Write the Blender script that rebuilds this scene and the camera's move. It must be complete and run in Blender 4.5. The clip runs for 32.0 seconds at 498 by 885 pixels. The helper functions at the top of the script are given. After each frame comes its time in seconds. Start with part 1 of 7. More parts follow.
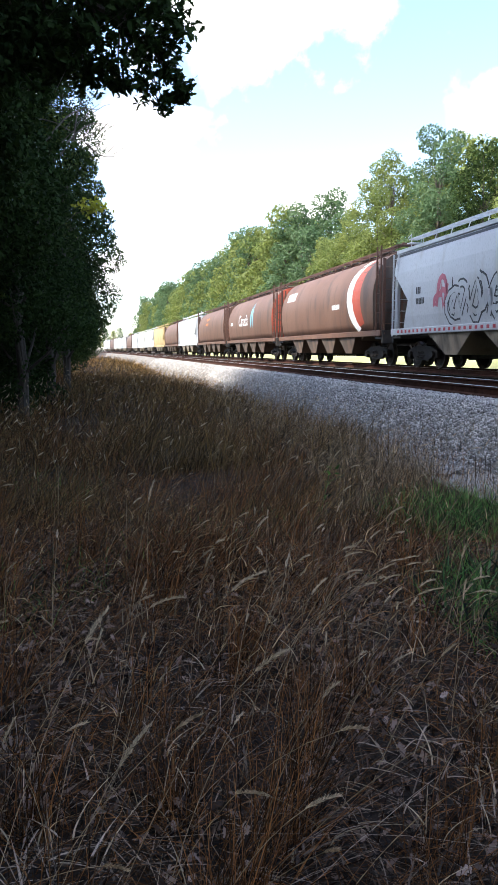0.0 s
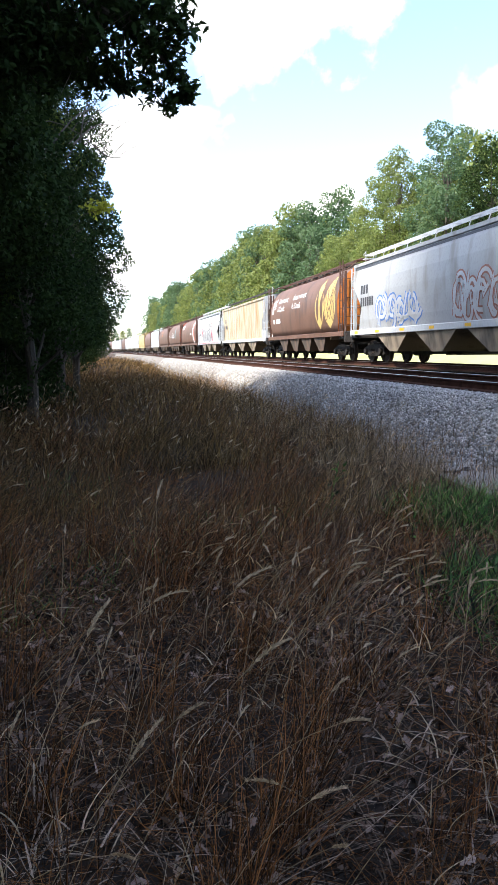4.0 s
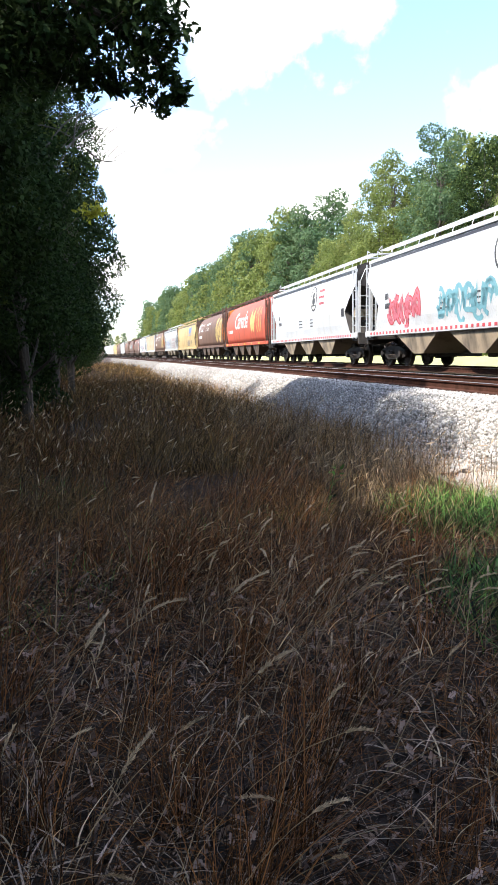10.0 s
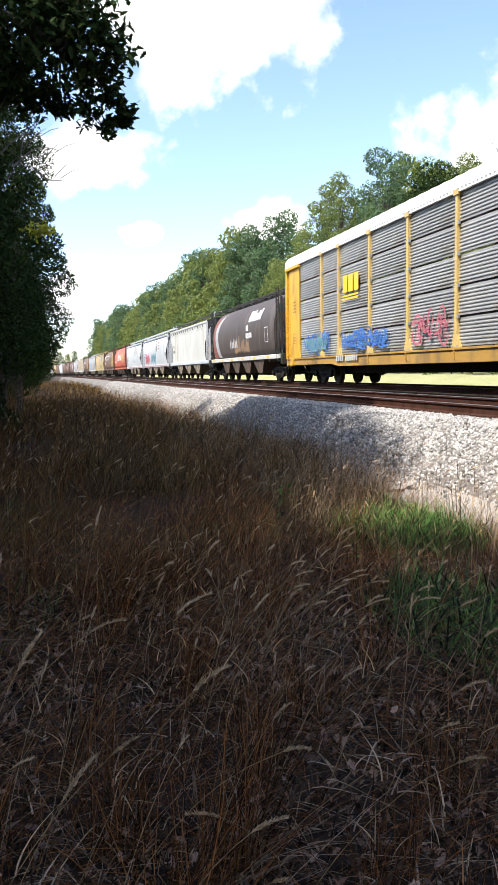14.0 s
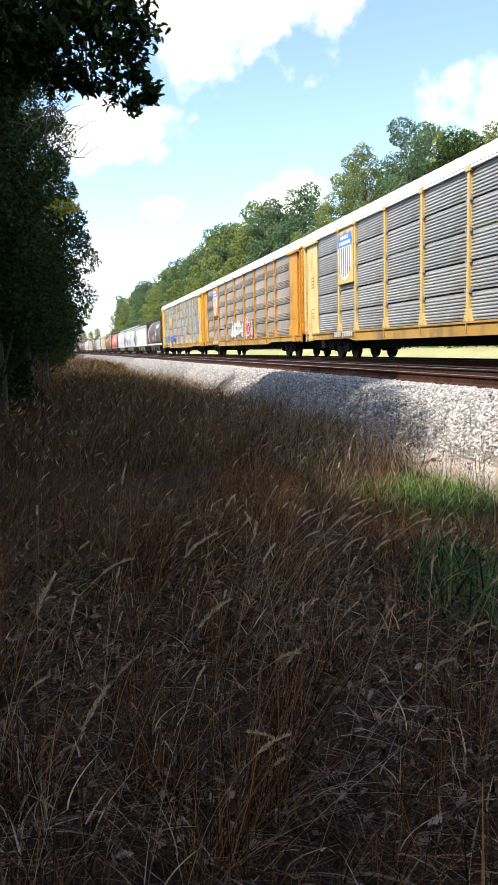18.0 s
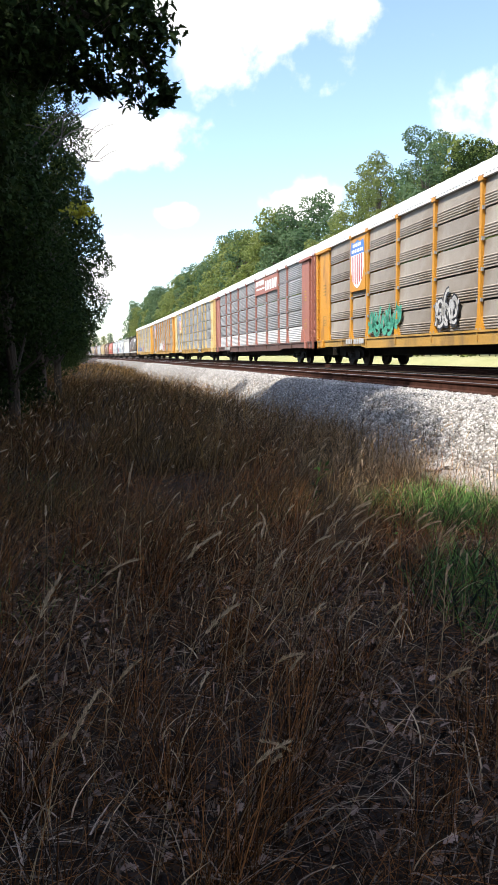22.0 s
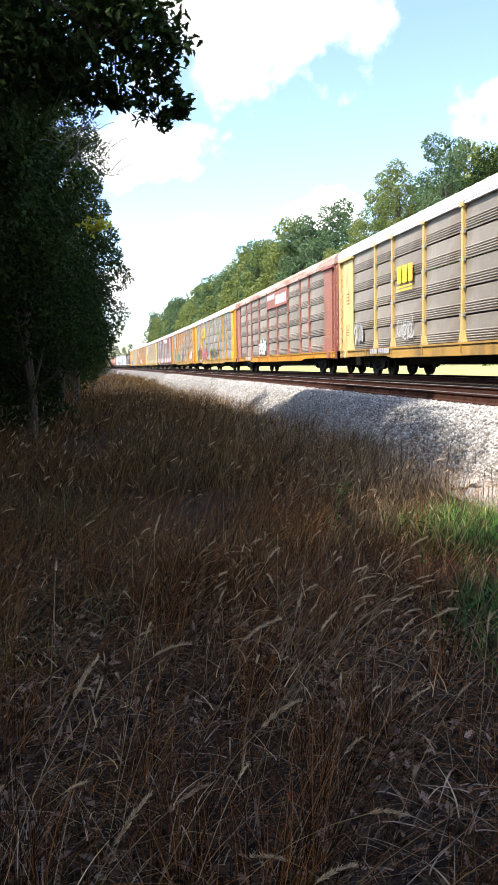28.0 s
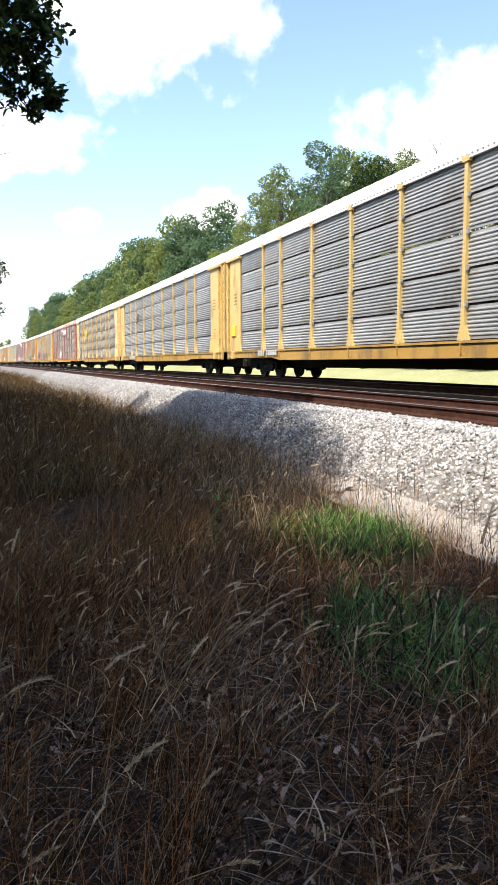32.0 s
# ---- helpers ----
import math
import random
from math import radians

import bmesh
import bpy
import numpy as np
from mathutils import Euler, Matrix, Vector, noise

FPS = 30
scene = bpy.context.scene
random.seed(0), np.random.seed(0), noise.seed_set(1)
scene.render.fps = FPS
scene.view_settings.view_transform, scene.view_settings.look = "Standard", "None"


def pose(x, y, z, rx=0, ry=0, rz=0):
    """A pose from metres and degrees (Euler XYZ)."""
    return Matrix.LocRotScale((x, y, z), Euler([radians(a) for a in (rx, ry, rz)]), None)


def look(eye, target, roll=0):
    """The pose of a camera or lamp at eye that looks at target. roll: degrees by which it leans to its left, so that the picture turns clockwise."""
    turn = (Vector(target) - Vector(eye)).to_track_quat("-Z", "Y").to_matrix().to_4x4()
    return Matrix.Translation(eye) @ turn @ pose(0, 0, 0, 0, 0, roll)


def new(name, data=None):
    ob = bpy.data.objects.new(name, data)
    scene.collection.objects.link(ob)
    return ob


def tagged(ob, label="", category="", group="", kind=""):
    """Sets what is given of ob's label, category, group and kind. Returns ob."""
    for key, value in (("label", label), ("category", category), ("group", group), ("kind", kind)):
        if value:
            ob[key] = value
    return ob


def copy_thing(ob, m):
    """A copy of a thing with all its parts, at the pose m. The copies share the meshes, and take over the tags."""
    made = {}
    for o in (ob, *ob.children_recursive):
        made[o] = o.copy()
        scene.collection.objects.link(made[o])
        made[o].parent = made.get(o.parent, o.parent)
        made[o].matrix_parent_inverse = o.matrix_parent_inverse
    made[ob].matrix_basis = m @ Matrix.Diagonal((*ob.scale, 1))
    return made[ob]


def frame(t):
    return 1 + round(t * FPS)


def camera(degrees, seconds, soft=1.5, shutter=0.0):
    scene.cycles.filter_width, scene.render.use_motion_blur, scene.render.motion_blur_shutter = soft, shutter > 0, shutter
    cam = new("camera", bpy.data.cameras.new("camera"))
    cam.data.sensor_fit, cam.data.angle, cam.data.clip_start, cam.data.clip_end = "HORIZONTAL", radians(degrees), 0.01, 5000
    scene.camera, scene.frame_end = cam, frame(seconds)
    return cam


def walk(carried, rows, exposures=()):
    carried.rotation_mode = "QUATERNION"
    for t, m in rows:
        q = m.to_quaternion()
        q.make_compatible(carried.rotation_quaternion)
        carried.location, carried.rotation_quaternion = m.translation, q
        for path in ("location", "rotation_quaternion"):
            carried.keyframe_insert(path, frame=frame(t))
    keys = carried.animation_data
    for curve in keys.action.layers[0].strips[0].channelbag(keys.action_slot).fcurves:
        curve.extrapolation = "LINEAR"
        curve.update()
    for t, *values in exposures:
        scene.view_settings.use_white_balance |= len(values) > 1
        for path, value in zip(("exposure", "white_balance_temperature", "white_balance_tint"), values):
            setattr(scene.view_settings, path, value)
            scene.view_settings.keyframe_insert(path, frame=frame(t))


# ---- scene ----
EXPO = 0.78

# the camera: held by hand beside the track, x to the right, y along the track, z = 0 at the rail tops
EYE_ROWS = [
    (0.0, -0.069, -0.024, 0.548, -10.73, -6.85, 0.26),
    (0.5, -0.076, -0.040, 0.552, -10.70, -6.57, 0.29),
    (1.0, -0.079, -0.046, 0.556, -10.60, -6.43, 0.25),
    (1.5, -0.079, -0.052, 0.557, -10.50, -6.37, 0.26),
    (2.0, -0.071, -0.044, 0.553, -10.31, -6.44, 0.25),
    (2.5, -0.057, -0.042, 0.550, -10.11, -6.59, 0.01),
    (3.0, -0.047, -0.043, 0.543, -10.00, -6.69, -0.06),
    (3.5, -0.053, -0.057, 0.545, -9.97, -6.82, -0.25),
    (5.5, -0.057, -0.045, 0.543, -10.00, -7.19, -0.38),
    (6.0, -0.061, -0.035, 0.541, -10.06, -7.27, -0.32),
    (6.5, -0.062, -0.029, 0.541, -10.09, -7.35, -0.33),
    (7.0, -0.059, -0.025, 0.545, -10.09, -7.45, -0.54),
    (7.5, -0.057, -0.025, 0.547, -10.06, -7.51, -0.68),
    (8.0, -0.057, -0.022, 0.546, -10.12, -7.59, -0.69),
    (8.5, -0.051, -0.018, 0.541, -10.11, -7.53, -0.79),
    (9.0, -0.042, -0.014, 0.538, -10.11, -7.28, -0.90),
    (9.5, -0.044, -0.006, 0.537, -10.18, -6.96, -0.88),
    (10.0, -0.046, 0.001, 0.535, -10.29, -6.65, -0.79),
    (10.5, -0.054, 0.006, 0.531, -10.40, -6.34, -0.64),
    (11.0, -0.051, 0.010, 0.531, -10.48, -6.02, -0.68),
    (11.5, -0.052, 0.005, 0.532, -10.94, -5.69, -0.63),
    (12.0, -0.050, -0.015, 0.535, -11.75, -5.35, -0.60),
    (12.5, -0.036, -0.022, 0.537, -12.96, -5.08, -0.59),
    (13.0, -0.011, -0.023, 0.533, -13.94, -4.92, -0.89),
    (13.5, -0.001, -0.026, 0.539, -14.23, -5.05, -0.85),
    (14.0, -0.012, -0.036, 0.545, -13.90, -5.33, -0.87),
    (14.5, -0.016, -0.050, 0.544, -13.56, -5.71, -0.91),
    (15.0, -0.017, -0.061, 0.543, -13.21, -6.01, -1.08),
    (15.5, -0.019, -0.079, 0.541, -12.96, -6.29, -1.23),
    (17.5, -0.059, -0.152, 0.529, -12.31, -7.07, -1.40),
    (18.0, -0.069, -0.160, 0.528, -12.12, -7.09, -1.42),
    (18.5, -0.065, -0.142, 0.534, -11.90, -7.04, -1.24),
    (19.0, -0.059, -0.098, 0.526, -11.74, -6.98, -1.12),
    (19.5, -0.058, -0.060, 0.527, -11.56, -7.00, -0.92),
    (20.0, -0.061, -0.039, 0.518, -11.47, -7.05, -0.64),
    (20.5, -0.064, -0.049, 0.513, -11.46, -7.04, -0.52),
    (21.0, -0.064, -0.064, 0.504, -11.38, -6.91, -0.61),
    (21.5, -0.068, -0.086, 0.502, -11.35, -6.78, -0.60),
    (22.0, -0.068, -0.103, 0.510, -11.32, -6.60, -0.70),
    (22.5, -0.067, -0.102, 0.507, -11.31, -6.36, -0.78),
    (23.0, -0.047, -0.095, 0.516, -11.26, -6.18, -0.79),
    (23.5, -0.043, -0.090, 0.516, -11.18, -6.06, -0.98),
    (24.0, -0.045, -0.075, 0.525, -11.08, -6.06, -0.98),
    (24.5, -0.047, -0.058, 0.528, -10.98, -6.08, -0.97),
    (25.0, -0.048, -0.032, 0.537, -10.89, -6.22, -0.98),
    (25.5, -0.055, -0.013, 0.553, -10.79, -6.42, -0.98),
    (27.5, -0.023, 0.093, 0.577, -10.11, -6.15, -1.18),
    (28.0, -0.006, 0.139, 0.586, -9.79, -5.89, -1.23),
    (28.5, 0.008, 0.183, 0.587, -9.58, -5.51, -1.34),
    (29.0, 0.021, 0.216, 0.589, -9.86, -5.06, -1.30),
    (29.5, 0.030, 0.245, 0.615, -11.96, -4.84, -1.20),
    (30.0, 0.088, 0.239, 0.621, -13.60, -4.75, -1.30),
    (30.5, 0.084, 0.244, 0.619, -11.95, -4.93, -1.40),
    (31.0, 0.087, 0.254, 0.617, -13.84, -5.57, -1.50),
    (31.5, 0.082, 0.249, 0.611, -16.12, -6.05, -0.85),
    (32.0, 0.082, 0.237, 0.626, -18.52, -6.03, -0.16),
]


def eye_pose(x, y, z, yaw, pitch, roll):
    return pose(x, y, z, 0, 0, yaw) @ pose(0, 0, 0, 90 + pitch) @ pose(0, 0, 0, 0, 0, roll)


cam = camera(36.19, 32.0, soft=1.5)
walk(cam, [(r[0], eye_pose(*r[1:])) for r in EYE_ROWS],
     exposures=[(0.0, EXPO + 0.46), (7.5, EXPO + 0.46), (9.0, EXPO + 0.48), (10.5, EXPO + 0.3), (13.0, EXPO), (14.5, EXPO - 0.08), (25.5, EXPO - 0.08), (29.0, EXPO + 0.18), (30.5, EXPO + 0.05), (32.0, EXPO - 0.05)])

# ---- daylight: a high summer sun behind and to the left of the camera ----
SUN_AZ, SUN_EL = 244.0, 52.0          # compass-like: 0 = +y, clockwise; elevation in degrees
TO_SUN = Vector((math.sin(radians(SUN_AZ)) * math.cos(radians(SUN_EL)),
                 math.cos(radians(SUN_AZ)) * math.cos(radians(SUN_EL)), math.sin(radians(SUN_EL))))
world = bpy.data.worlds.new("world")
scene.world = world
world.use_nodes = True
wn, wl = world.node_tree.nodes, world.node_tree.links
sky = wn.new("ShaderNodeTexSky")
sky.sky_type, sky.sun_disc = "NISHITA", False
sky.sun_elevation, sky.sun_rotation = radians(SUN_EL), radians(SUN_AZ)
sky.altitude, sky.air_density, sky.dust_density, sky.ozone_density = 200, 1.0, 1.05, 1.0
wl.new(sky.outputs[0], wn["Background"].inputs[0])
wn["Background"].inputs[1].default_value = 0.205
sun_data = bpy.data.lights.new("sun", "SUN")
sun_data.energy, sun_data.angle, sun_data.color = 5.0, radians(0.53), (1.0, 0.95, 0.87)
sun = new("sun", sun_data)
sun.matrix_world = look(TO_SUN * 100, (0, 0, 0))


# ---- fair-weather clouds far off, part of the backdrop of sky ----
def cloud_material(grain=0.0055, soft=1.0):
    m = bpy.data.materials.new("cloud")
    m.use_nodes = True
    n, l = m.node_tree.nodes, m.node_tree.links
    n.remove(n["Principled BSDF"])
    co, geo = n.new("ShaderNodeTexCoord"), n.new("ShaderNodeTexCoord")
    sub = n.new("ShaderNodeVectorMath")
    sub.operation = "SUBTRACT"
    sub.inputs[1].default_value = (0.5, 0.5, 0.5)
    l.new(co.outputs["Generated"], sub.inputs[0])
    flat = n.new("ShaderNodeVectorMath")
    flat.operation = "MULTIPLY"
    flat.inputs[1].default_value = (2.0, 0.0, 2.0)
    l.new(sub.outputs[0], flat.inputs[0])
    ln = n.new("ShaderNodeVectorMath")
    ln.operation = "LENGTH"
    l.new(flat.outputs[0], ln.inputs[0])
    nz = n.new("ShaderNodeTexNoise")
    nz.inputs["Scale"].default_value, nz.inputs["Detail"].default_value, nz.inputs["Roughness"].default_value = grain, 7, 0.55
    l.new(geo.outputs["Object"], nz.inputs["Vector"])
    mul = n.new("ShaderNodeMath")
    mul.operation = "MULTIPLY_ADD"
    mul.inputs[1].default_value, mul.inputs[2].default_value = 1.5, -0.15
    l.new(nz.outputs["Fac"], mul.inputs[0])
    dif = n.new("ShaderNodeMath")
    dif.operation = "SUBTRACT"
    l.new(mul.outputs[0], dif.inputs[0])
    l.new(ln.outputs["Value"], dif.inputs[1])
    rm = n.new("ShaderNodeMapRange")
    rm.interpolation_type = "SMOOTHSTEP"
    rm.inputs["From Min"].default_value, rm.inputs["From Max"].default_value = -0.14 * soft, 0.20 * soft
    l.new(dif.outputs[0], rm.inputs["Value"])
    tr, em, mx = n.new("ShaderNodeBsdfTransparent"), n.new("ShaderNodeEmission"), n.new("ShaderNodeMixShader")
    em.inputs["Color"].default_value, em.inputs["Strength"].default_value = (1.0, 0.985, 0.97, 1), 0.95
    l.new(rm.outputs[0], mx.inputs[0])
    l.new(tr.outputs[0], mx.inputs[1])
    l.new(em.outputs[0], mx.inputs[2])
    l.new(mx.outputs[0], n["Material Output"].inputs["Surface"])
    return m


CLOUD = cloud_material()


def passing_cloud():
    """A small cloud sheet added out of view before the sun: it shades the near ballast and cars and is drawn off after
    six seconds.
    """
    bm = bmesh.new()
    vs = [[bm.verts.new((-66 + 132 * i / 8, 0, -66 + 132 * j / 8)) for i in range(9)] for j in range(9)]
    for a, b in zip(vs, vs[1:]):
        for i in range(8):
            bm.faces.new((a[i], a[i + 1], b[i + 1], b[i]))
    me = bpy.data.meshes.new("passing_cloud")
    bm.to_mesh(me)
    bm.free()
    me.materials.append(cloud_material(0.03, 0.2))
    return tagged(new("passing_cloud", me), "unseen cloud sheet added to shade the near track at first", "cloud", kind="structure")


SHADE_SHEET = passing_cloud()


def cloud(az, el, wide, high):
    """A cloud bank 2.5 km off; bearing, height and half sizes in degrees."""
    d = 2500
    bm = bmesh.new()
    w, h = d * math.tan(radians(wide)), d * math.tan(radians(high))
    vs = [[bm.verts.new((-w + 2 * w * i / 8, 60 * (i - 4) ** 2 / 16, -h + 2 * h * j / 4)) for i in range(9)] for j in range(5)]
    for a, b in zip(vs, vs[1:]):
        for i in range(8):
            bm.faces.new((a[i], a[i + 1], b[i + 1], b[i]))
    me = bpy.data.meshes.new("cloud")
    bm.to_mesh(me)
    bm.free()
    me.materials.append(CLOUD)
    ob = tagged(new("cloud", me), "bright white fair-weather cloud", "cloud", "clouds over the line", "structure")
    ob.matrix_basis = pose(0, 0, 0, 0, 0, -az) @ pose(0, 0, 0, el) @ pose(0, d, 0)


for c in [(11, 25.8, 14.5, 10.5), (35.5, 15.9, 12.5, 7.2), (2.2, 15.3, 7.5, 3.4), (6.5, 10.2, 2.6, 1.3), (1.8, 6.3, 4.6, 3.2), (16, 11.0, 4.5, 2.5), (40, 12, 14, 8), (-12, 16, 12, 10)]:
    cloud(*c)


# ---- materials ----
def material(name, c1, c2, scale=3.0, rough=0.7, metal=0.0, bump=0.2, fine=40.0, stretch=(1, 1, 1), island=0.0,
             spot=None, spot_amount=0.4, spot_scale=0.8, trans=0.0, random_object=0.0, gloss=0.5):
    """A surface of two mixed tones at two scales, with fine relief, an optional third tone of stains, and variation per piece."""
    m = bpy.data.materials.new(name)
    m.use_nodes = True
    n, l = m.node_tree.nodes, m.node_tree.links
    b = n["Principled BSDF"]
    co = n.new("ShaderNodeTexCoord")
    mp = n.new("ShaderNodeMapping")
    mp.inputs["Scale"].default_value = stretch
    l.new(co.outputs["Object"], mp.inputs["Vector"])

    def noise_tex(s, detail=5.0):
        t = n.new("ShaderNodeTexNoise")
        t.inputs["Scale"].default_value, t.inputs["Detail"].default_value = s, detail
        l.new(mp.outputs[0], t.inputs["Vector"])
        return t

    def ramp(src, lo, hi):
        r = n.new("ShaderNodeMapRange")
        r.inputs["From Min"].default_value, r.inputs["From Max"].default_value = lo, hi
        l.new(src, r.inputs["Value"])
        return r.outputs[0]

    def mix(fac, a, c):
        x = n.new("ShaderNodeMix")
        x.data_type = "RGBA"
        l.new(fac, x.inputs["Factor"])
        for sock, v in ((x.inputs["A"], a), (x.inputs["B"], c)):
            if isinstance(v, (tuple, list)):
                sock.default_value = (*v, 1)
            else:
                l.new(v, sock)
        return x.outputs["Result"]

    big, small = noise_tex(scale), noise_tex(fine, 3.0)
    col = mix(ramp(big.outputs["Fac"], 0.35, 0.65), c1, c2)
    dark = tuple(0.72 * v for v in c1)
    col = mix(ramp(small.outputs["Fac"], 0.5, 0.85), col, dark)
    if spot:
        s = noise_tex(spot_scale, 6.0)
        col = mix(ramp(s.outputs["Fac"], 0.62 - 0.25 * spot_amount, 0.72 - 0.1 * spot_amount), col, spot)
    if island or random_object:
        src = n.new("ShaderNodeNewGeometry").outputs["Random Per Island"] if island else n.new("ShaderNodeObjectInfo").outputs["Random"]
        hv = n.new("ShaderNodeHueSaturation")
        r = n.new("ShaderNodeMapRange")
        a = island or random_object
        r.inputs["To Min"].default_value, r.inputs["To Max"].default_value = 1 - a, 1 + a
        if a > 0.55:                                                    # mostly dull pieces, a few bright ones
            pw = n.new("ShaderNodeMath")
            pw.operation = "POWER"
            pw.inputs[1].default_value = 2.6
            l.new(src, pw.inputs[0])
            src = pw.outputs[0]
            r.inputs["To Min"].default_value, r.inputs["To Max"].default_value = 0.08, 2.35
        l.new(src, r.inputs["Value"])
        l.new(r.outputs[0], hv.inputs["Value"])
        l.new(col, hv.inputs["Color"])
        col = hv.outputs["Color"]
    l.new(col, b.inputs["Base Color"])
    b.inputs["Roughness"].default_value, b.inputs["Metallic"].default_value = rough, metal
    b.inputs["Specular IOR Level"].default_value = gloss
    if bump:
        bp = n.new("ShaderNodeBump")
        bp.inputs["Strength"].default_value, bp.inputs["Distance"].default_value = bump, 0.02
        l.new(small.outputs["Fac"], bp.inputs["Height"])
        l.new(bp.outputs[0], b.inputs["Normal"])
    if trans:
        tr = n.new("ShaderNodeBsdfTranslucent")
        l.new(col, tr.inputs["Color"])
        mx = n.new("ShaderNodeMixShader")
        mx.inputs[0].default_value = trans
        l.new(b.outputs[0], mx.inputs[1])
        l.new(tr.outputs[0], mx.inputs[2])
        l.new(mx.outputs[0], n["Material Output"].inputs["Surface"])
    return m


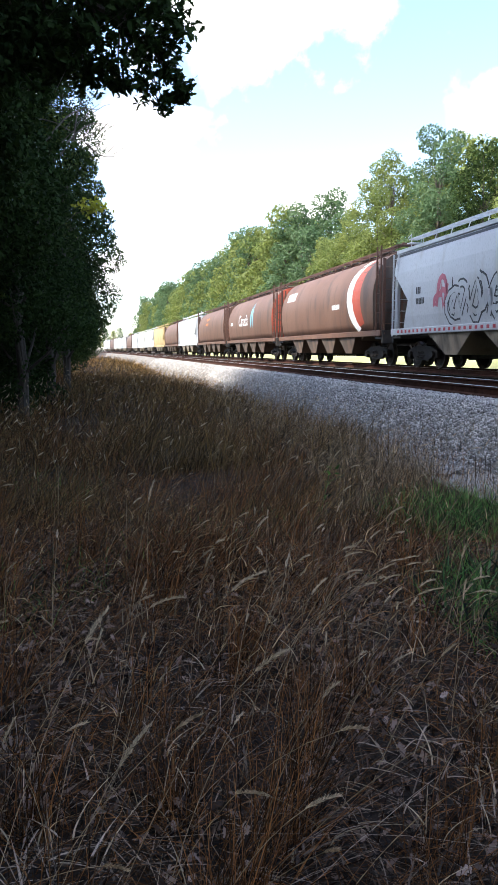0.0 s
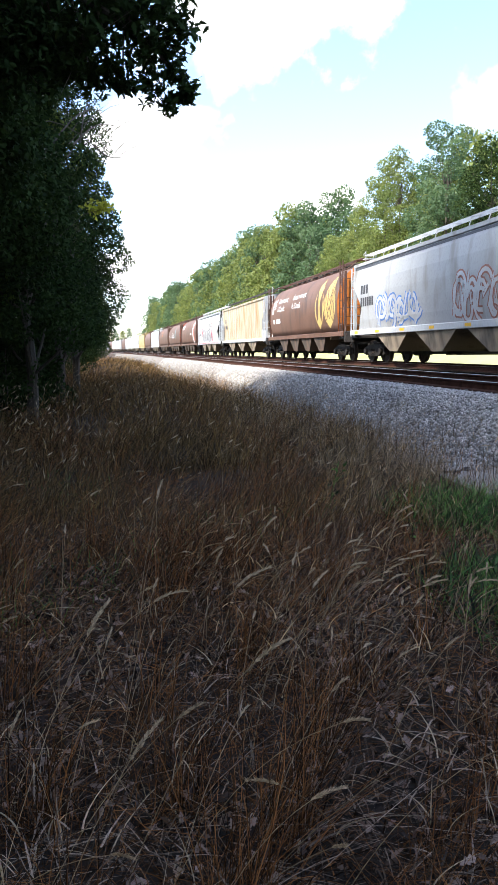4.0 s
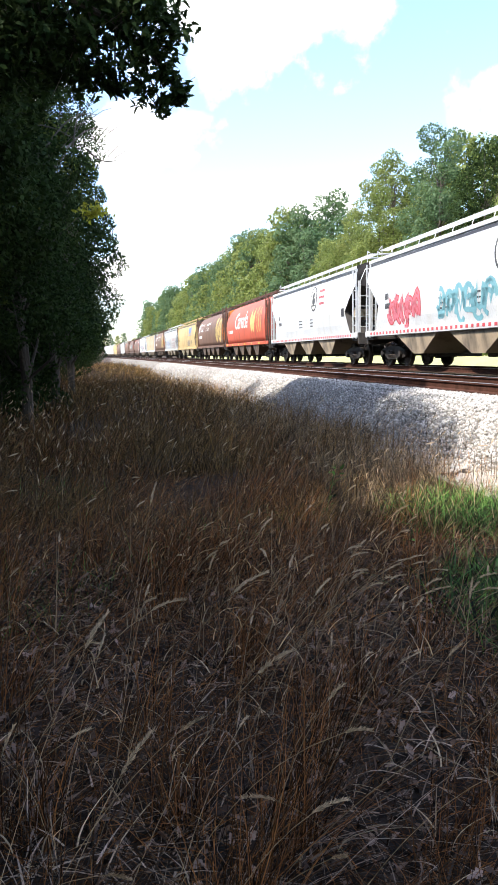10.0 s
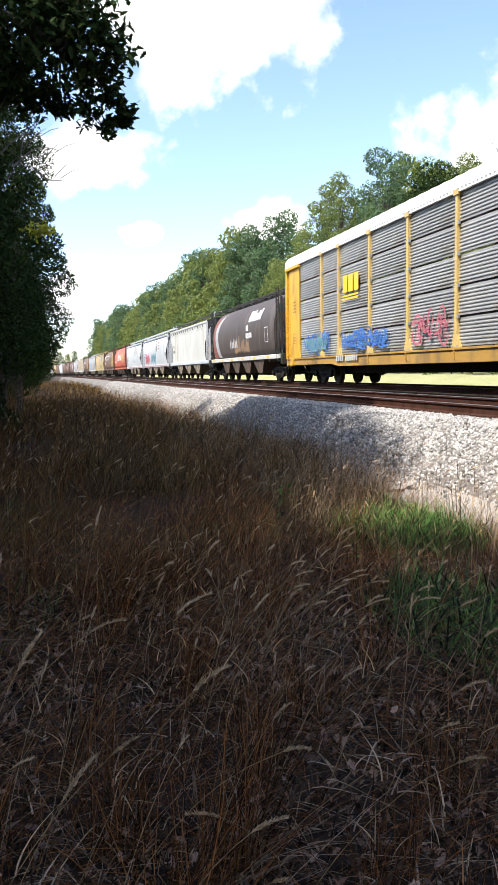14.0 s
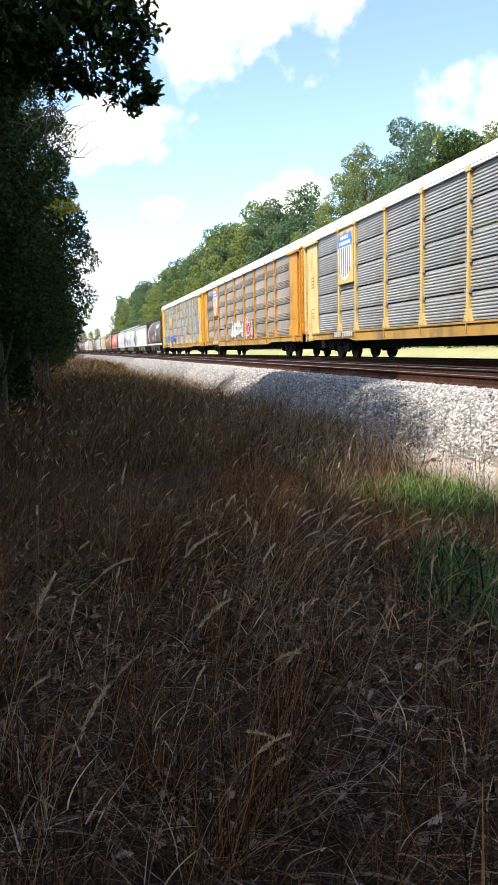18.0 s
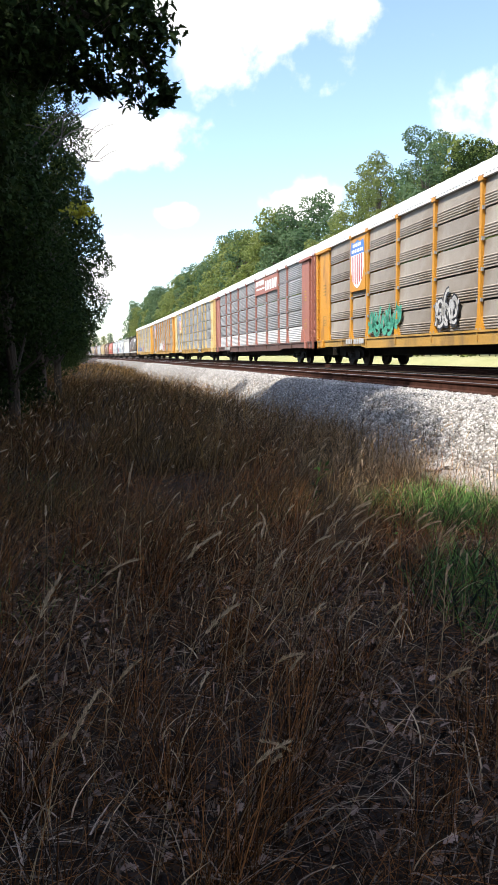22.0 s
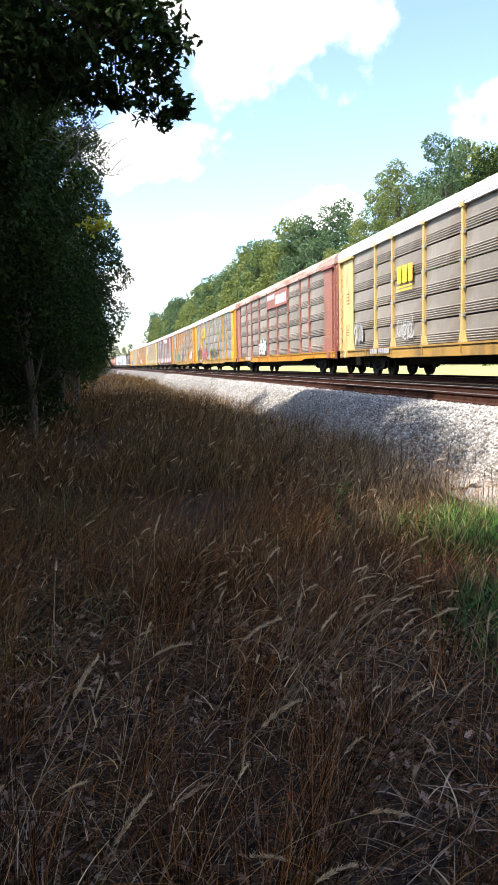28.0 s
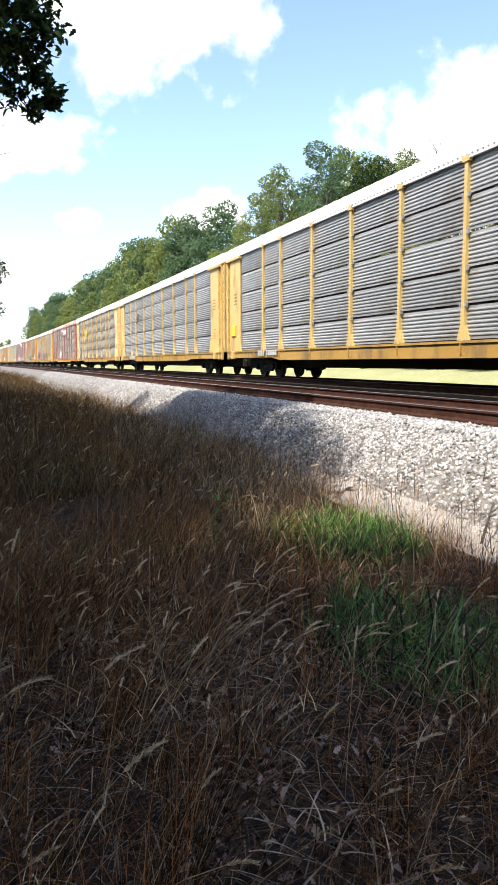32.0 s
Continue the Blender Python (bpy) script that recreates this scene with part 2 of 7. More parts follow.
M = dict(
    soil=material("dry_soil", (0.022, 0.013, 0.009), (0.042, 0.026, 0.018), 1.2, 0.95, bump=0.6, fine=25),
    field=material("mown_field", (0.30, 0.30, 0.13), (0.37, 0.36, 0.18), 0.3, 0.95, bump=0.3, fine=6),
    stone=material("ballast_stone", (0.34, 0.32, 0.30), (0.47, 0.445, 0.415), 3.0, 0.9, bump=0.5, fine=60, island=0.5),
    sand=material("pale_gravel_dust", (0.32, 0.275, 0.235), (0.43, 0.385, 0.335), 3.0, 0.95, bump=0.8, fine=30),
    ballast_bed=material("ballast_bed", (0.13, 0.115, 0.10), (0.24, 0.215, 0.19), 9.0, 0.95, bump=0.9, fine=22),
    black_bed=material("black_ballast", (0.006, 0.0055, 0.005), (0.012, 0.011, 0.010), 4.0, 1.0, bump=0.6, fine=24, gloss=0.0),
    dark_stone=material("near_black_stone", (0.022, 0.018, 0.015), (0.045, 0.036, 0.03), 3.0, 0.9, bump=0.5, fine=60, island=0.45, gloss=0.0),
    tie=material("old_tie_wood", (0.035, 0.026, 0.02), (0.07, 0.055, 0.042), 4.0, 0.9, bump=0.6, fine=40, stretch=(0.3, 3, 3), gloss=0.05),
    rail=material("rusted_rail", (0.042, 0.018, 0.012), (0.075, 0.033, 0.023), 6.0, 0.9, bump=0.2, fine=50, gloss=0.1),
    railhead=material("worn_rail_top", (0.55, 0.53, 0.50), (0.45, 0.42, 0.40), 6.0, 0.32, metal=1.0, bump=0.05, fine=50),
    steel=material("dark_steel", (0.022, 0.02, 0.019), (0.05, 0.043, 0.038), 3.0, 0.75, bump=0.3, fine=30),
    truck=material("cast_truck_steel", (0.013, 0.011, 0.010), (0.03, 0.024, 0.02), 3.0, 0.8, bump=0.3, fine=30, gloss=0.3),
    wheel=material("wheel_steel", (0.03, 0.02, 0.016), (0.06, 0.04, 0.03), 4.0, 0.6, metal=0.3, bump=0.2, fine=30),
    galv=material("galvanised_panel", (0.30, 0.30, 0.295), (0.39, 0.385, 0.37), 0.9, 0.55, metal=0.25, bump=0.1, fine=60,
                  spot=(0.20, 0.18, 0.15), spot_amount=0.35, spot_scale=0.5, random_object=0.12),
    galv_pale=material("pale_new_panel", (0.50, 0.50, 0.485), (0.60, 0.595, 0.58), 0.9, 0.6, bump=0.1, fine=60, spot=(0.40, 0.37, 0.34), spot_amount=0.35, spot_scale=0.5),
    galv_old=material("grimy_panel", (0.265, 0.225, 0.185), (0.36, 0.32, 0.27), 0.9, 0.65, metal=0.15, bump=0.1, fine=60,
                      spot=(0.17, 0.125, 0.085), spot_amount=0.45, spot_scale=0.5, random_object=0.14),
    roof_white=material("white_roof_steel", (0.74, 0.74, 0.73), (0.82, 0.82, 0.81), 0.5, 0.5, bump=0.05, fine=20),
    roof_rust=material("rusty_roof", (0.36, 0.17, 0.11), (0.58, 0.48, 0.42), 1.6, 0.8, bump=0.2, fine=20, stretch=(1, 0.25, 1)),
    dead_wood=material("bleached_wood", (0.30, 0.28, 0.26), (0.42, 0.40, 0.37), 5.0, 0.95, bump=0.5, fine=30, stretch=(2, 2, 0.4)),
    dead_leaf=material("dead_leaf", (0.20, 0.125, 0.095), (0.31, 0.215, 0.175), 2.0, 0.9, bump=0.0, fine=20, island=0.6, trans=0.15, gloss=0.15),
    bark=material("bark", (0.07, 0.055, 0.042), (0.12, 0.10, 0.08), 5.0, 0.95, bump=0.9, fine=30, stretch=(2, 2, 0.4)),
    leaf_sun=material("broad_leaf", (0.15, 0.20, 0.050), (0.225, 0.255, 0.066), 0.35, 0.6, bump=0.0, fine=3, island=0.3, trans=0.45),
    # dark leaf copy: the verge's shade is put into its green
    leaf_dark=material("shaded_leaf", (0.026, 0.046, 0.013), (0.046, 0.072, 0.018), 0.35, 0.8, bump=0.0, fine=3, island=0.5, trans=0.28, gloss=0.12),
    # pale leaf copy: sunlight on the crowns is put into its green
    leaf_glint=material("sunlit_leaf", (0.10, 0.135, 0.025), (0.16, 0.185, 0.035), 0.35, 0.7, bump=0.0, fine=3, island=0.45, trans=0.45, gloss=0.2),
    leaf_gold=material("turning_leaf", (0.20, 0.22, 0.055), (0.275, 0.235, 0.068), 0.35, 0.6, bump=0.0, fine=3, island=0.3, trans=0.45),
    # yellow raised above the leaf's own: the glow of backlight put in
    leaf_yellow=material("backlit_yellow_leaf", (0.52, 0.50, 0.03), (0.62, 0.56, 0.05), 0.35, 0.55, bump=0.0, fine=3, island=0.3, trans=0.45),
    leaf_blue=material("grey_green_leaf", (0.085, 0.15, 0.066), (0.12, 0.185, 0.078), 0.35, 0.6, bump=0.0, fine=3, island=0.3, trans=0.45),
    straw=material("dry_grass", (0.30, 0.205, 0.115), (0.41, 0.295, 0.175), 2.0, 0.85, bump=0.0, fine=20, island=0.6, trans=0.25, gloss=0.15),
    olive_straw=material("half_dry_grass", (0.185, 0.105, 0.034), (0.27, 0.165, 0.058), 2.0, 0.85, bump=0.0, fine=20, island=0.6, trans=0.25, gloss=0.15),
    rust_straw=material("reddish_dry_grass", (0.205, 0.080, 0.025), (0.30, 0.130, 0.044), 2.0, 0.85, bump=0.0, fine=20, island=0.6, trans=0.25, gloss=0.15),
    litter=material("bleached_litter", (0.22, 0.150, 0.108), (0.36, 0.262, 0.195), 2.0, 0.9, bump=0.0, fine=20, island=0.75, trans=0.15, gloss=0.15),
    seed=material("seed_head", (0.54, 0.39, 0.24), (0.70, 0.54, 0.36), 8.0, 0.9, bump=0.0, fine=80, island=0.5, trans=0.3, gloss=0.1),
    fleck=material("bent_dry_blade", (0.40, 0.255, 0.12), (0.54, 0.37, 0.20), 8.0, 0.9, bump=0.0, fine=80, island=0.6, trans=0.3, gloss=0.1),
    pale_stem=material("pale_stem", (0.34, 0.225, 0.12), (0.48, 0.34, 0.20), 8.0, 0.85, bump=0.0, fine=80, random_object=0.4, gloss=0.15),
    # darker copy of the green grass, with shade put into its colour
    grass_shaded=material("shaded_green_grass", (0.040, 0.085, 0.028), (0.075, 0.135, 0.045), 2.0, 0.7, bump=0.0, fine=20, island=0.6, trans=0.3, gloss=0.3),
    grass_green=material("green_grass", (0.085, 0.20, 0.04), (0.16, 0.31, 0.065), 2.0, 0.7, bump=0.0, fine=20, island=0.6, trans=0.35, gloss=0.25),
)


def paint(name, c, rough=0.5, grime=0.35, grime_colour=(0.12, 0.09, 0.07), streak=True):
    """Weathered car paint: faded patches and streaks that run down the side."""
    return material(name, c, tuple(min(0.9, 1.12 * v + 0.012) for v in c), 0.5, rough, bump=0.06, fine=30,
                    stretch=(1, 1, 0.35) if streak else (1, 1, 1), spot=grime_colour, spot_amount=grime, spot_scale=1.3)


# ---- mesh helpers ----
def mesh_object(name, bm, mat, smooth=False):
    me = bpy.data.meshes.new(name)
    bm.to_mesh(me)
    bm.free()
    me.materials.append(mat)
    if smooth:
        me.shade_smooth()
    return me


def part(name, bm, mat, parent, label="", smooth=False, at=None):
    """Links a bmesh (or a mesh shared by alike pieces) as one object under a thing or a part."""
    me = bm if isinstance(bm, bpy.types.Mesh) else mesh_object(name, bm, mat, smooth)
    ob = new(name, me)
    ob.parent = parent
    if at is not None:
        ob.matrix_basis = at
    if label:
        ob["label"] = label
    return ob


def thing(name, label, category, group="", kind="", at=None):
    ob = tagged(new(name), label, category, group, kind)
    if at is not None:
        ob.matrix_basis = at
    return ob


def solid(name, bm, mat, label, category="", group="", kind="", at=None, smooth=False):
    ob = tagged(new(name, mesh_object(name, bm, mat, smooth)), label, category, group, kind)
    if at is not None:
        ob.matrix_basis = at
    return ob


def box(bm, x0, x1, y0, y1, z0, z1, bevel=0.0):
    r = bmesh.ops.create_cube(bm, size=1)
    for v in r["verts"]:
        v.co = Vector((x0 + (v.co.x + 0.5) * (x1 - x0), y0 + (v.co.y + 0.5) * (y1 - y0), z0 + (v.co.z + 0.5) * (z1 - z0)))
    if bevel:
        es = list({e for v in r["verts"] for e in v.link_edges})
        bmesh.ops.bevel(bm, geom=es, offset=bevel, segments=1, affect="EDGES")
    return bm


def boxes(*list_of, bevel=0.0):
    bm = bmesh.new()
    for b in list_of:
        box(bm, *b, bevel=bevel)
    return bm


def rod(bm, a, b, r0, r1=None, sides=8):
    """A tapered round bar from a to b."""
    a, b = Vector(a), Vector(b)
    m = Matrix.Translation((a + b) / 2) @ (b - a).to_track_quat("Z", "Y").to_matrix().to_4x4()
    bmesh.ops.create_cone(bm, cap_ends=True, segments=sides, radius1=r0, radius2=r0 if r1 is None else r1,
                          depth=(b - a).length, matrix=m)
    return bm


def tube(bm, pts, r0, r1, sides=4):
    """One bent, tapering bar through the points."""
    rings = []
    for i, p in enumerate(pts):
        d = (pts[min(i + 1, len(pts) - 1)] - pts[max(i - 1, 0)]).normalized()
        a = d.orthogonal().normalized()
        b = d.cross(a)
        r = r0 + (r1 - r0) * i / (len(pts) - 1)
        rings.append([bm.verts.new(p + (a * math.cos(2 * math.pi * k / sides) + b * math.sin(2 * math.pi * k / sides)) * r) for k in range(sides)])
    for u, v in zip(rings, rings[1:]):
        best = min(range(sides), key=lambda o: (u[0].co - v[o].co).length)
        for k in range(sides):
            bm.faces.new((u[k], u[(k + 1) % sides], v[(k + 1 + best) % sides], v[(k + best) % sides]))
    return bm


def prism(bm, outline, axis, lo, hi):
    """An outline of (u, v) points pushed along axis 'x' (u = y, v = z) or 'y' (u = x, v = z)."""
    def at(u, v, w):
        return (w, u, v) if axis == "x" else (u, w, v)
    a = [bm.verts.new(at(u, v, lo)) for u, v in outline]
    b = [bm.verts.new(at(u, v, hi)) for u, v in outline]
    bm.faces.new(a)
    bm.faces.new(b[::-1])
    for i in range(len(a)):
        j = (i + 1) % len(a)
        bm.faces.new((a[j], a[i], b[i], b[j]))
    bmesh.ops.recalc_face_normals(bm, faces=bm.faces)
    return bm


def from_arrays(name, verts, faces, mat):
    """A mesh from arrays of corners and of equal-sided faces."""
    me = bpy.data.meshes.new(name)
    verts, faces = np.asarray(verts, np.float32), np.asarray(faces, np.int32)
    k = faces.shape[1]
    me.vertices.add(len(verts))
    me.vertices.foreach_set("co", verts.ravel())
    me.loops.add(faces.size)
    me.loops.foreach_set("vertex_index", faces.ravel())
    me.polygons.add(len(faces))
    me.polygons.foreach_set("loop_start", np.arange(0, faces.size, k, dtype=np.int32))
    me.polygons.foreach_set("loop_total", np.full(len(faces), k, np.int32))
    me.update(calc_edges=True)
    me.validate()
    me.materials.append(mat)
    return me


# ---- the line: two tracks side by side, bending gently to the left far ahead ----
TRAIN_X, NEAR_X, BEND = 11.88, 6.78, 0.000211
RAIL_GAUGE = 1.50


def track_x(x, y):
    return x - (BEND * y * y / 2 if y > 0 else 0.0)


def track_turn(y):
    return math.degrees(BEND * y) if y > 0 else 0.0


def smooth(a, b, v):
    t = min(1.0, max(0.0, (v - a) / (b - a)))
    return t * t * (3 - 2 * t)


def ground_z(x, y):
    """Height of the bare ground: a low verge on the camera's side that rises ahead, the track bed, a flat field beyond."""
    u = x + (BEND * y * y / 2 if y > 0 else 0.0)
    z = -0.95 + 0.55 * smooth(7, 34, y) * (1 - smooth(0.8, 3.8, u)) + 0.25 * smooth(-1.0, -7.0, u)
    z += 0.05 * noise.noise((x * 0.5, y * 0.5, 3)) + 0.03 * noise.noise((x * 1.7, y * 1.7, 7))
    bed = smooth(4.0, 5.2, u) * (1 - smooth(14.3, 15.8, u))
    z = z * (1 - bed) + bed * -0.22
    return z + smooth(15.0, 20.0, u) * 1.15


def grid_sheet(name, xs, ys, mat, height, bent=False):
    bm = bmesh.new()
    rows = [[bm.verts.new((x, y, height(x, y))) for x in (xs if not bent else [track_x(u, y) for u in xs])] for y in ys]
    for a, b in zip(rows, rows[1:]):
        for i in range(len(xs) - 1):
            bm.faces.new((a[i], a[i + 1], b[i + 1], b[i]))
    me = mesh_object(name, bm, mat, True)
    return me


def spaced(*spans):
    out = []
    for a, b, n in spans:
        out += [a + (b - a) * i / n for i in range(n)]
    return out + [spans[-1][1]]


XS = spaced((-3000, -200, 6), (-200, -20, 6), (-20, -4, 10), (-4, 3.6, 24), (3.6, 5.4, 12), (5.4, 14.2, 9), (14.2, 17.2, 8), (17.2, 60, 8), (60, 300, 4), (300, 3000, 4))
YS = spaced((-600, -40, 6), (-40, 0, 12), (0, 30, 60), (30, 90, 40), (90, 320, 40), (320, 4000, 12))
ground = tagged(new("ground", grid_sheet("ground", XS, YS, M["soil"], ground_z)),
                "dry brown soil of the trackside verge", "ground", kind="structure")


def along(name, u0, u1, z0, z1, mat, y0=-120, y1=340, step=5):
    """A long strip that follows the bend, from u0 to u1 across, with a top that goes from z0 to z1."""
    bm = bmesh.new()
    last = None
    y = y0
    while y <= y1:
        row = [bm.verts.new((track_x(u, y), y, z)) for u, z in ((u0, z0 - 0.6), (u0, z0), (u1, z1), (u1, z1 - 0.6))]
        if last:
            for i in range(3):
                bm.faces.new((last[i], last[i + 1], row[i + 1], row[i]))
        last = row
        y += step
    return mesh_object(name, bm, mat)


tagged(new("field", grid_sheet("field", spaced((15.9, 19, 4), (19, 70, 10), (70, 900, 6)), YS[8:], M["field"], lambda x, y: ground_z(x, y) + 0.05)),
       "sunlit yellow-green mown field beyond the tracks", "field", kind="structure")
SHOULDER_YS = spaced((-30, 0, 10), (0, 60, 90), (60, 200, 40))
tagged(new("sand_strip", grid_sheet("sand_strip", spaced((3.7, 4.32, 7)), SHOULDER_YS, M["sand"], lambda x, y: ground_z(x, y) + 0.012, True)),
       "pale dusty gravel at the foot of the track bed", "gravel", kind="structure")
tagged(new("ballast_shoulder", grid_sheet("ballast_shoulder", spaced((4.28, 5.3, 10)), SHOULDER_YS, M["ballast_bed"], lambda x, y: ground_z(x, y) + 0.018, True)),
       "crushed-stone shoulder of the track bed", "ballast", kind="structure")
bed = thing("track_bed", "pale grey crushed-stone track bed", "ballast", kind="structure")
part("stone_bed", along("stone_bed", 5.15, 14.4, -0.20, -0.20, M["ballast_bed"]), None, bed)
# near-black strips over the paler bed, between the tracks and the near rails
part("stone_bed", along("stone_bed", NEAR_X + 0.85, TRAIN_X + 1.6, -0.172, -0.172, M["black_bed"]), None, bed, "black ballast between the tracks")

part("stone_bed", along("stone_bed", NEAR_X - 0.66, NEAR_X + 0.66, -0.182, -0.182, M["black_bed"]), None, bed, "near-black ballast between the near rails")

RAIL_PROFILE = [(-0.07, -0.17), (0.07, -0.17), (0.07, -0.155), (0.012, -0.13), (0.012, -0.04), (0.036, -0.03), (0.036, -0.004),
                (-0.036, -0.004), (-0.036, -0.03), (-0.012, -0.04), (-0.012, -0.13), (-0.07, -0.155)]


def rail_mesh(name, u, profile, mat):
    bm = bmesh.new()
    last, y = None, -120
    while y <= 340:
        row = [bm.verts.new((track_x(u + a, y), y, b)) for a, b in profile]
        if last:
            for i in range(len(row)):
                j = (i + 1) % len(row)
                bm.faces.new((last[i], row[i], row[j], last[j]))
        last = row
        y += 5
    bmesh.ops.recalc_face_normals(bm, faces=bm.faces)
    return mesh_object(name, bm, mat)


for u in (NEAR_X - 0.75, NEAR_X + 0.75, TRAIN_X - 0.75, TRAIN_X + 0.75):
    r = thing("rail", "rust-brown steel rail with a worn bright top", "rail", "rails of the two tracks", "structure")
    part("rail_web", rail_mesh("rail_web", u, RAIL_PROFILE, M["rail"]), None, r)
    part("rail_top", rail_mesh("rail_top", u, [(-0.034, -0.006), (0.034, -0.006), (0.030, 0.0), (-0.030, 0.0)], M["railhead"]), None, r, "worn shiny running surface")


# ---- the train ----
P = dict(
    brown=paint("brown_car_paint", (0.128, 0.062, 0.037), 0.55, 0.45, (0.075, 0.042, 0.028)),
    frame_rust=paint("rust_brown_frame", (0.085, 0.036, 0.022), 0.7, 0.45, (0.045, 0.025, 0.018)),
    red=paint("red_car_paint", (0.42, 0.070, 0.034), 0.5, 0.35, (0.22, 0.055, 0.03)),
    dark_brown=paint("dark_brown_car_paint", (0.062, 0.044, 0.036), 0.55, 0.3, (0.11, 0.085, 0.07)),
    # orange for lettering, and for brown ends with sunlight put into the colour
    orange=paint("orange_car_end", (0.52, 0.16, 0.022), 0.55, 0.2, (0.35, 0.12, 0.04)),
    deck_grey=paint("deck_grey", (0.22, 0.22, 0.215), 0.7, 0.4, (0.12, 0.11, 0.1)),
    white=paint("white_car_paint", (0.46, 0.47, 0.48), 0.45, 0.35, (0.40, 0.385, 0.36)),
    grey=paint("grey_car_paint", (0.34, 0.345, 0.35), 0.5, 0.45, (0.25, 0.235, 0.21)),
    rusty_cream=paint("rust_streaked_cream", (0.42, 0.36, 0.265), 0.6, 0.62, (0.36, 0.205, 0.085)),
    cream=paint("cream_car_paint", (0.50, 0.49, 0.45), 0.5, 0.3, (0.42, 0.39, 0.33)),
    ghost=paint("faded_spray", (0.46, 0.45, 0.43), 0.6, 0.4, (0.33, 0.31, 0.28)),
    bay_dark=paint("grimy_hopper_bay", (0.13, 0.082, 0.055), 0.75, 0.5, (0.04, 0.032, 0.026)),
    yellow=paint("faded_yellow_paint", (0.42, 0.30, 0.13), 0.55, 0.5, (0.30, 0.20, 0.09)),
    auto_yellow=paint("carrier_yellow", (0.58, 0.32, 0.025), 0.5, 0.3, (0.36, 0.19, 0.04)),
    auto_pale=paint("carrier_pale_cream", (0.58, 0.43, 0.18), 0.5, 0.3, (0.42, 0.29, 0.12)),
    auto_cream=paint("carrier_cream_yellow", (0.56, 0.385, 0.13), 0.5, 0.3, (0.36, 0.22, 0.08)),
    auto_orange=paint("carrier_orange_yellow", (0.50, 0.22, 0.015), 0.5, 0.35, (0.30, 0.13, 0.03)),
    auto_red=paint("carrier_red_brown", (0.30, 0.115, 0.08), 0.6, 0.35, (0.24, 0.10, 0.075)),
    red_brown=paint("red_brown_band", (0.20, 0.060, 0.038), 0.6, 0.4, (0.12, 0.06, 0.045)),
    sill_dark=paint("dark_dirty_sill", (0.105, 0.055, 0.042), 0.7, 0.5, (0.06, 0.04, 0.033)),
    sill_dirt=paint("dirty_sill", (0.39, 0.22, 0.045), 0.65, 0.5, (0.17, 0.11, 0.05)),
    bay=paint("dusty_hopper_bay", (0.31, 0.24, 0.165), 0.75, 0.5, (0.08, 0.065, 0.05)),
    ink_white=paint("white_lettering", (0.74, 0.74, 0.72), 0.6, 0.15, (0.5, 0.48, 0.45)),
    tan_smear=paint("tan_streaks", (0.24, 0.15, 0.085), 0.7, 0.5, (0.12, 0.075, 0.05)),
    tan=paint("tan_patch", (0.37, 0.335, 0.25), 0.6, 0.3, (0.34, 0.28, 0.17)),
    ink_black=paint("black_lettering", (0.03, 0.03, 0.035), 0.6, 0.1, (0.08, 0.08, 0.08)),
    ink_slate=paint("slate_spray", (0.13, 0.13, 0.16), 0.6, 0.2, (0.2, 0.18, 0.16)),
    ink_blue=paint("blue_lettering", (0.05, 0.16, 0.45), 0.6, 0.15, (0.1, 0.2, 0.4)),
    ink_red=paint("red_lettering", (0.42, 0.05, 0.06), 0.6, 0.15, (0.45, 0.15, 0.12)),
    ink_gold=paint("gold_lettering", (0.50, 0.36, 0.12), 0.6, 0.2, (0.4, 0.28, 0.1)),
    ink_green=paint("green_spray", (0.06, 0.30, 0.20), 0.6, 0.15, (0.1, 0.25, 0.2)),
    ink_pink=paint("pink_spray", (0.47, 0.13, 0.165), 0.6, 0.15, (0.5, 0.2, 0.2)),
    ink_teal=paint("teal_spray", (0.14, 0.31, 0.36), 0.6, 0.15, (0.2, 0.4, 0.45)),
    tape_yellow=paint("yellow_reflector", (0.80, 0.45, 0.02), 0.5, 0.1, (0.6, 0.4, 0.1)),
)


def lathe(points, segments=20):
    """A turned solid about the x axis from (x, radius) points."""
    bm = bmesh.new()
    rings = [[bm.verts.new((x, r * math.cos(2 * math.pi * i / segments), r * math.sin(2 * math.pi * i / segments)))
              for i in range(segments)] for x, r in points]
    for a, b in zip(rings, rings[1:]):
        for i in range(segments):
            j = (i + 1) % segments
            bm.faces.new((a[i], a[j], b[j], b[i]))
    bm.faces.new(rings[0][::-1])
    bm.faces.new(rings[-1])
    bmesh.ops.recalc_face_normals(bm, faces=bm.faces)
    return bm


WHEEL = mesh_object("wheel", lathe([(-0.075, 0.10), (-0.065, 0.13), (-0.03, 0.17), (-0.03, 0.36), (-0.065, 0.385), (-0.065, 0.455),
                                    (0.05, 0.462), (0.065, 0.49), (0.085, 0.48), (0.085, 0.385), (0.03, 0.36), (0.03, 0.16), (0.09, 0.12)]), M["wheel"])
AXLE = mesh_object("axle", lathe([(-1.08, 0.075), (-0.72, 0.08), (0.72, 0.08), (1.08, 0.075)], 10), M["steel"])


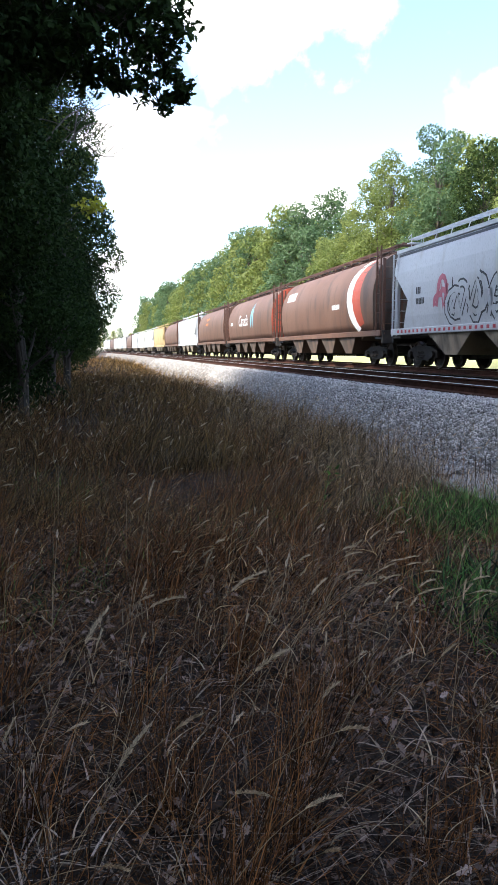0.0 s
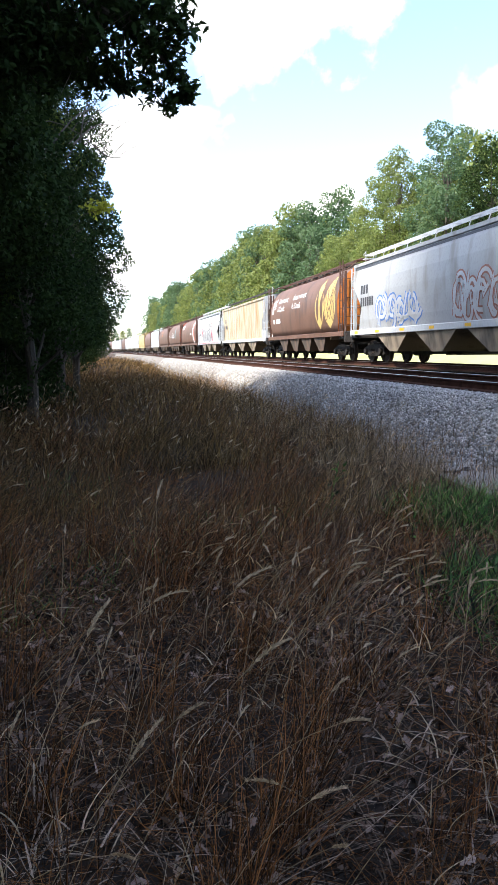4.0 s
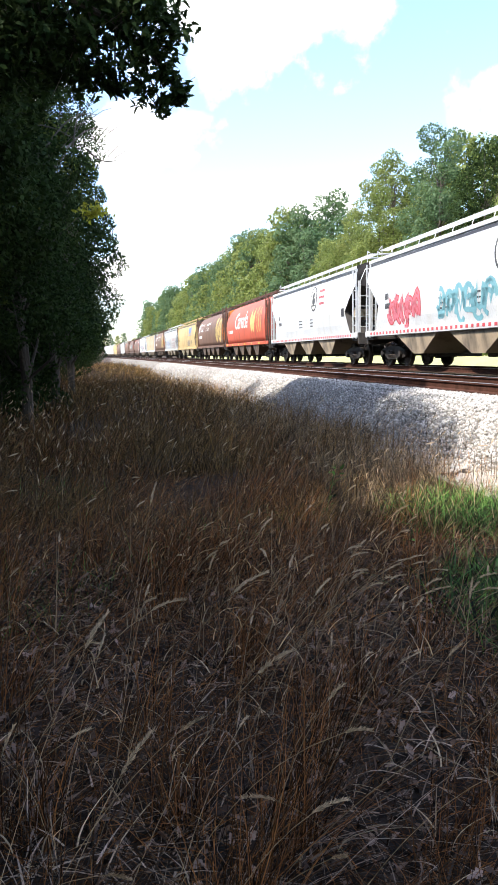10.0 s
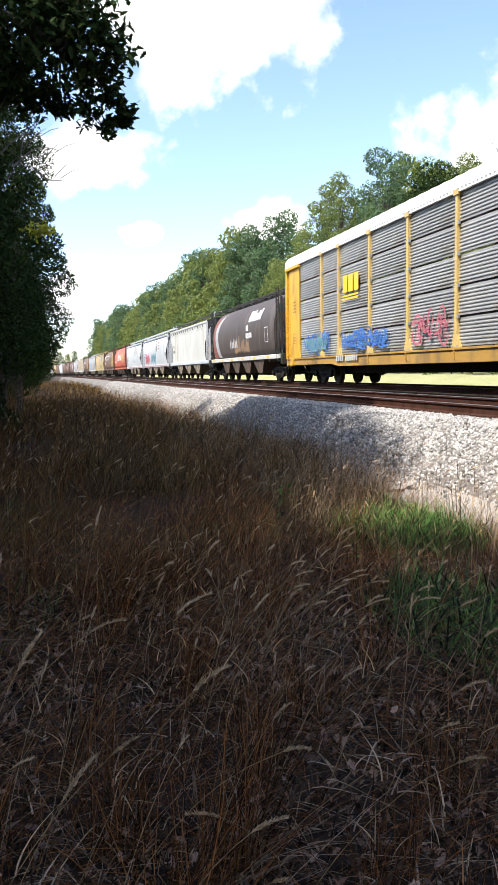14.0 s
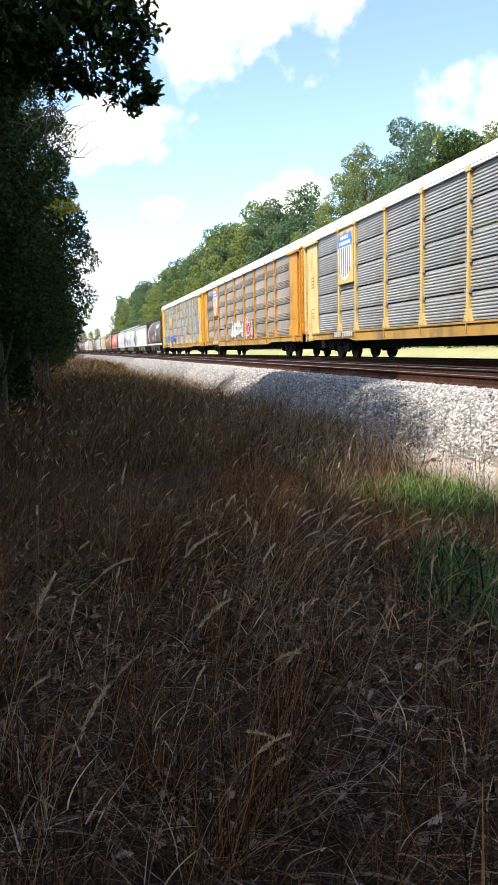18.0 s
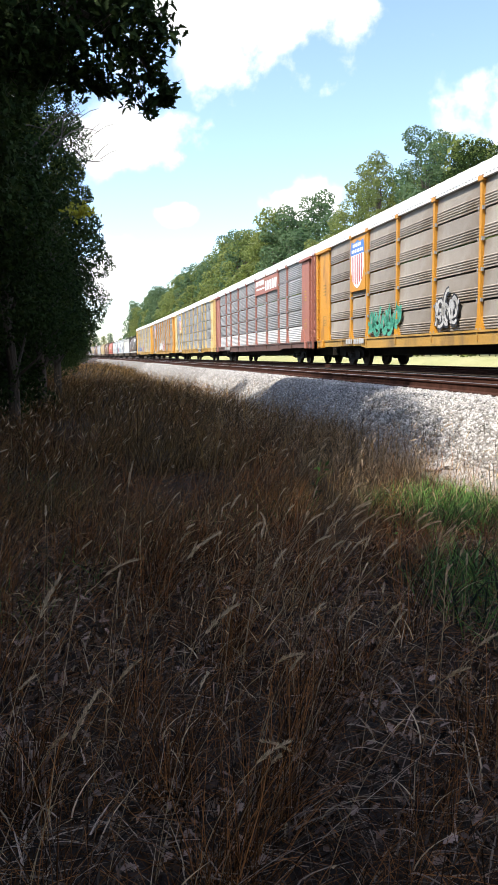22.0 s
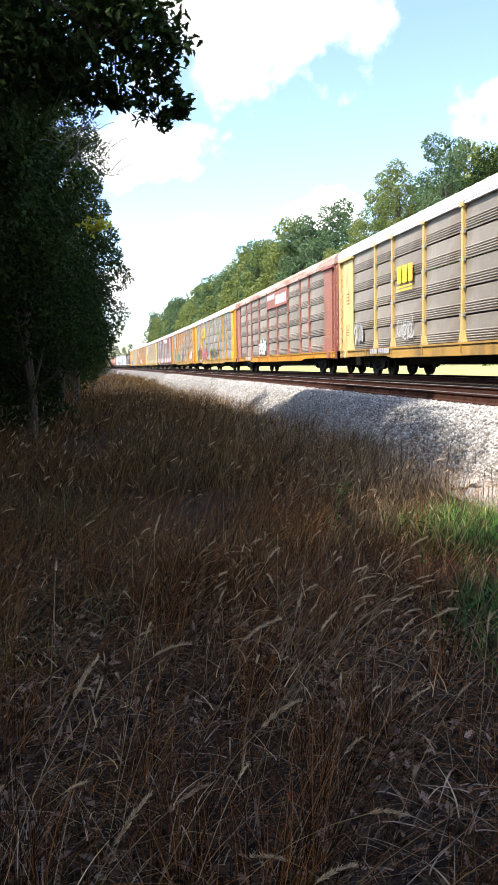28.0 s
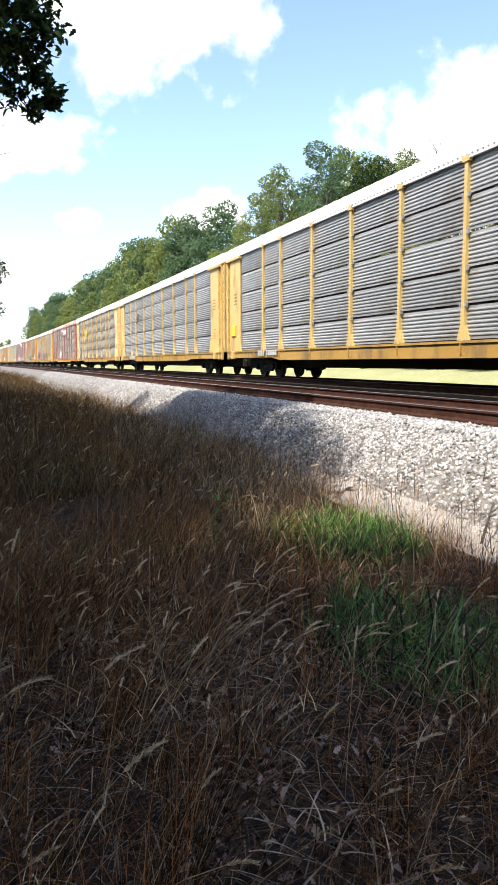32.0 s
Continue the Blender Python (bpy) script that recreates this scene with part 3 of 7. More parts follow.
def truck_mesh():
    bm = bmesh.new()
    side = [(-1.22, 0.36), (-1.18, 0.60), (-0.62, 0.74), (0.62, 0.74), (1.18, 0.60), (1.22, 0.36), (1.02, 0.30), (0.84, 0.42), (0.50, 0.26),
            (-0.50, 0.26), (-0.84, 0.42), (-1.02, 0.30)]
    for s in (-1, 1):
        prism(bm, side, "x", s * 1.0 - 0.07, s * 1.0 + 0.07)
        for y in (-0.91, 0.91):                                        # bearing caps
            bmesh.ops.create_cone(bm, cap_ends=True, segments=10, radius1=0.13, radius2=0.11, depth=0.14,
                                  matrix=pose(s * 1.10, y, 0.457, 0, 90, 0))
    box(bm, -1.0, 1.0, -0.22, 0.22, 0.42, 0.78)                         # bolster
    return bm


def spring_mesh():
    bm = bmesh.new()
    for y in (0.0,):
        pts = [Vector((-1.09 + 0.07 * math.cos(a), y + 0.07 * math.sin(a), 0.30 + 0.028 * a / 1.05)) for a in [i * 1.05 for i in range(11)]]
        for a, b in zip(pts, pts[1:]):
            rod(bm, a, b, 0.014, sides=4)
    return bm


TRUCK = mesh_object("truck_frame", truck_mesh(), M["truck"])
SPRING = mesh_object("spring", spring_mesh(), M["wheel"])


def add_trucks(car, at):
    for y in (at, -at):
        f = part("truck_frame", TRUCK, None, car, "dark cast steel wheel truck", at=pose(0, y, 0))
        for dy in (-0.2, 0.0, 0.2):
            part("spring", SPRING, None, f, at=pose(0, dy, 0))
        for dy in (-0.91, 0.91):
            part("axle", AXLE, None, f, at=pose(0, dy, 0.457))
            part("wheel", WHEEL, None, f, at=pose(-0.79, dy, 0.457))
            part("wheel", WHEEL, None, f, at=pose(0.79, dy, 0.457, 0, 0, 180))


def coupler_mesh():
    bm = boxes((-0.07, 0.07, -0.75, 0.0, -0.09, 0.09), (-0.14, 0.10, -0.02, 0.20, -0.15, 0.15), (-0.14, -0.06, 0.18, 0.30, -0.13, 0.13), bevel=0.02)
    rod(bm, (0.35, -0.3, -0.05), (0.30, 0.12, -0.42), 0.03)               # air hose
    return bm


COUPLER = mesh_object("coupler", coupler_mesh(), M["steel"])


def add_couplers(car, half):
    part("coupler", COUPLER, None, car, at=pose(0, half - 0.28, 0.86))
    part("coupler", COUPLER, None, car, at=pose(0, -half + 0.28, 0.86, 0, 0, 180))


def ladder_mesh(height, width=0.42, rung=0.36):
    bm = bmesh.new()
    for y in (-width / 2, width / 2):
        box(bm, -0.025, 0.025, y - 0.02, y + 0.02, 0, height)
    z = 0.2
    while z < height:
        rod(bm, (0, -width / 2, z), (0, width / 2, z), 0.014, sides=5)
        z += rung
    return bm


# -- lettering and marks: flat shapes laid on a car's side
def outline_mesh(polys, side_x, y0, z0, step=0.16, lift=0.007):
    """Polygons of (along, up) points, read from the camera's side, laid on the side whose half width at z is side_x(z)."""
    bm = bmesh.new()
    for poly in polys:
        vs = [bm.verts.new((0, -u, v)) for u, v in poly]
        if len(vs) > 2:
            bm.faces.new(vs)
    bmesh.ops.remove_doubles(bm, verts=bm.verts, dist=1e-5)
    bmesh.ops.triangulate(bm, faces=bm.faces)
    return wrap(bm, side_x, y0, z0, step, lift)


def wrap(bm, side_x, y0, z0, step, lift):
    zs = [v.co.z for v in bm.verts]
    z = min(zs) + step
    while z < max(zs):
        bmesh.ops.bisect_plane(bm, geom=bm.verts[:] + bm.edges[:] + bm.faces[:], plane_co=(0, 0, z), plane_no=(0, 0, 1))
        z += step
    for v in bm.verts:
        v.co = Vector((-(side_x(z0 + v.co.z) + lift), y0 + v.co.y, z0 + v.co.z))
    return bm


def words(text, size, side_x, y0, z0, slant=0.0, step=0.16, lift=0.007, squash=1.0):
    c = bpy.data.curves.new("letters", "FONT")
    c.body, c.size, c.shear, c.resolution_u = text, size, slant, 3
    tmp = bpy.data.objects.new("letters", c)
    me = bpy.data.meshes.new_from_object(tmp)
    bm = bmesh.new()
    bm.from_mesh(me)
    bpy.data.objects.remove(tmp)
    bpy.data.meshes.remove(me)
    bmesh.ops.triangulate(bm, faces=bm.faces)
    for v in bm.verts:
        v.co = Vector((0, -v.co.x * squash, v.co.y))
    return wrap(bm, side_x, y0, z0, step, lift)


def bars(rows):
    """Plain bars that stand for small writing: rows of (u, v, width, height)."""
    return [[(u, v), (u + w, v), (u + w, v + h), (u, v + h)] for u, v, w, h in rows]


def char_bars(u, v, count, w, h):
    return bars([(u + i * w * 1.35, v, w, h) for i in range(count)])


def arc(cu, cv, ru, rv, a0, a1, n=14):
    return [(cu + ru * math.cos(radians(a0 + (a1 - a0) * i / n)), cv + rv * math.sin(radians(a0 + (a1 - a0) * i / n))) for i in range(n + 1)]


def leaf_shape(u, v, length, width, lean):
    """A pointed ear-of-grain leaf standing on (u, v)."""
    l, r = [], []
    for i in range(9):
        t = i / 8
        w = width * math.sin(math.pi * t ** 0.8)
        c = u + lean * t * t
        l.append((c - w, v + length * t))
        r.append((c + w, v + length * t))
    return l[1:-1] + [(u + lean, v + length)] + r[1:-1][::-1] + [(u, v)]


def ribbon(points, width):
    """Quads along a line of points that share their corners at the bends."""
    left, right, last = [], [], len(points) - 1
    closed = math.hypot(points[0][0] - points[-1][0], points[0][1] - points[-1][1]) < 1e-6
    for k, (a, b) in enumerate(points):
        c, d = points[1 if closed and k == last else min(k + 1, last)]
        e, f = points[last - 1 if closed and k == 0 else max(k - 1, 0)]
        n = math.hypot(c - e, d - f) or 1
        x, y = -(d - f) / n * width / 2, (c - e) / n * width / 2
        left.append((a + x, b + y))
        right.append((a - x, b - y))
    return [[left[k], left[k + 1], right[k + 1], right[k]] for k in range(last)]


def spray(car, rng, side_x, y0, z0, count, w, h, fill, line, lift=0.008):
    """Sprayed tags: tangled broad strokes with a heavy edge, no letters."""
    broad, edge = [], []
    for i in range(count):
        u0 = (i + 0.5) * w
        strokes = []
        for k in range(3):                                              # loops and hooks, no letter forms
            a0 = rng.uniform(0, 360)
            strokes.append(arc(u0 + rng.uniform(-0.25, 0.25) * w, h * rng.uniform(0.3, 0.7), w * rng.uniform(0.25, 0.6), h * rng.uniform(0.2, 0.5), a0, a0 + rng.uniform(110, 260), 7))
        strokes.append([(u0 - 0.5 * w, h * rng.uniform(0, 0.3)), (u0 - 0.1 * w, h * rng.uniform(0.7, 1.1)), (u0 + 0.1 * w, h * rng.uniform(0.1, 0.5)), (u0 + 0.5 * w, h * rng.uniform(0.6, 1.1))])
        for st in strokes:
            broad += ribbon(st, 0.10 * w + 0.05 if fill and fill != line else 0.16 * w + 0.06 if fill else 0.07)
            edge += ribbon(st, 0.10 * w + 0.17)
    for k in range(count):                                              # stray flicks
        a = rng.uniform(0, count * w)
        edge += ribbon([(a, h * rng.uniform(0, 0.4)), (a + rng.uniform(-0.3, 0.5), h * rng.uniform(0.7, 1.15))], 0.05)
    if fill and fill != line:
        part("spray_paint", outline_mesh(edge, side_x, y0, z0, lift=lift), P[line], car, "sprayed graffiti outline")
        part("spray_paint", outline_mesh(broad, side_x, y0, z0, lift=lift + 0.004), P[fill], car, "sprayed graffiti strokes")
    else:
        part("spray_paint", outline_mesh(broad, side_x, y0, z0, lift=lift), P[line], car, "sprayed graffiti strokes")


# -- covered hopper wagons
ROUND = [(1.46, 1.32), (1.535, 1.7), (1.585, 2.2), (1.60, 2.65), (1.57, 3.05), (1.48, 3.42), (1.33, 3.75), (1.12, 4.03), (0.86, 4.24), (0.55, 4.37), (0.2, 4.42)]
FLOW = [(1.50, 1.32), (1.56, 1.75), (1.595, 2.3), (1.60, 2.8), (1.575, 3.3), (1.51, 3.75), (1.45, 3.98), (1.50, 4.0), (1.50, 4.12), (1.05, 4.26), (0.4, 4.33)]
FLAT = [(1.52, 1.32), (1.52, 1.9), (1.52, 2.6), (1.52, 3.3), (1.52, 3.95), (1.58, 3.97), (1.58, 4.10), (1.05, 4.24), (0.4, 4.31)]


def width_of(profile):
    def side_x(z):
        for (a, za), (b, zb) in zip(profile, profile[1:]):
            if za <= z <= zb:
                return a + (b - a) * (z - za) / max(1e-6, zb - za)
        return profile[0][0] if z < profile[0][1] else profile[-1][0]
    return side_x


def hopper_body(profile, end_at):
    """The tank: a cross-section swept along y, each height ending where end_at(z) says, closed at the ends."""
    bm = bmesh.new()
    ring = [(-x, z) for x, z in profile] + [(x, z) for x, z in profile[::-1]]
    cols = [-1.0, -0.96, -0.66, -0.33, 0.0, 0.33, 0.66, 0.96, 1.0]
    grid = [[bm.verts.new((x, end_at(z) * c, z)) for x, z in ring] for c in cols]
    n = len(ring)
    for a, b in zip(grid, grid[1:]):
        for i in range(n):
            bm.faces.new((a[i], a[(i + 1) % n], b[(i + 1) % n], b[i]))
    bmesh.ops.recalc_face_normals(bm, faces=bm.faces)
    return bm


def hopper_end(profile, end_at, side, grow=0.0):
    bm = bmesh.new()
    for s in (side,):
        left = [bm.verts.new((-x - grow, s * (end_at(z) + grow), z)) for x, z in profile]
        right = [bm.verts.new((x + grow, s * (end_at(z) + grow), z)) for x, z in profile]
        for i in range(len(profile) - 1):
            bm.faces.new((left[i], left[i + 1], right[i + 1], right[i]))
    bmesh.ops.recalc_face_normals(bm, faces=bm.faces)
    return bm


def bay_mesh(top, width):
    """One discharge bay: a tapering funnel with a flat outlet gate under it."""
    bm = bmesh.new()
    lo = [bm.verts.new(c) for c in ((-1.40, -0.40, 0.46), (1.40, -0.40, 0.46), (1.40, 0.40, 0.46), (-1.40, 0.40, 0.46))]
    hi = [bm.verts.new(c) for c in ((-width, -top, 1.34), (width, -top, 1.34), (width, top, 1.34), (-width, top, 1.34))]
    bm.faces.new(lo)
    bm.faces.new(hi[::-1])
    for i in range(4):
        j = (i + 1) % 4
        bm.faces.new((lo[j], lo[i], hi[i], hi[j]))
    bmesh.ops.recalc_face_normals(bm, faces=bm.faces)
    return bm


GATE = mesh_object("outlet_gate", boxes((-0.75, 0.75, -0.42, 0.42, 0.34, 0.46), (-1.05, -0.75, -0.10, 0.10, 0.34, 0.46), bevel=0.02), M["steel"])
BAYS = {}
HATCH = mesh_object("hatch_cover", boxes((-0.36, 0.36, -0.75, 0.75, 0.0, 0.09), (-0.40, 0.40, -0.05, 0.05, 0.06, 0.13), bevel=0.025), M["steel"])


def hopper(label, length, shape, body, end=None, trim=None, deck=None, bays=3, tape=None, group="covered hopper wagons of the train"):
    """A covered hopper wagon; shape: round, flow or flat."""
    car = thing("hopper_wagon", label, "hopper wagon", group)
    half = length / 2
    profile = dict(round=ROUND, flow=FLOW, flat=FLAT)[shape]
    top = half - 1.35 if shape == "round" else half - 0.75
    if shape == "round":
        def end_at(z):
            return top - 0.35 * max(0.0, (1.9 - z)) - 0.12 * max(0.0, z - 3.9)
    else:
        def end_at(z):
            return top if z > 3.2 else top - 1.35 * min(1.0, (3.2 - z) / 0.75) + 0.55 * max(0.0, (2.3 - z))
    trim, deck, end = trim or body, deck or trim or body, end or body
    end_steel = P["frame_rust"] if body in ("brown", "red") else M["steel"]
    part("tank", hopper_body(profile, end_at), P[body], car, smooth=False)
    for poly in car.children[-1].data.polygons:
        poly.use_smooth = shape == "round"
    for s in (-1, 1):
        # dark ends on pale wagons: the end recess's shade put into their colour
        part("end_sheet", hopper_end(profile, end_at, s, 0.004), P[end] if end in P else M[end], car)
        part("slope_sheet", slope_sheet(half, s), P["bay"], car)
    for s in (-1, 1):
        part("side_sill", boxes((s * 1.545 - 0.035, s * 1.545 + 0.035, -half + 0.55, half - 0.55, 1.14, 1.36), bevel=0.015), P[trim], car)
    for s in (-1, 1):                                                   # end platforms, corner posts, ladders
        part("end_platform", boxes((-1.5, 1.5, half - 1.3, half - 0.55, 1.02, 1.14), (-1.5, 1.5, half - 0.62, half - 0.5, 0.86, 1.36), bevel=0.015),
             M["steel"], car, at=pose(0, 0, 0, 0, 0, 0 if s > 0 else 180))
        for x in (-1.42, 1.42):
            h = 4.05 if shape == "round" else 3.5
            part("corner_post", boxes((x - 0.05, x + 0.05, s * (half - 0.66) - 0.05, s * (half - 0.66) + 0.05, 1.14, h)), P[trim] if shape != "round" else end_steel, car)
            part("corner_post", boxes((x - 0.04, x + 0.04, s * (top - 0.1) - 0.04, s * (top - 0.1) + 0.04, 1.3, 4.0)), P[deck] if shape != "round" else end_steel, car)
        lad = ladder_mesh(3.4 if shape == "round" else 2.9)
        part("ladder", lad, P[trim] if shape != "round" else end_steel, car, at=pose(-1.56, s * (half - 0.86), 1.1))
        for side in (-1, 1):
            part("grab_rail", rail_frame(s, half, top, shape, side), P[trim] if shape != "round" else end_steel, car)
        if s < 0:
            part("brake_wheel", brake_wheel(half), M["steel"], car)
    # roof: hatch row and running boards
    roof_z = profile[-1][1]
    roof_mat = P[trim] if shape == "flow" else end_steel
    if shape == "round":
        part("hatch_trough", boxes((-0.34, 0.34, -top + 0.5, top - 0.5, roof_z - 0.04, roof_z + 0.12), bevel=0.03), end_steel, car)
    count = 6 if shape == "round" else 10
    for i in range(count):
        y = (i - (count - 1) / 2) * (2 * top - 2.2) / count
        part("hatch_cover", HATCH, None, car, at=pose(0, y, roof_z + (0.12 if shape == "round" else 0.0)))
    board = bmesh.new()
    for s in (-1, 1):
        x0, x1 = (0.42, 0.72) if shape == "round" else (0.62, 0.92)
        z = roof_z + (0.20 if shape == "round" else 0.27 if shape == "flow" else 0.30)
        for k in range(4):
            u = x0 + (x1 - x0) * k / 3
            box(board, s * u - 0.012, s * u + 0.012, -half + 0.45, half - 0.45, z - 0.035, z)
        n = 14
        for k in range(n + 1):
            y = -half + 0.5 + (2 * half - 1.0) * k / n
            box(board, min(s * x0, s * x1) - 0.01, max(s * x0, s * x1) + 0.01, y - 0.02, y + 0.02, z - 0.04, z - 0.01)
            if abs(y) < top:
                rod(board, (s * x1, y, z - 0.02), (s * (x1 + 0.12), y, z - 0.42), 0.014, sides=4)
    for s in (-1, 1):
        box(board, -1.0, 1.0, s * (half - 0.62) - 0.16, s * (half - 0.62) + 0.16, roof_z + 0.08, roof_z + 0.12)
    part("running_board", board, roof_mat, car, "raised grating walkway along the roof")
    # underside: funnels and outlet gates
    n = bays
    usable = 2 * (half - 3.35)
    for i in range(n):
        y = (i - (n - 1) / 2) * usable / n
        key = (round(usable / n / 2, 3), shape == "round")
        if key not in BAYS:
            BAYS[key] = mesh_object("hopper_bay", bay_mesh(usable / n / 2 * 0.985, 1.535), P["bay_dark" if shape == "round" else "bay"])
        part("hopper_bay", BAYS[key], None, car, at=pose(0, y, 0))
        part("outlet_gate", GATE, None, car, at=pose(0, y, 0))
    part("centre_sill", boxes((-0.2, 0.2, -half + 0.4, half - 0.4, 0.78, 1.06)), M["steel"], car)
    add_trucks(car, half - 2.25)
    add_couplers(car, half)
    if tape:
        u = half - 1.2
        rows, k = [], 0
        while u > -half + 1.2:
            rows.append((-u, 0, 0.16 if tape == "ink_red" else 0.42, 0.10))
            u -= 0.34 if tape == "ink_red" else 2.6
        part("reflective_tape", outline_mesh(bars(rows), lambda z: 1.582, 0, 1.2), P[tape], car, "reflective tape squares on the sill")
    return car, width_of(profile), half


def rail_frame(s, half, top, shape, side):
    """Bent grab rails and cross rungs over the end platform, on one side of the wagon."""
    bm = bmesh.new()
    y = s * (half - 0.5)
    hi = 4.1 if shape == "round" else 3.5
    for z in [1.6 + 0.42 * i for i in range(int((hi - 1.5) / 0.42))]:
        rod(bm, (side * 1.42, y, z), (side * 0.75, y, z), 0.014, sides=5)
    box(bm, side * 0.75 - 0.03, side * 0.75 + 0.03, y - 0.03, y + 0.03, 1.1, hi)
    if shape != "round":                                               # hoop at the head of the ladder
        for x in (side * 1.0, side * 0.55):
            rod(bm, (x, s * (top - 0.1), 4.2), (x, s * (top - 0.1), 4.72), 0.016, sides=5)
            rod(bm, (x, s * (top - 0.1), 4.72), (x, s * (half - 0.5), 4.6), 0.016, sides=5)
        rod(bm, (side * 1.42, y, hi), (side * 1.0, s * (top - 0.1), 4.2), 0.016, sides=5)
    else:
        x = side * 1.42
        rod(bm, (x, y, hi), (x * 0.5, s * (half - 0.55), 4.62), 0.02, sides=5)
        rod(bm, (x, y, 1.2), (x, s * (top - 0.05), 3.9), 0.025, sides=5)
        rod(bm, (x, y, 2.4), (0.0, y, 2.4), 0.02, sides=5)
    return bm


def brake_wheel(half):
    """A hand wheel on its stand."""
    bm, y = bmesh.new(), -half + 0.5
    rod(bm, (0.3, y, 1.1), (0.3, y, 2.6), 0.025, sides=6)
    for k in range(12):
        a, b = 2 * math.pi * k / 12, 2 * math.pi * (k + 1) / 12
        rod(bm, (0.3 + 0.26 * math.cos(a), y - 0.06, 2.4 + 0.26 * math.sin(a)), (0.3 + 0.26 * math.cos(b), y - 0.06, 2.4 + 0.26 * math.sin(b)), 0.014, sides=4)
    return bm


def slope_sheet(half, s):
    """The inclined floor plate that runs from an end bay up to the end wall."""
    bm = bmesh.new()
    y0, y1 = half - 3.4, half - 1.6
    prism(bm, [(s * y0, 1.0), (s * y0, 1.3), (s * y1, 2.4), (s * y1, 2.1)], "x", -1.3, 1.3)
    return bm


# -- enclosed car carriers
RACK_HALF = 14.3
RACK_POSTS = [12.05, 9.15, 7.25, 4.35, 1.45, -1.45, -4.35, -7.25, -9.15, -12.05]
RACK_LOW, RACK_HIGH, RACK_ROWS = 1.10, 5.17, 5
PANELS = {}


def panel_mesh(width, mat, rows=1):
    """A pressed side panel: level corrugations with a plain rim, bent plate with depth."""
    bm = bmesh.new()
    h = (RACK_HIGH - RACK_LOW) / RACK_ROWS - 0.06
    line = [(0.0, 0.0), (0.0, 0.05)]
    n, plain = (4, 0.36) if rows > 1 else (7, 0.0)                       # older panels: four ribs under a plain band
    pitch = (h - 0.10 - plain) / n
    for i in range(n):
        z = 0.05 + i * pitch
        line += [(0.0, z + pitch * 0.14), (0.024, z + pitch * 0.36), (0.024, z + pitch * 0.64), (0.0, z + pitch * 0.88)]
    line += [(0.0, h)]
    cols = []
    for y in (-width / 2, width / 2):
        cols.append([bm.verts.new((-d, y, z)) for d, z in line])
    for i in range(len(line) - 1):
        bm.faces.new((cols[0][i], cols[1][i], cols[1][i + 1], cols[0][i + 1]))
    back = [[bm.verts.new((0.03, y, z)) for z in (0.0, h)] for y in (-width / 2, width / 2)]
    bm.faces.new((back[1][0], back[0][0], back[0][1], back[1][1]))
    bm.faces.new((cols[0][0], back[0][0], back[1][0], cols[1][0]))
    bm.faces.new((cols[1][-1], back[1][1], back[0][1], cols[0][-1]))
    for k in (0, 1):
        bm.faces.new(cols[k] + [back[k][1], back[k][0]])
    return mesh_object("side_panel", bm, mat)


def post_mesh(mat, flare=0.15):
    bm = bmesh.new()
    prism(bm, [(-0.06, RACK_HIGH + 0.03), (-0.06, 1.95), (-0.055 - flare * 0.2, 1.45), (-0.06 - flare, RACK_LOW - 0.02), (0.06 + flare, RACK_LOW - 0.02),
               (0.055 + flare * 0.2, 1.45), (0.06, 1.95), (0.06, RACK_HIGH + 0.03)], "x", -0.10, 0.0)
    box(bm, -0.13, 0.0, -0.13, 0.13, RACK_HIGH - 0.10, RACK_HIGH + 0.03)
    return mesh_object("post", bm, mat)


def rivet_mesh():
    bm = bmesh.new()
    for k in range(RACK_ROWS + 1):
        for y in (-0.11, 0.11):
            z = RACK_LOW + (RACK_HIGH - RACK_LOW) * k / RACK_ROWS
            box(bm, -0.06, 0.0, y - 0.03, y + 0.03, z - 0.05, z + 0.05)
    return mesh_object("clip_strip", bm, M["galv"])


CLIPS = rivet_mesh()


def roof_mesh():
    bm = bmesh.new()
    prof = [(-1.56, 5.16), (-1.56, 5.42), (-1.40, 5.61), (-0.98, 5.75), (-0.4, 5.82), (0.4, 5.82), (0.98, 5.75), (1.40, 5.61), (1.56, 5.42), (1.56, 5.16)]
    ys = []
    y = -RACK_HALF + 0.34
    while y < RACK_HALF - 0.9:
        ys += [(y, 0.0), (y + 0.50, 0.0), (y + 0.54, 0.009), (y + 0.62, 0.009), (y + 0.66, 0.0)]
        y += 0.68
    ys.append((RACK_HALF - 0.34, 0.0))
    rows = [[bm.verts.new((x * (1 + d * 0.6), y, z + (d if i not in (0, 9) else 0))) for i, (x, z) in enumerate(prof)] for y, d in ys]
    for a, b in zip(rows, rows[1:]):
        for i in range(len(prof) - 1):
            bm.faces.new((a[i], b[i], b[i + 1], a[i + 1]))
    bm.faces.new(rows[0])
    bm.faces.new(rows[-1][::-1])
    bmesh.ops.recalc_face_normals(bm, faces=bm.faces)
    return bm


ROOFS = {}


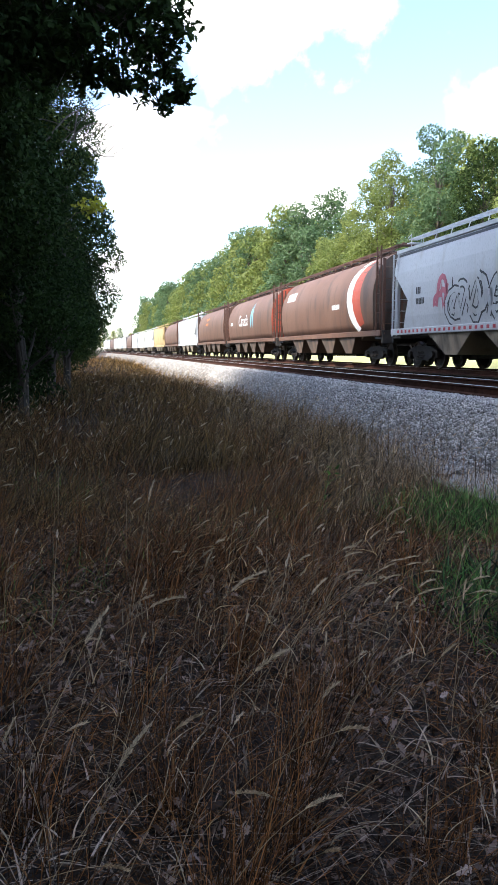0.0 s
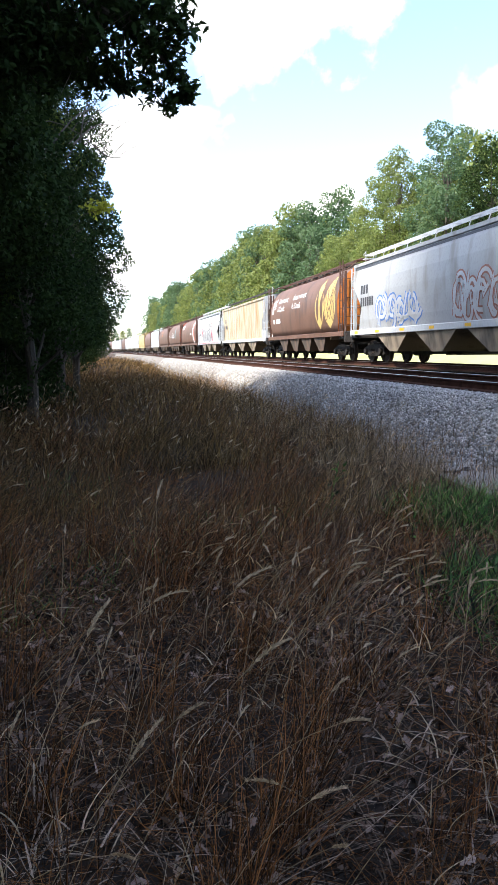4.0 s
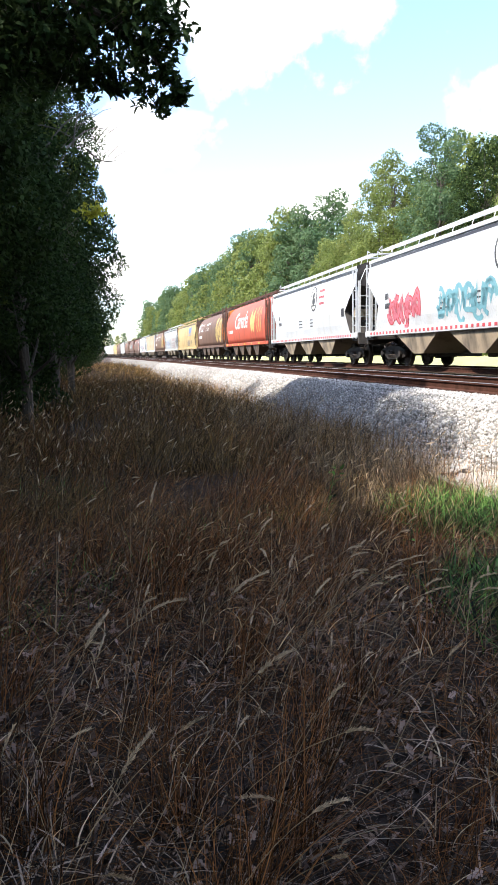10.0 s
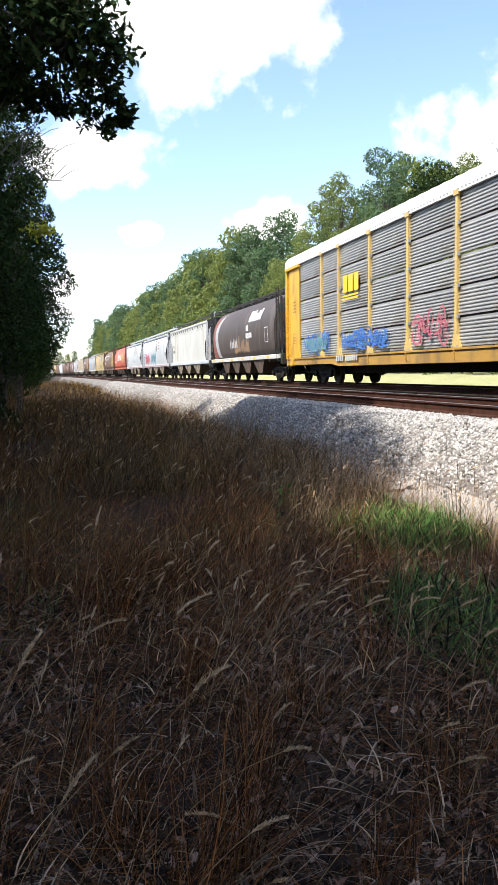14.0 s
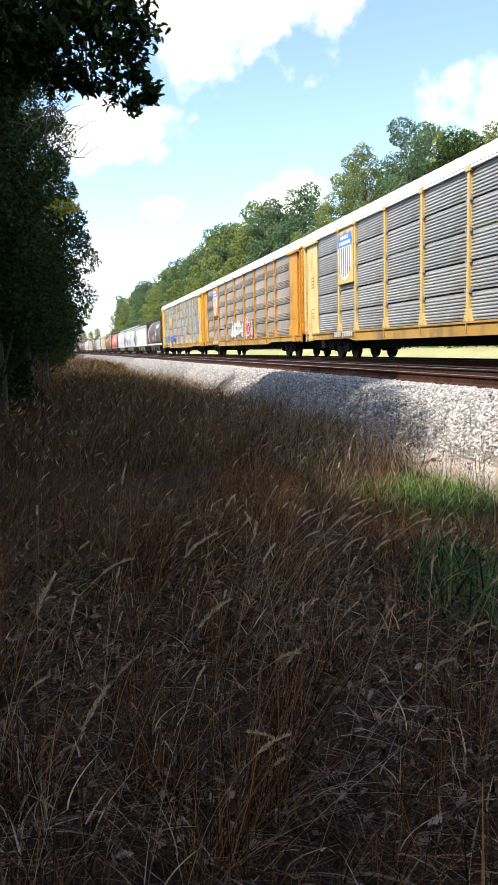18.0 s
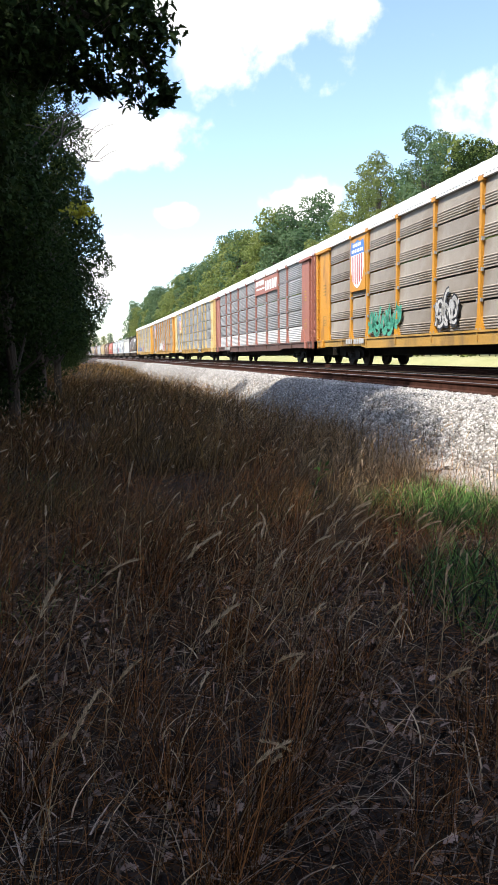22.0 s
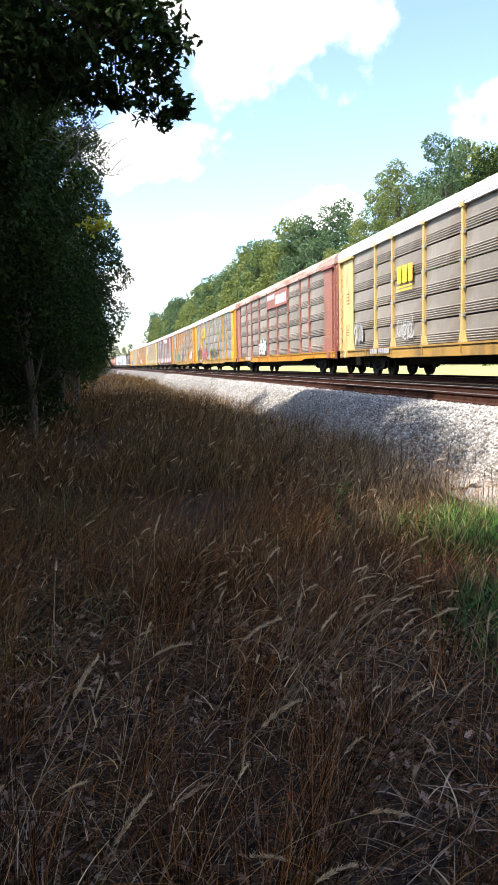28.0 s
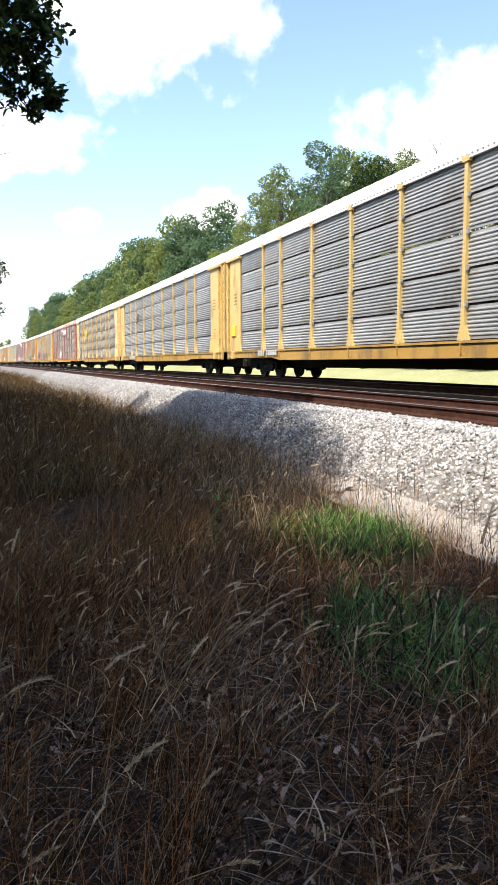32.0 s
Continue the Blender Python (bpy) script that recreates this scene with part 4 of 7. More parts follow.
def car_carrier(label, trim, panel, roof="roof_white", low_panel=None, sill=None, end=None):
    """A tall enclosed car carrier on a flat deck, with pressed panels between posts."""
    car = thing("car_carrier", label, "car carrier wagon", "enclosed car carriers of the train")
    half, tm = RACK_HALF, P[trim]
    sill = sill or ("sill_dirt" if trim != "auto_red" else "sill_dark")
    end = end or trim
    if roof not in ROOFS:
        ROOFS[roof] = mesh_object("roof", roof_mesh(), M[roof])
    part("roof", ROOFS[roof], None, car, "white ribbed steel roof" if roof == "roof_white" else "rust-stained ribbed steel roof")
    drip = bmesh.new()
    y = -half + 0.75
    while y < half - 0.75:                                               # row of small bolts along the eaves
        for s in (-1, 1):
            box(drip, s * 1.575 - 0.015, s * 1.575 + 0.015, y, y + 0.05, 5.20, 5.222)
        y += 0.19
    tagged(part("eave_bolts", drip, M["galv"], car), kind="stuff")
    part("eave_rail", boxes(*[(s * 1.52 - 0.05, s * 1.52 + 0.05, -half + 0.35, half - 0.35, 5.13, 5.17) for s in (-1, 1)]), M[roof], car)
    deck = bmesh.new()
    for s in (-1, 1):
        prism(deck, [(-half + 0.5, 0.80), (-half + 0.5, 1.10), (half - 0.5, 1.10), (half - 0.5, 0.80), (8.2, 0.80), (7.3, 0.70), (-7.3, 0.70), (-8.2, 0.80)],
              "x", s * 1.50 - 0.03, s * 1.50 + 0.03)
        box(deck, s * 1.50 - 0.07, s * 1.50 + 0.07, -half + 0.5, half - 0.5, 1.04, 1.10)
        y = -13.0
        while y < 13.2:
            box(deck, s * 1.53 - 0.05, s * 1.53 + 0.05, y - 0.02, y + 0.02, 0.80, 1.04)
            y += 2.9
    part("deck_sill", deck, P[sill], car, "dirty deck sill with stiffening ribs")
    part("deck", boxes((-1.46, 1.46, -half + 0.5, half - 0.5, 0.98, 1.06), (-0.45, 0.45, -half + 0.5, half - 0.5, 0.42, 1.02), bevel=0.01), M["truck"], car)
    key = (panel, trim)
    for width in (2.9, 1.9):
        for p in {panel, low_panel or panel}:
            if (width, p) not in PANELS:
                PANELS[(width, p)] = panel_mesh(width - 0.12, M[p] if p in M else P[p], 2 if p == "galv_old" else 1)
    if ("post", trim) not in PANELS:
        PANELS[("post", trim)] = post_mesh(tm)
    row_h = (RACK_HIGH - RACK_LOW) / RACK_ROWS
    for s in (-1, 1):
        turn = 0 if s < 0 else 180
        for y0, y1 in zip(RACK_POSTS, RACK_POSTS[1:]):
            for k in range(RACK_ROWS):
                p = (low_panel or panel) if k == 0 else panel
                part("side_panel", PANELS[(round(y0 - y1, 1), p)], None, car,
                     at=pose(s * 1.46, (y0 + y1) / 2, RACK_LOW + row_h * k + 0.03, 0, 0, turn))
        for y in RACK_POSTS[1:-1]:
            part("post", PANELS[("post", trim)], None, car, at=pose(s * 1.46, y, 0, 0, 0, turn))
            tagged(part("clip_strip", CLIPS, None, car, at=pose(s * 1.505, y, 0, 0, 0, turn)), kind="stuff")
    for s in (-1, 1):                                                   # closed end bays with ladders, and the end doors
        for f in (-1, 1):
            y0, y1 = sorted((f * 12.1, f * (half - 0.42)))
            bm = boxes((s * 1.49 - 0.035, s * 1.49 + 0.035, y0 - 0.05, y1 - (0.55 if f > 0 else 0) + 0.0, RACK_LOW, RACK_HIGH), bevel=0.01) if f > 0 else \
                boxes((s * 1.49 - 0.035, s * 1.49 + 0.035, y0 + 0.55, y1 + 0.05, RACK_LOW, RACK_HIGH), bevel=0.01)
            prism(bm, [(f * 12.1, 1.7), (f * 11.9, RACK_LOW - 0.02), (f * 12.6, RACK_LOW - 0.02), (f * 12.4, 1.7)], "x", s * 1.53 - 0.04, s * 1.53 + 0.04)
            part("end_panel", bm, P[end], car)
            part("top_bracket", boxes((s * 1.56 - 0.07, s * 1.56 + 0.07, min(f * 11.9, f * (half - 0.5)), max(f * 11.9, f * (half - 0.5)), 5.0, 5.13), bevel=0.015), P[end], car)
            part("jacking_pad", boxes((s * 1.55 - 0.09, s * 1.55 + 0.09, f * 12.9 - 0.16, f * 12.9 + 0.16, 0.76, 1.10), bevel=0.02), P[end], car)
            if s < 0:
                rows = [(0, 0, 0.5, 0.03), (0, 0.4, 0.5, 0.03), (0, 0, 0.03, 0.43), (0.47, 0, 0.03, 0.43), (0.1, 0.1, 0.3, 0.05), (0.1, 0.22, 0.3, 0.05)]
                part("stencil", outline_mesh(bars(rows), lambda z: 1.526, f * 12.7 + 0.25, 1.75), P["sill_dirt"], car, "small boxed stencil")
                part("stencil", outline_mesh(bars([(0, 0.14 * k, 0.42, 0.06) for k in range(4)]), lambda z: 1.526, f * 12.7 + 0.22, 3.1), P["sill_dirt"], car, "faded stencil lines")
            part("ladder_plate", boxes((s * 1.43 - 0.02, s * 1.43 + 0.02, f * (half - 0.70) - 0.30, f * (half - 0.70) + 0.28, RACK_LOW, RACK_HIGH - 0.04), bevel=0.006), P[end], car)
            lad = bmesh.new()
            box(lad, -0.05, 0.05, -0.27, -0.20, 0.75, 5.1)
            box(lad, -0.05, 0.05, 0.20, 0.27, 0.75, 5.1)
            z = 1.3
            while z < 4.9:                                              # dropped rungs
                rod(lad, (-0.06, -0.22, z), (-0.08, -0.12, z - 0.10), 0.016, sides=5)
                rod(lad, (-0.08, -0.12, z - 0.10), (-0.08, 0.12, z - 0.10), 0.016, sides=5)
                rod(lad, (-0.08, 0.12, z - 0.10), (-0.06, 0.22, z), 0.016, sides=5)
                z += 0.45
            part("ladder", lad, P[end], car, at=pose(s * 1.49, f * (half - 0.70), 0, 0, 0, 0 if s < 0 else 180))
    for f in (-1, 1):
        door = bmesh.new()
        prism(door, [(-1.45, 1.08), (-1.45, 5.16), (1.45, 5.16), (1.45, 1.08)], "y", f * (half - 0.50) - 0.03, f * (half - 0.50) + 0.03)
        leaf = part("end_door", door, P[end], car)
        for k in range(5):
            x = -1.2 + 0.6 * k
            part("door_rib", boxes((x - 0.05, x + 0.05, f * (half - 0.44) - 0.04, f * (half - 0.44) + 0.04, 1.15, 5.0)), P[end], leaf)
        brace = bmesh.new()
        for s in (-1, 1):
            for k in range(9):
                z = 1.2 + 0.43 * k
                rod(brace, (s * 1.46, f * (half - 0.38), z), (s * 1.46, f * (half - 0.14), z + 0.21), 0.02, sides=4)
                rod(brace, (s * 1.46, f * (half - 0.14), z + 0.21), (s * 1.46, f * (half - 0.38), z + 0.42), 0.02, sides=4)
            box(brace, s * 1.46 - 0.03, s * 1.46 + 0.03, f * (half - 0.13) - 0.03, f * (half - 0.13) + 0.03, 1.1, 5.2)
            box(brace, s * 1.40 - 0.02, s * 1.40 + 0.02, f * (half - 0.27) - 0.13, f * (half - 0.27) + 0.13, 1.1, 5.2)      # web plate behind the zigzag
        box(brace, -1.49, 1.49, f * (half - 0.2) - 0.2, f * (half - 0.2) + 0.2, 5.14, 5.2)
        part("end_brace", brace, P[end], car, "zigzag braced end frame")
    add_trucks(car, 10.06)
    add_couplers(car, half)
    return car


def plate(car, name, y0, z0, width, height, mat, label, lift=0.0):
    """A flat sign plate fixed over the panels: y0 is its front edge, as read from the camera's side."""
    return part(name, boxes((-1.575 - lift, -1.515 - lift, y0 - width, y0, z0, z0 + height), bevel=0.006), P[mat] if mat in P else M[mat], car, label)


def flat_side(z):
    return 1.545


def sign_side(z):
    return 1.577


# -- the wagons in order, front of the train first; TRAIN keeps each with its distance behind the first car carrier's front
TRAIN = []
LINE_UP = []


def couple(car, length):
    LINE_UP.append((car, length))


def far_hopper(label, shape, body, length, end=None, bays=3):
    couple(hopper(label, length, shape, body, end, bays=bays)[0], length)


for i, (shape, body) in enumerate([("flow", "white"), ("flow", "grey"), ("round", "brown"), ("flow", "cream"), ("flat", "white"), ("flow", "grey"),
                                   ("round", "brown"), ("flow", "white"), ("flow", "cream"), ("flow", "white")]):
    far_hopper({"white": "white covered hopper wagon far up the line", "grey": "grey covered hopper wagon far up the line", "brown": "brown round-sided hopper wagon far up the line",
                "cream": "cream covered hopper wagon far up the line"}[body], shape, body, 18.1, bays=4 if shape == "round" else 3)
far_hopper("bright yellow covered hopper wagon", "flow", "yellow", 18.10)
far_hopper("brown round-sided hopper wagon with plain ends", "round", "brown", 17.56, bays=4)
far_hopper("white covered hopper wagon with ladder ends", "flow", "white", 17.92)

rng = random.Random(4)
# brown wagon, small pale panel
car, sx, h = hopper("brown round-sided grain hopper with orange lettering bars", 17.82, "round", "brown", bays=4)
part("lettering", outline_mesh(char_bars(0, 0, 9, 0.13, 0.26) + char_bars(0, 0.45, 9, 0.13, 0.26), sx, 2.6, 2.9), P["orange"], car)
couple(car, 17.82)
# brown grain wagon with white country name and red end
car, sx, h = hopper("brown grain hopper with white country lettering and red ends", 18.05, "round", "brown", "red", bays=4)
part("lettering", words("Canada", 1.15, sx, 3.3, 2.35, 0.1), P["ink_white"], car, "white country name")
part("grain_emblem", outline_mesh([leaf_shape(0.2, 0, 1.7, 0.2, 0.25), leaf_shape(0.8, 0, 1.8, 0.2, -0.1)], sx, -1.0, 2.1), P["ink_teal"], car)
part("lettering", outline_mesh(char_bars(0, 0, 6, 0.10, 0.22), sx, 6.6, 2.5), P["ink_white"], car)
couple(car, 18.05)
# brown wagon with the white crescent end stripe
car, sx, h = hopper("brown round-sided hopper with a white crescent stripe", 17.68, "round", "brown", "dark_brown", bays=4)
part("end_stripe", outline_mesh([arc(7.3, 1.4, 3.0, 1.9, 125, 235) + arc(7.3, 1.4, 2.3, 1.75, 235, 125)], sx, 0, 1.5), P["ink_white"], car, "white crescent stripe")
part("end_stripe", outline_mesh([arc(7.3, 1.4, 2.3, 1.75, 130, 230) + arc(7.2, 1.4, 1.2, 1.6, 230, 130)], sx, 0, 1.5), P["red"], car, "red-brown band")
part("lettering", outline_mesh(char_bars(0, 0, 4, 0.34, 0.44), sx, 6.5, 3.25), P["ink_white"], car, "worn white lettering bars")
part("lettering", outline_mesh(char_bars(0, 0, 6, 0.14, 0.2), sx, -2.2, 2.4) , P["ink_white"], car)
couple(car, 17.68)


def soo_hopper(label, length, badge, graffiti, tape="ink_red"):
    # steel-dark end sheets hold the shade of the recess in their colour
    car, sx, h = hopper(label, length, "flow", "white", "steel", tape=tape)
    # the roof edge's shadow, put on as a black stripe
    part("top_band", outline_mesh(bars([(-h + 0.9, 0, 2 * h - 1.8, 0.09)]), sx, 0, 3.86), P["ink_black"], car, "shadow under the roof edge, painted as a dark line")
    part("lettering", outline_mesh(char_bars(0, 0.34, 3, 0.10, 0.22) + char_bars(0, 0, 6, 0.085, 0.20), sx, h - 2.8, 2.12), P["ink_black"], car)
    part("lettering", outline_mesh(bars([(0, 0.16 * k, 0.7, 0.05) for k in range(3)] + [(2.2, 0.16 * k, 0.55, 0.05) for k in range(3)]), sx, h - 7.5, 1.85), P["ink_black"], car)
    if badge:
        u0 = -1.7
        part("round_badge", outline_mesh([arc(0, 0, 0.55, 0.62, 0, 345, 22)], sx, u0, 3.2), P["ink_black"], car, "round black railway badge")
        part("round_badge", outline_mesh([arc(0, 0, 0.46, 0.53, 0, 345, 22)], sx, u0, 3.2, lift=0.011), P["cream"], car)
        part("round_badge", outline_mesh([arc(0, -0.12, 0.26, 0.18, 0, 345, 16), arc(0, 0.18, 0.16, 0.14, 0, 345, 12)] + bars([(-0.3, -0.36, 0.6, 0.06)]), sx, u0, 3.2, lift=0.015), P["ink_black"], car)
        part("lettering", outline_mesh(char_bars(0, 0.30, 8, 0.09, 0.11) + char_bars(0, 0, 7, 0.09, 0.11) + char_bars(0, -0.30, 7, 0.09, 0.11), sx, u0 - 0.95, 3.15), P["ink_red"], car, "red lettering bars")
    for args in graffiti:
        spray(car, rng, sx, *args)
    part("defect_card", outline_mesh(bars([(0, 0, 0.42, 0.36)]), sx, -h + 2.6, 2.1), P["ink_black"], car)
    couple(car, length)
    return car


soo_hopper("white covered hopper wagon with large black graffiti", 17.56, True,
           [(3.4, 1.45, 5, 1.15, 1.15, "white", "ink_black"), (4.4, 1.7, 1, 0.8, 1.0, "ink_pink", "ink_pink"), (-2.4, 1.6, 1, 0.8, 0.9, "ink_pink", "ink_pink")])
# rusty cream, flat ribbed side
RIB = mesh_object("side_rib", boxes((-0.02, 0.02, -0.035, 0.035, 1.36, 3.95), bevel=0.008), P["rusty_cream"])
car, sx, h = hopper("cream flat-sided hopper wagon streaked with orange rust", 20.16, "flat", "rusty_cream", "white", trim="white", deck="grey")
for s in (-1, 1):
    for k in range(17):
        part("side_rib", RIB, None, car, at=pose(s * 1.535, -8.0 + k, 0))
part("lettering", outline_mesh(char_bars(0, 0.5, 3, 0.13, 0.30) + char_bars(0, 0, 6, 0.12, 0.28), lambda z: 1.56, h - 2.6, 2.35), P["ink_black"], car)
couple(car, 20.16)


def wheat_hopper(label, length, body, mark, leaf, name):
    # brown wagons get an orange end: the sun on it put into colour
    car, sx, h = hopper(label, length, "round", body, "orange" if body != "red" else "red", trim=body, bays=4, tape="tape_yellow" if body == "red" else None)
    if name == "country":
        part("lettering", words("Canada", 1.75, sx, 3.6, 2.45, 0.12), P["ink_white"], car, "white country name")
    else:
        part("lettering", words("Government", 0.46, sx, h - 3.3, 3.35), P["ink_white"], car)
        part("lettering", words("of Canada", 0.46, sx, h - 3.3, 2.85), P["ink_white"], car)
        part("lettering", words("Gouvernement", 0.46, sx, h - 7.0, 3.35), P["ink_white"], car)
        part("lettering", words("du Canada", 0.46, sx, h - 7.0, 2.85), P["ink_white"], car)
        part("leaf_emblem", outline_mesh([[(0, 0), (0.28, 0), (0.36, 0.9), (0.08, 0.75)], [(0.55, 0.25), (0.85, 0.35), (0.8, 0.95), (0.55, 0.8)]], sx, h - 1.9, 2.75), P["ink_white"], car)
    if name == "country":
        u0 = -2.6
        part("grain_emblem", outline_mesh([leaf_shape(0.55, 0, 1.65, 0.46, -0.2), leaf_shape(1.15, 0.0, 1.75, 0.38, 0.35)], sx, u0, 2.0), P[leaf], car, "gold ear of grain emblem")
        for ear in (leaf_shape(0.55, 0, 1.7, 0.36, -0.1), leaf_shape(1.3, 0, 1.65, 0.38, 0.2)):
            part("grain_emblem", outline_mesh(ribbon(ear + ear[:1], 0.09), sx, u0 - 2.0, 2.0), P["ink_gold"], car, "outlined ear of grain emblem")
    else:
        a, b = h - 4.4, h - 2.65                                         # the two ears, as distances behind the middle
        part("grain_emblem", outline_mesh([leaf_shape(a, 0, 2.5, 0.80, -0.05)], sx, 0, 1.55), P[leaf], car, "gold ear of grain emblem")
        for side in (-1, 1):
            part("grain_emblem", outline_mesh([leaf_shape(a + 0.34 * side, 0.35, 1.75, 0.24, 0.12 * side)], sx, 0, 1.55, lift=0.011), P[body], car, "dark seed inside the ear")
        part("grain_emblem", outline_mesh([leaf_shape(b, 0, 2.55, 0.98, 0.05)], sx, 0, 1.55), P[leaf], car, "gold ear of grain emblem")
        for ear in (leaf_shape(b - 0.46, 0.35, 1.7, 0.30, -0.12), leaf_shape(b + 0.46, 0.35, 1.7, 0.30, 0.12), leaf_shape(b, 0.8, 1.7, 0.26, 0.0)):
            part("grain_emblem", outline_mesh(ribbon(ear + ear[:1], 0.06), sx, 0, 1.55, lift=0.011), P[body], car, "dark outline of a seed")
        for side in (-1, 1):
            for k in range(3):
                v = 0.45 + 0.42 * k
                part("grain_emblem", outline_mesh(ribbon([(b, v), (b + 0.35 * side, v + 0.38), (b + 0.62 * side, v + 0.85)], 0.05), sx, 0, 1.55, lift=0.015), P[body], car, "dark vein of the ear")
    part("lettering", outline_mesh(char_bars(0, 0, 2, 0.16, 0.26) + char_bars(0.75, 0, 6, 0.15, 0.26), sx, h - 2.2, 2.15), P["ink_white"], car)
    couple(car, length)


wheat_hopper("brown grain hopper with gold wheat emblem, end coloured sunlit orange", 17.28, "brown", 0, "ink_gold", "government")
# grey wagon with blue-white graffiti
car, sx, h = hopper("light grey covered hopper wagon with graffiti", 18.54, "flow", "grey", "steel", trim="white", tape="tape_yellow")
# painted stripe for the shadow below the roof edge
part("top_band", outline_mesh(bars([(-h + 0.9, 0, 2 * h - 1.8, 0.09)]), sx, 0, 3.86), P["ink_black"], car)
part("lettering", outline_mesh(char_bars(0, 0.5, 3, 0.24, 0.36) + char_bars(0, 0, 6, 0.2, 0.36), sx, h - 2.0, 2.3), P["ink_black"], car)
spray(car, rng, sx, 5.2, 1.42, 4, 1.0, 1.1, "white", "ink_blue")
spray(car, rng, sx, -1.5, 1.42, 6, 0.75, 1.25, "white", "auto_red")
couple(car, 18.54)
# yellow wagon
# the dark brown end is put-in shade of the recess too
car, sx, h = hopper("faded yellow covered hopper wagon with blue lettering", 19.78, "flow", "yellow", "dark_brown", trim="yellow")
# brown stripe painted for the roof edge's shadow
part("top_band", outline_mesh(bars([(-h + 0.9, 0, 2 * h - 1.8, 0.10)]), sx, 0, 3.85), P["dark_brown"], car)
part("lettering", outline_mesh([[(0 + k * 0.62, 0), (0.46 + k * 0.62, 0), (0.68 + k * 0.62, 0.66), (0.22 + k * 0.62, 0.66)] for k in range(4)] + bars([(-0.3, -0.22, 3.0, 0.08)]), sx, -2.7, 2.98), P["ink_blue"], car, "slanted blue lettering bars")
spray(car, rng, sx, -1.2, 1.55, 5, 0.55, 0.6, None, "ink_slate")
part("lettering", outline_mesh(char_bars(0, 0.35, 4, 0.13, 0.2) + char_bars(0, 0, 5, 0.13, 0.2), sx, h - 2.0, 2.2), P["ink_black"], car)
part("defect_card", outline_mesh(bars([(0, 0, 0.45, 0.40)]), sx, -h + 4.9, 1.75), P["ink_black"], car)
couple(car, 19.78)
wheat_hopper("dark brown grain hopper with gold wheat emblem, end coloured sunlit orange", 18.44, "brown", 0, "ink_gold", "government")
wheat_hopper("red grain hopper with white country lettering and gold wheat", 17.63, "red", 0, "ink_gold", "country")
soo_hopper("clean white covered hopper wagon with a round badge", 17.56, True, [])
soo_hopper("white covered hopper wagon with pink and teal graffiti", 19.64, True,
           [(6.6, 1.5, 5, 0.55, 1.0, "ink_pink", "ink_red"), (2.4, 1.5, 6, 0.6, 0.9, "ink_teal", "ink_teal")])
# cream flat-sided
RIB2 = mesh_object("side_rib", boxes((-0.025, 0.025, -0.05, 0.05, 3.55, 3.95), bevel=0.008), P["cream"])
NOTCH = mesh_object("stake_pocket", boxes((-0.02, 0.02, -0.11, 0.11, 3.74, 3.92), bevel=0.008), P["ink_black"])
car, sx, h = hopper("cream flat-sided covered hopper wagon with faded patches", 17.95, "flat", "cream", "steel", trim="white", deck="white")
for s in (-1, 1):
    for k in range(15):
        part("side_rib", RIB2, None, car, at=pose(s * 1.54, -7.0 + k, 0))
        part("stake_pocket", NOTCH, None, car, "dark pocket under the top chord", at=pose(s * 1.515, -6.5 + k, 0))
part("lettering", outline_mesh(char_bars(0, 0.4, 3, 0.12, 0.24) + char_bars(0, 0, 6, 0.10, 0.22), sx, h - 2.2, 2.2), P["ink_black"], car)
part("patch", outline_mesh(bars([(0, 0, 0.35, 2.5), (0.75, 0, 0.45, 2.5)]), sx, h - 3.2, 1.5), P["tan"], car, "faded tan patches")
couple(car, 17.95)
# dark brown wagon, white lettering, stripe at its front end
car, sx, h = hopper("dark brown round-sided hopper with white lettering", 16.99, "round", "dark_brown", "dark_brown", trim="cream", bays=4, tape="tape_yellow")
part("end_stripe", outline_mesh([[(-h + 1.5, 0), (-h + 3.1, 0)] + arc(-h + 4.3, 1.35, 2.2, 1.7, 232, 128, 9) + [(-h + 3.1, 2.85), (-h + 1.5, 2.85)]], sx, 0, 1.42), P["red_brown"], car, "faded red-brown band")
part("end_stripe", outline_mesh([arc(-h + 4.3, 1.35, 2.2, 1.7, 230, 130, 9) + arc(-h + 5.0, 1.35, 2.1, 1.75, 128, 232, 9)], sx, 0, 1.42, lift=0.011), P["grey"], car, "worn white crescent stripe")
part("lettering", outline_mesh([[(0.43 * k, 0), (0.28 + 0.43 * k, 0), (0.40 + 0.43 * k, h2), (0.14 + 0.43 * k, h2)] for k, h2 in enumerate((0.56, 0.56, 0.58, 0.38, 0.5, 0.56))], sx, -2.0, 3.22), P["ink_white"], car, "slanted white lettering bars")
part("lettering", outline_mesh(char_bars(0, 0.4, 2, 0.2, 0.3) + char_bars(0, 0, 6, 0.16, 0.28), sx, -1.6, 2.35), P["ink_white"], car)
drips, pale = [], []
for k in range(26):                                                     # ragged spilt streaks with worn sprayed shapes over them
    u, top = 0.13 * k, 0.75 + 0.25 * math.sin(k * 0.9) + 0.2 * rng.uniform(-1, 1)
    low = 0.12 + 0.3 * rng.uniform(0, 1) * (1 - abs(k - 13) / 13)
    drips.append([(u, low), (u + 0.14, low + rng.uniform(-0.06, 0.06)), (u + 0.14, top + rng.uniform(-0.1, 0.1)), (u, top)])
    if k % 3 and k < 16:
        pale.append([(u - 1.2, 0.5), (u - 1.08, 0.45), (u - 1.02, 0.75 + rng.uniform(0, 0.35)), (u - 1.16, 0.8)])
part("grime_patch", outline_mesh(drips, sx, 1.2, 1.45), P["tan_smear"], car, "tan spilt streaks")
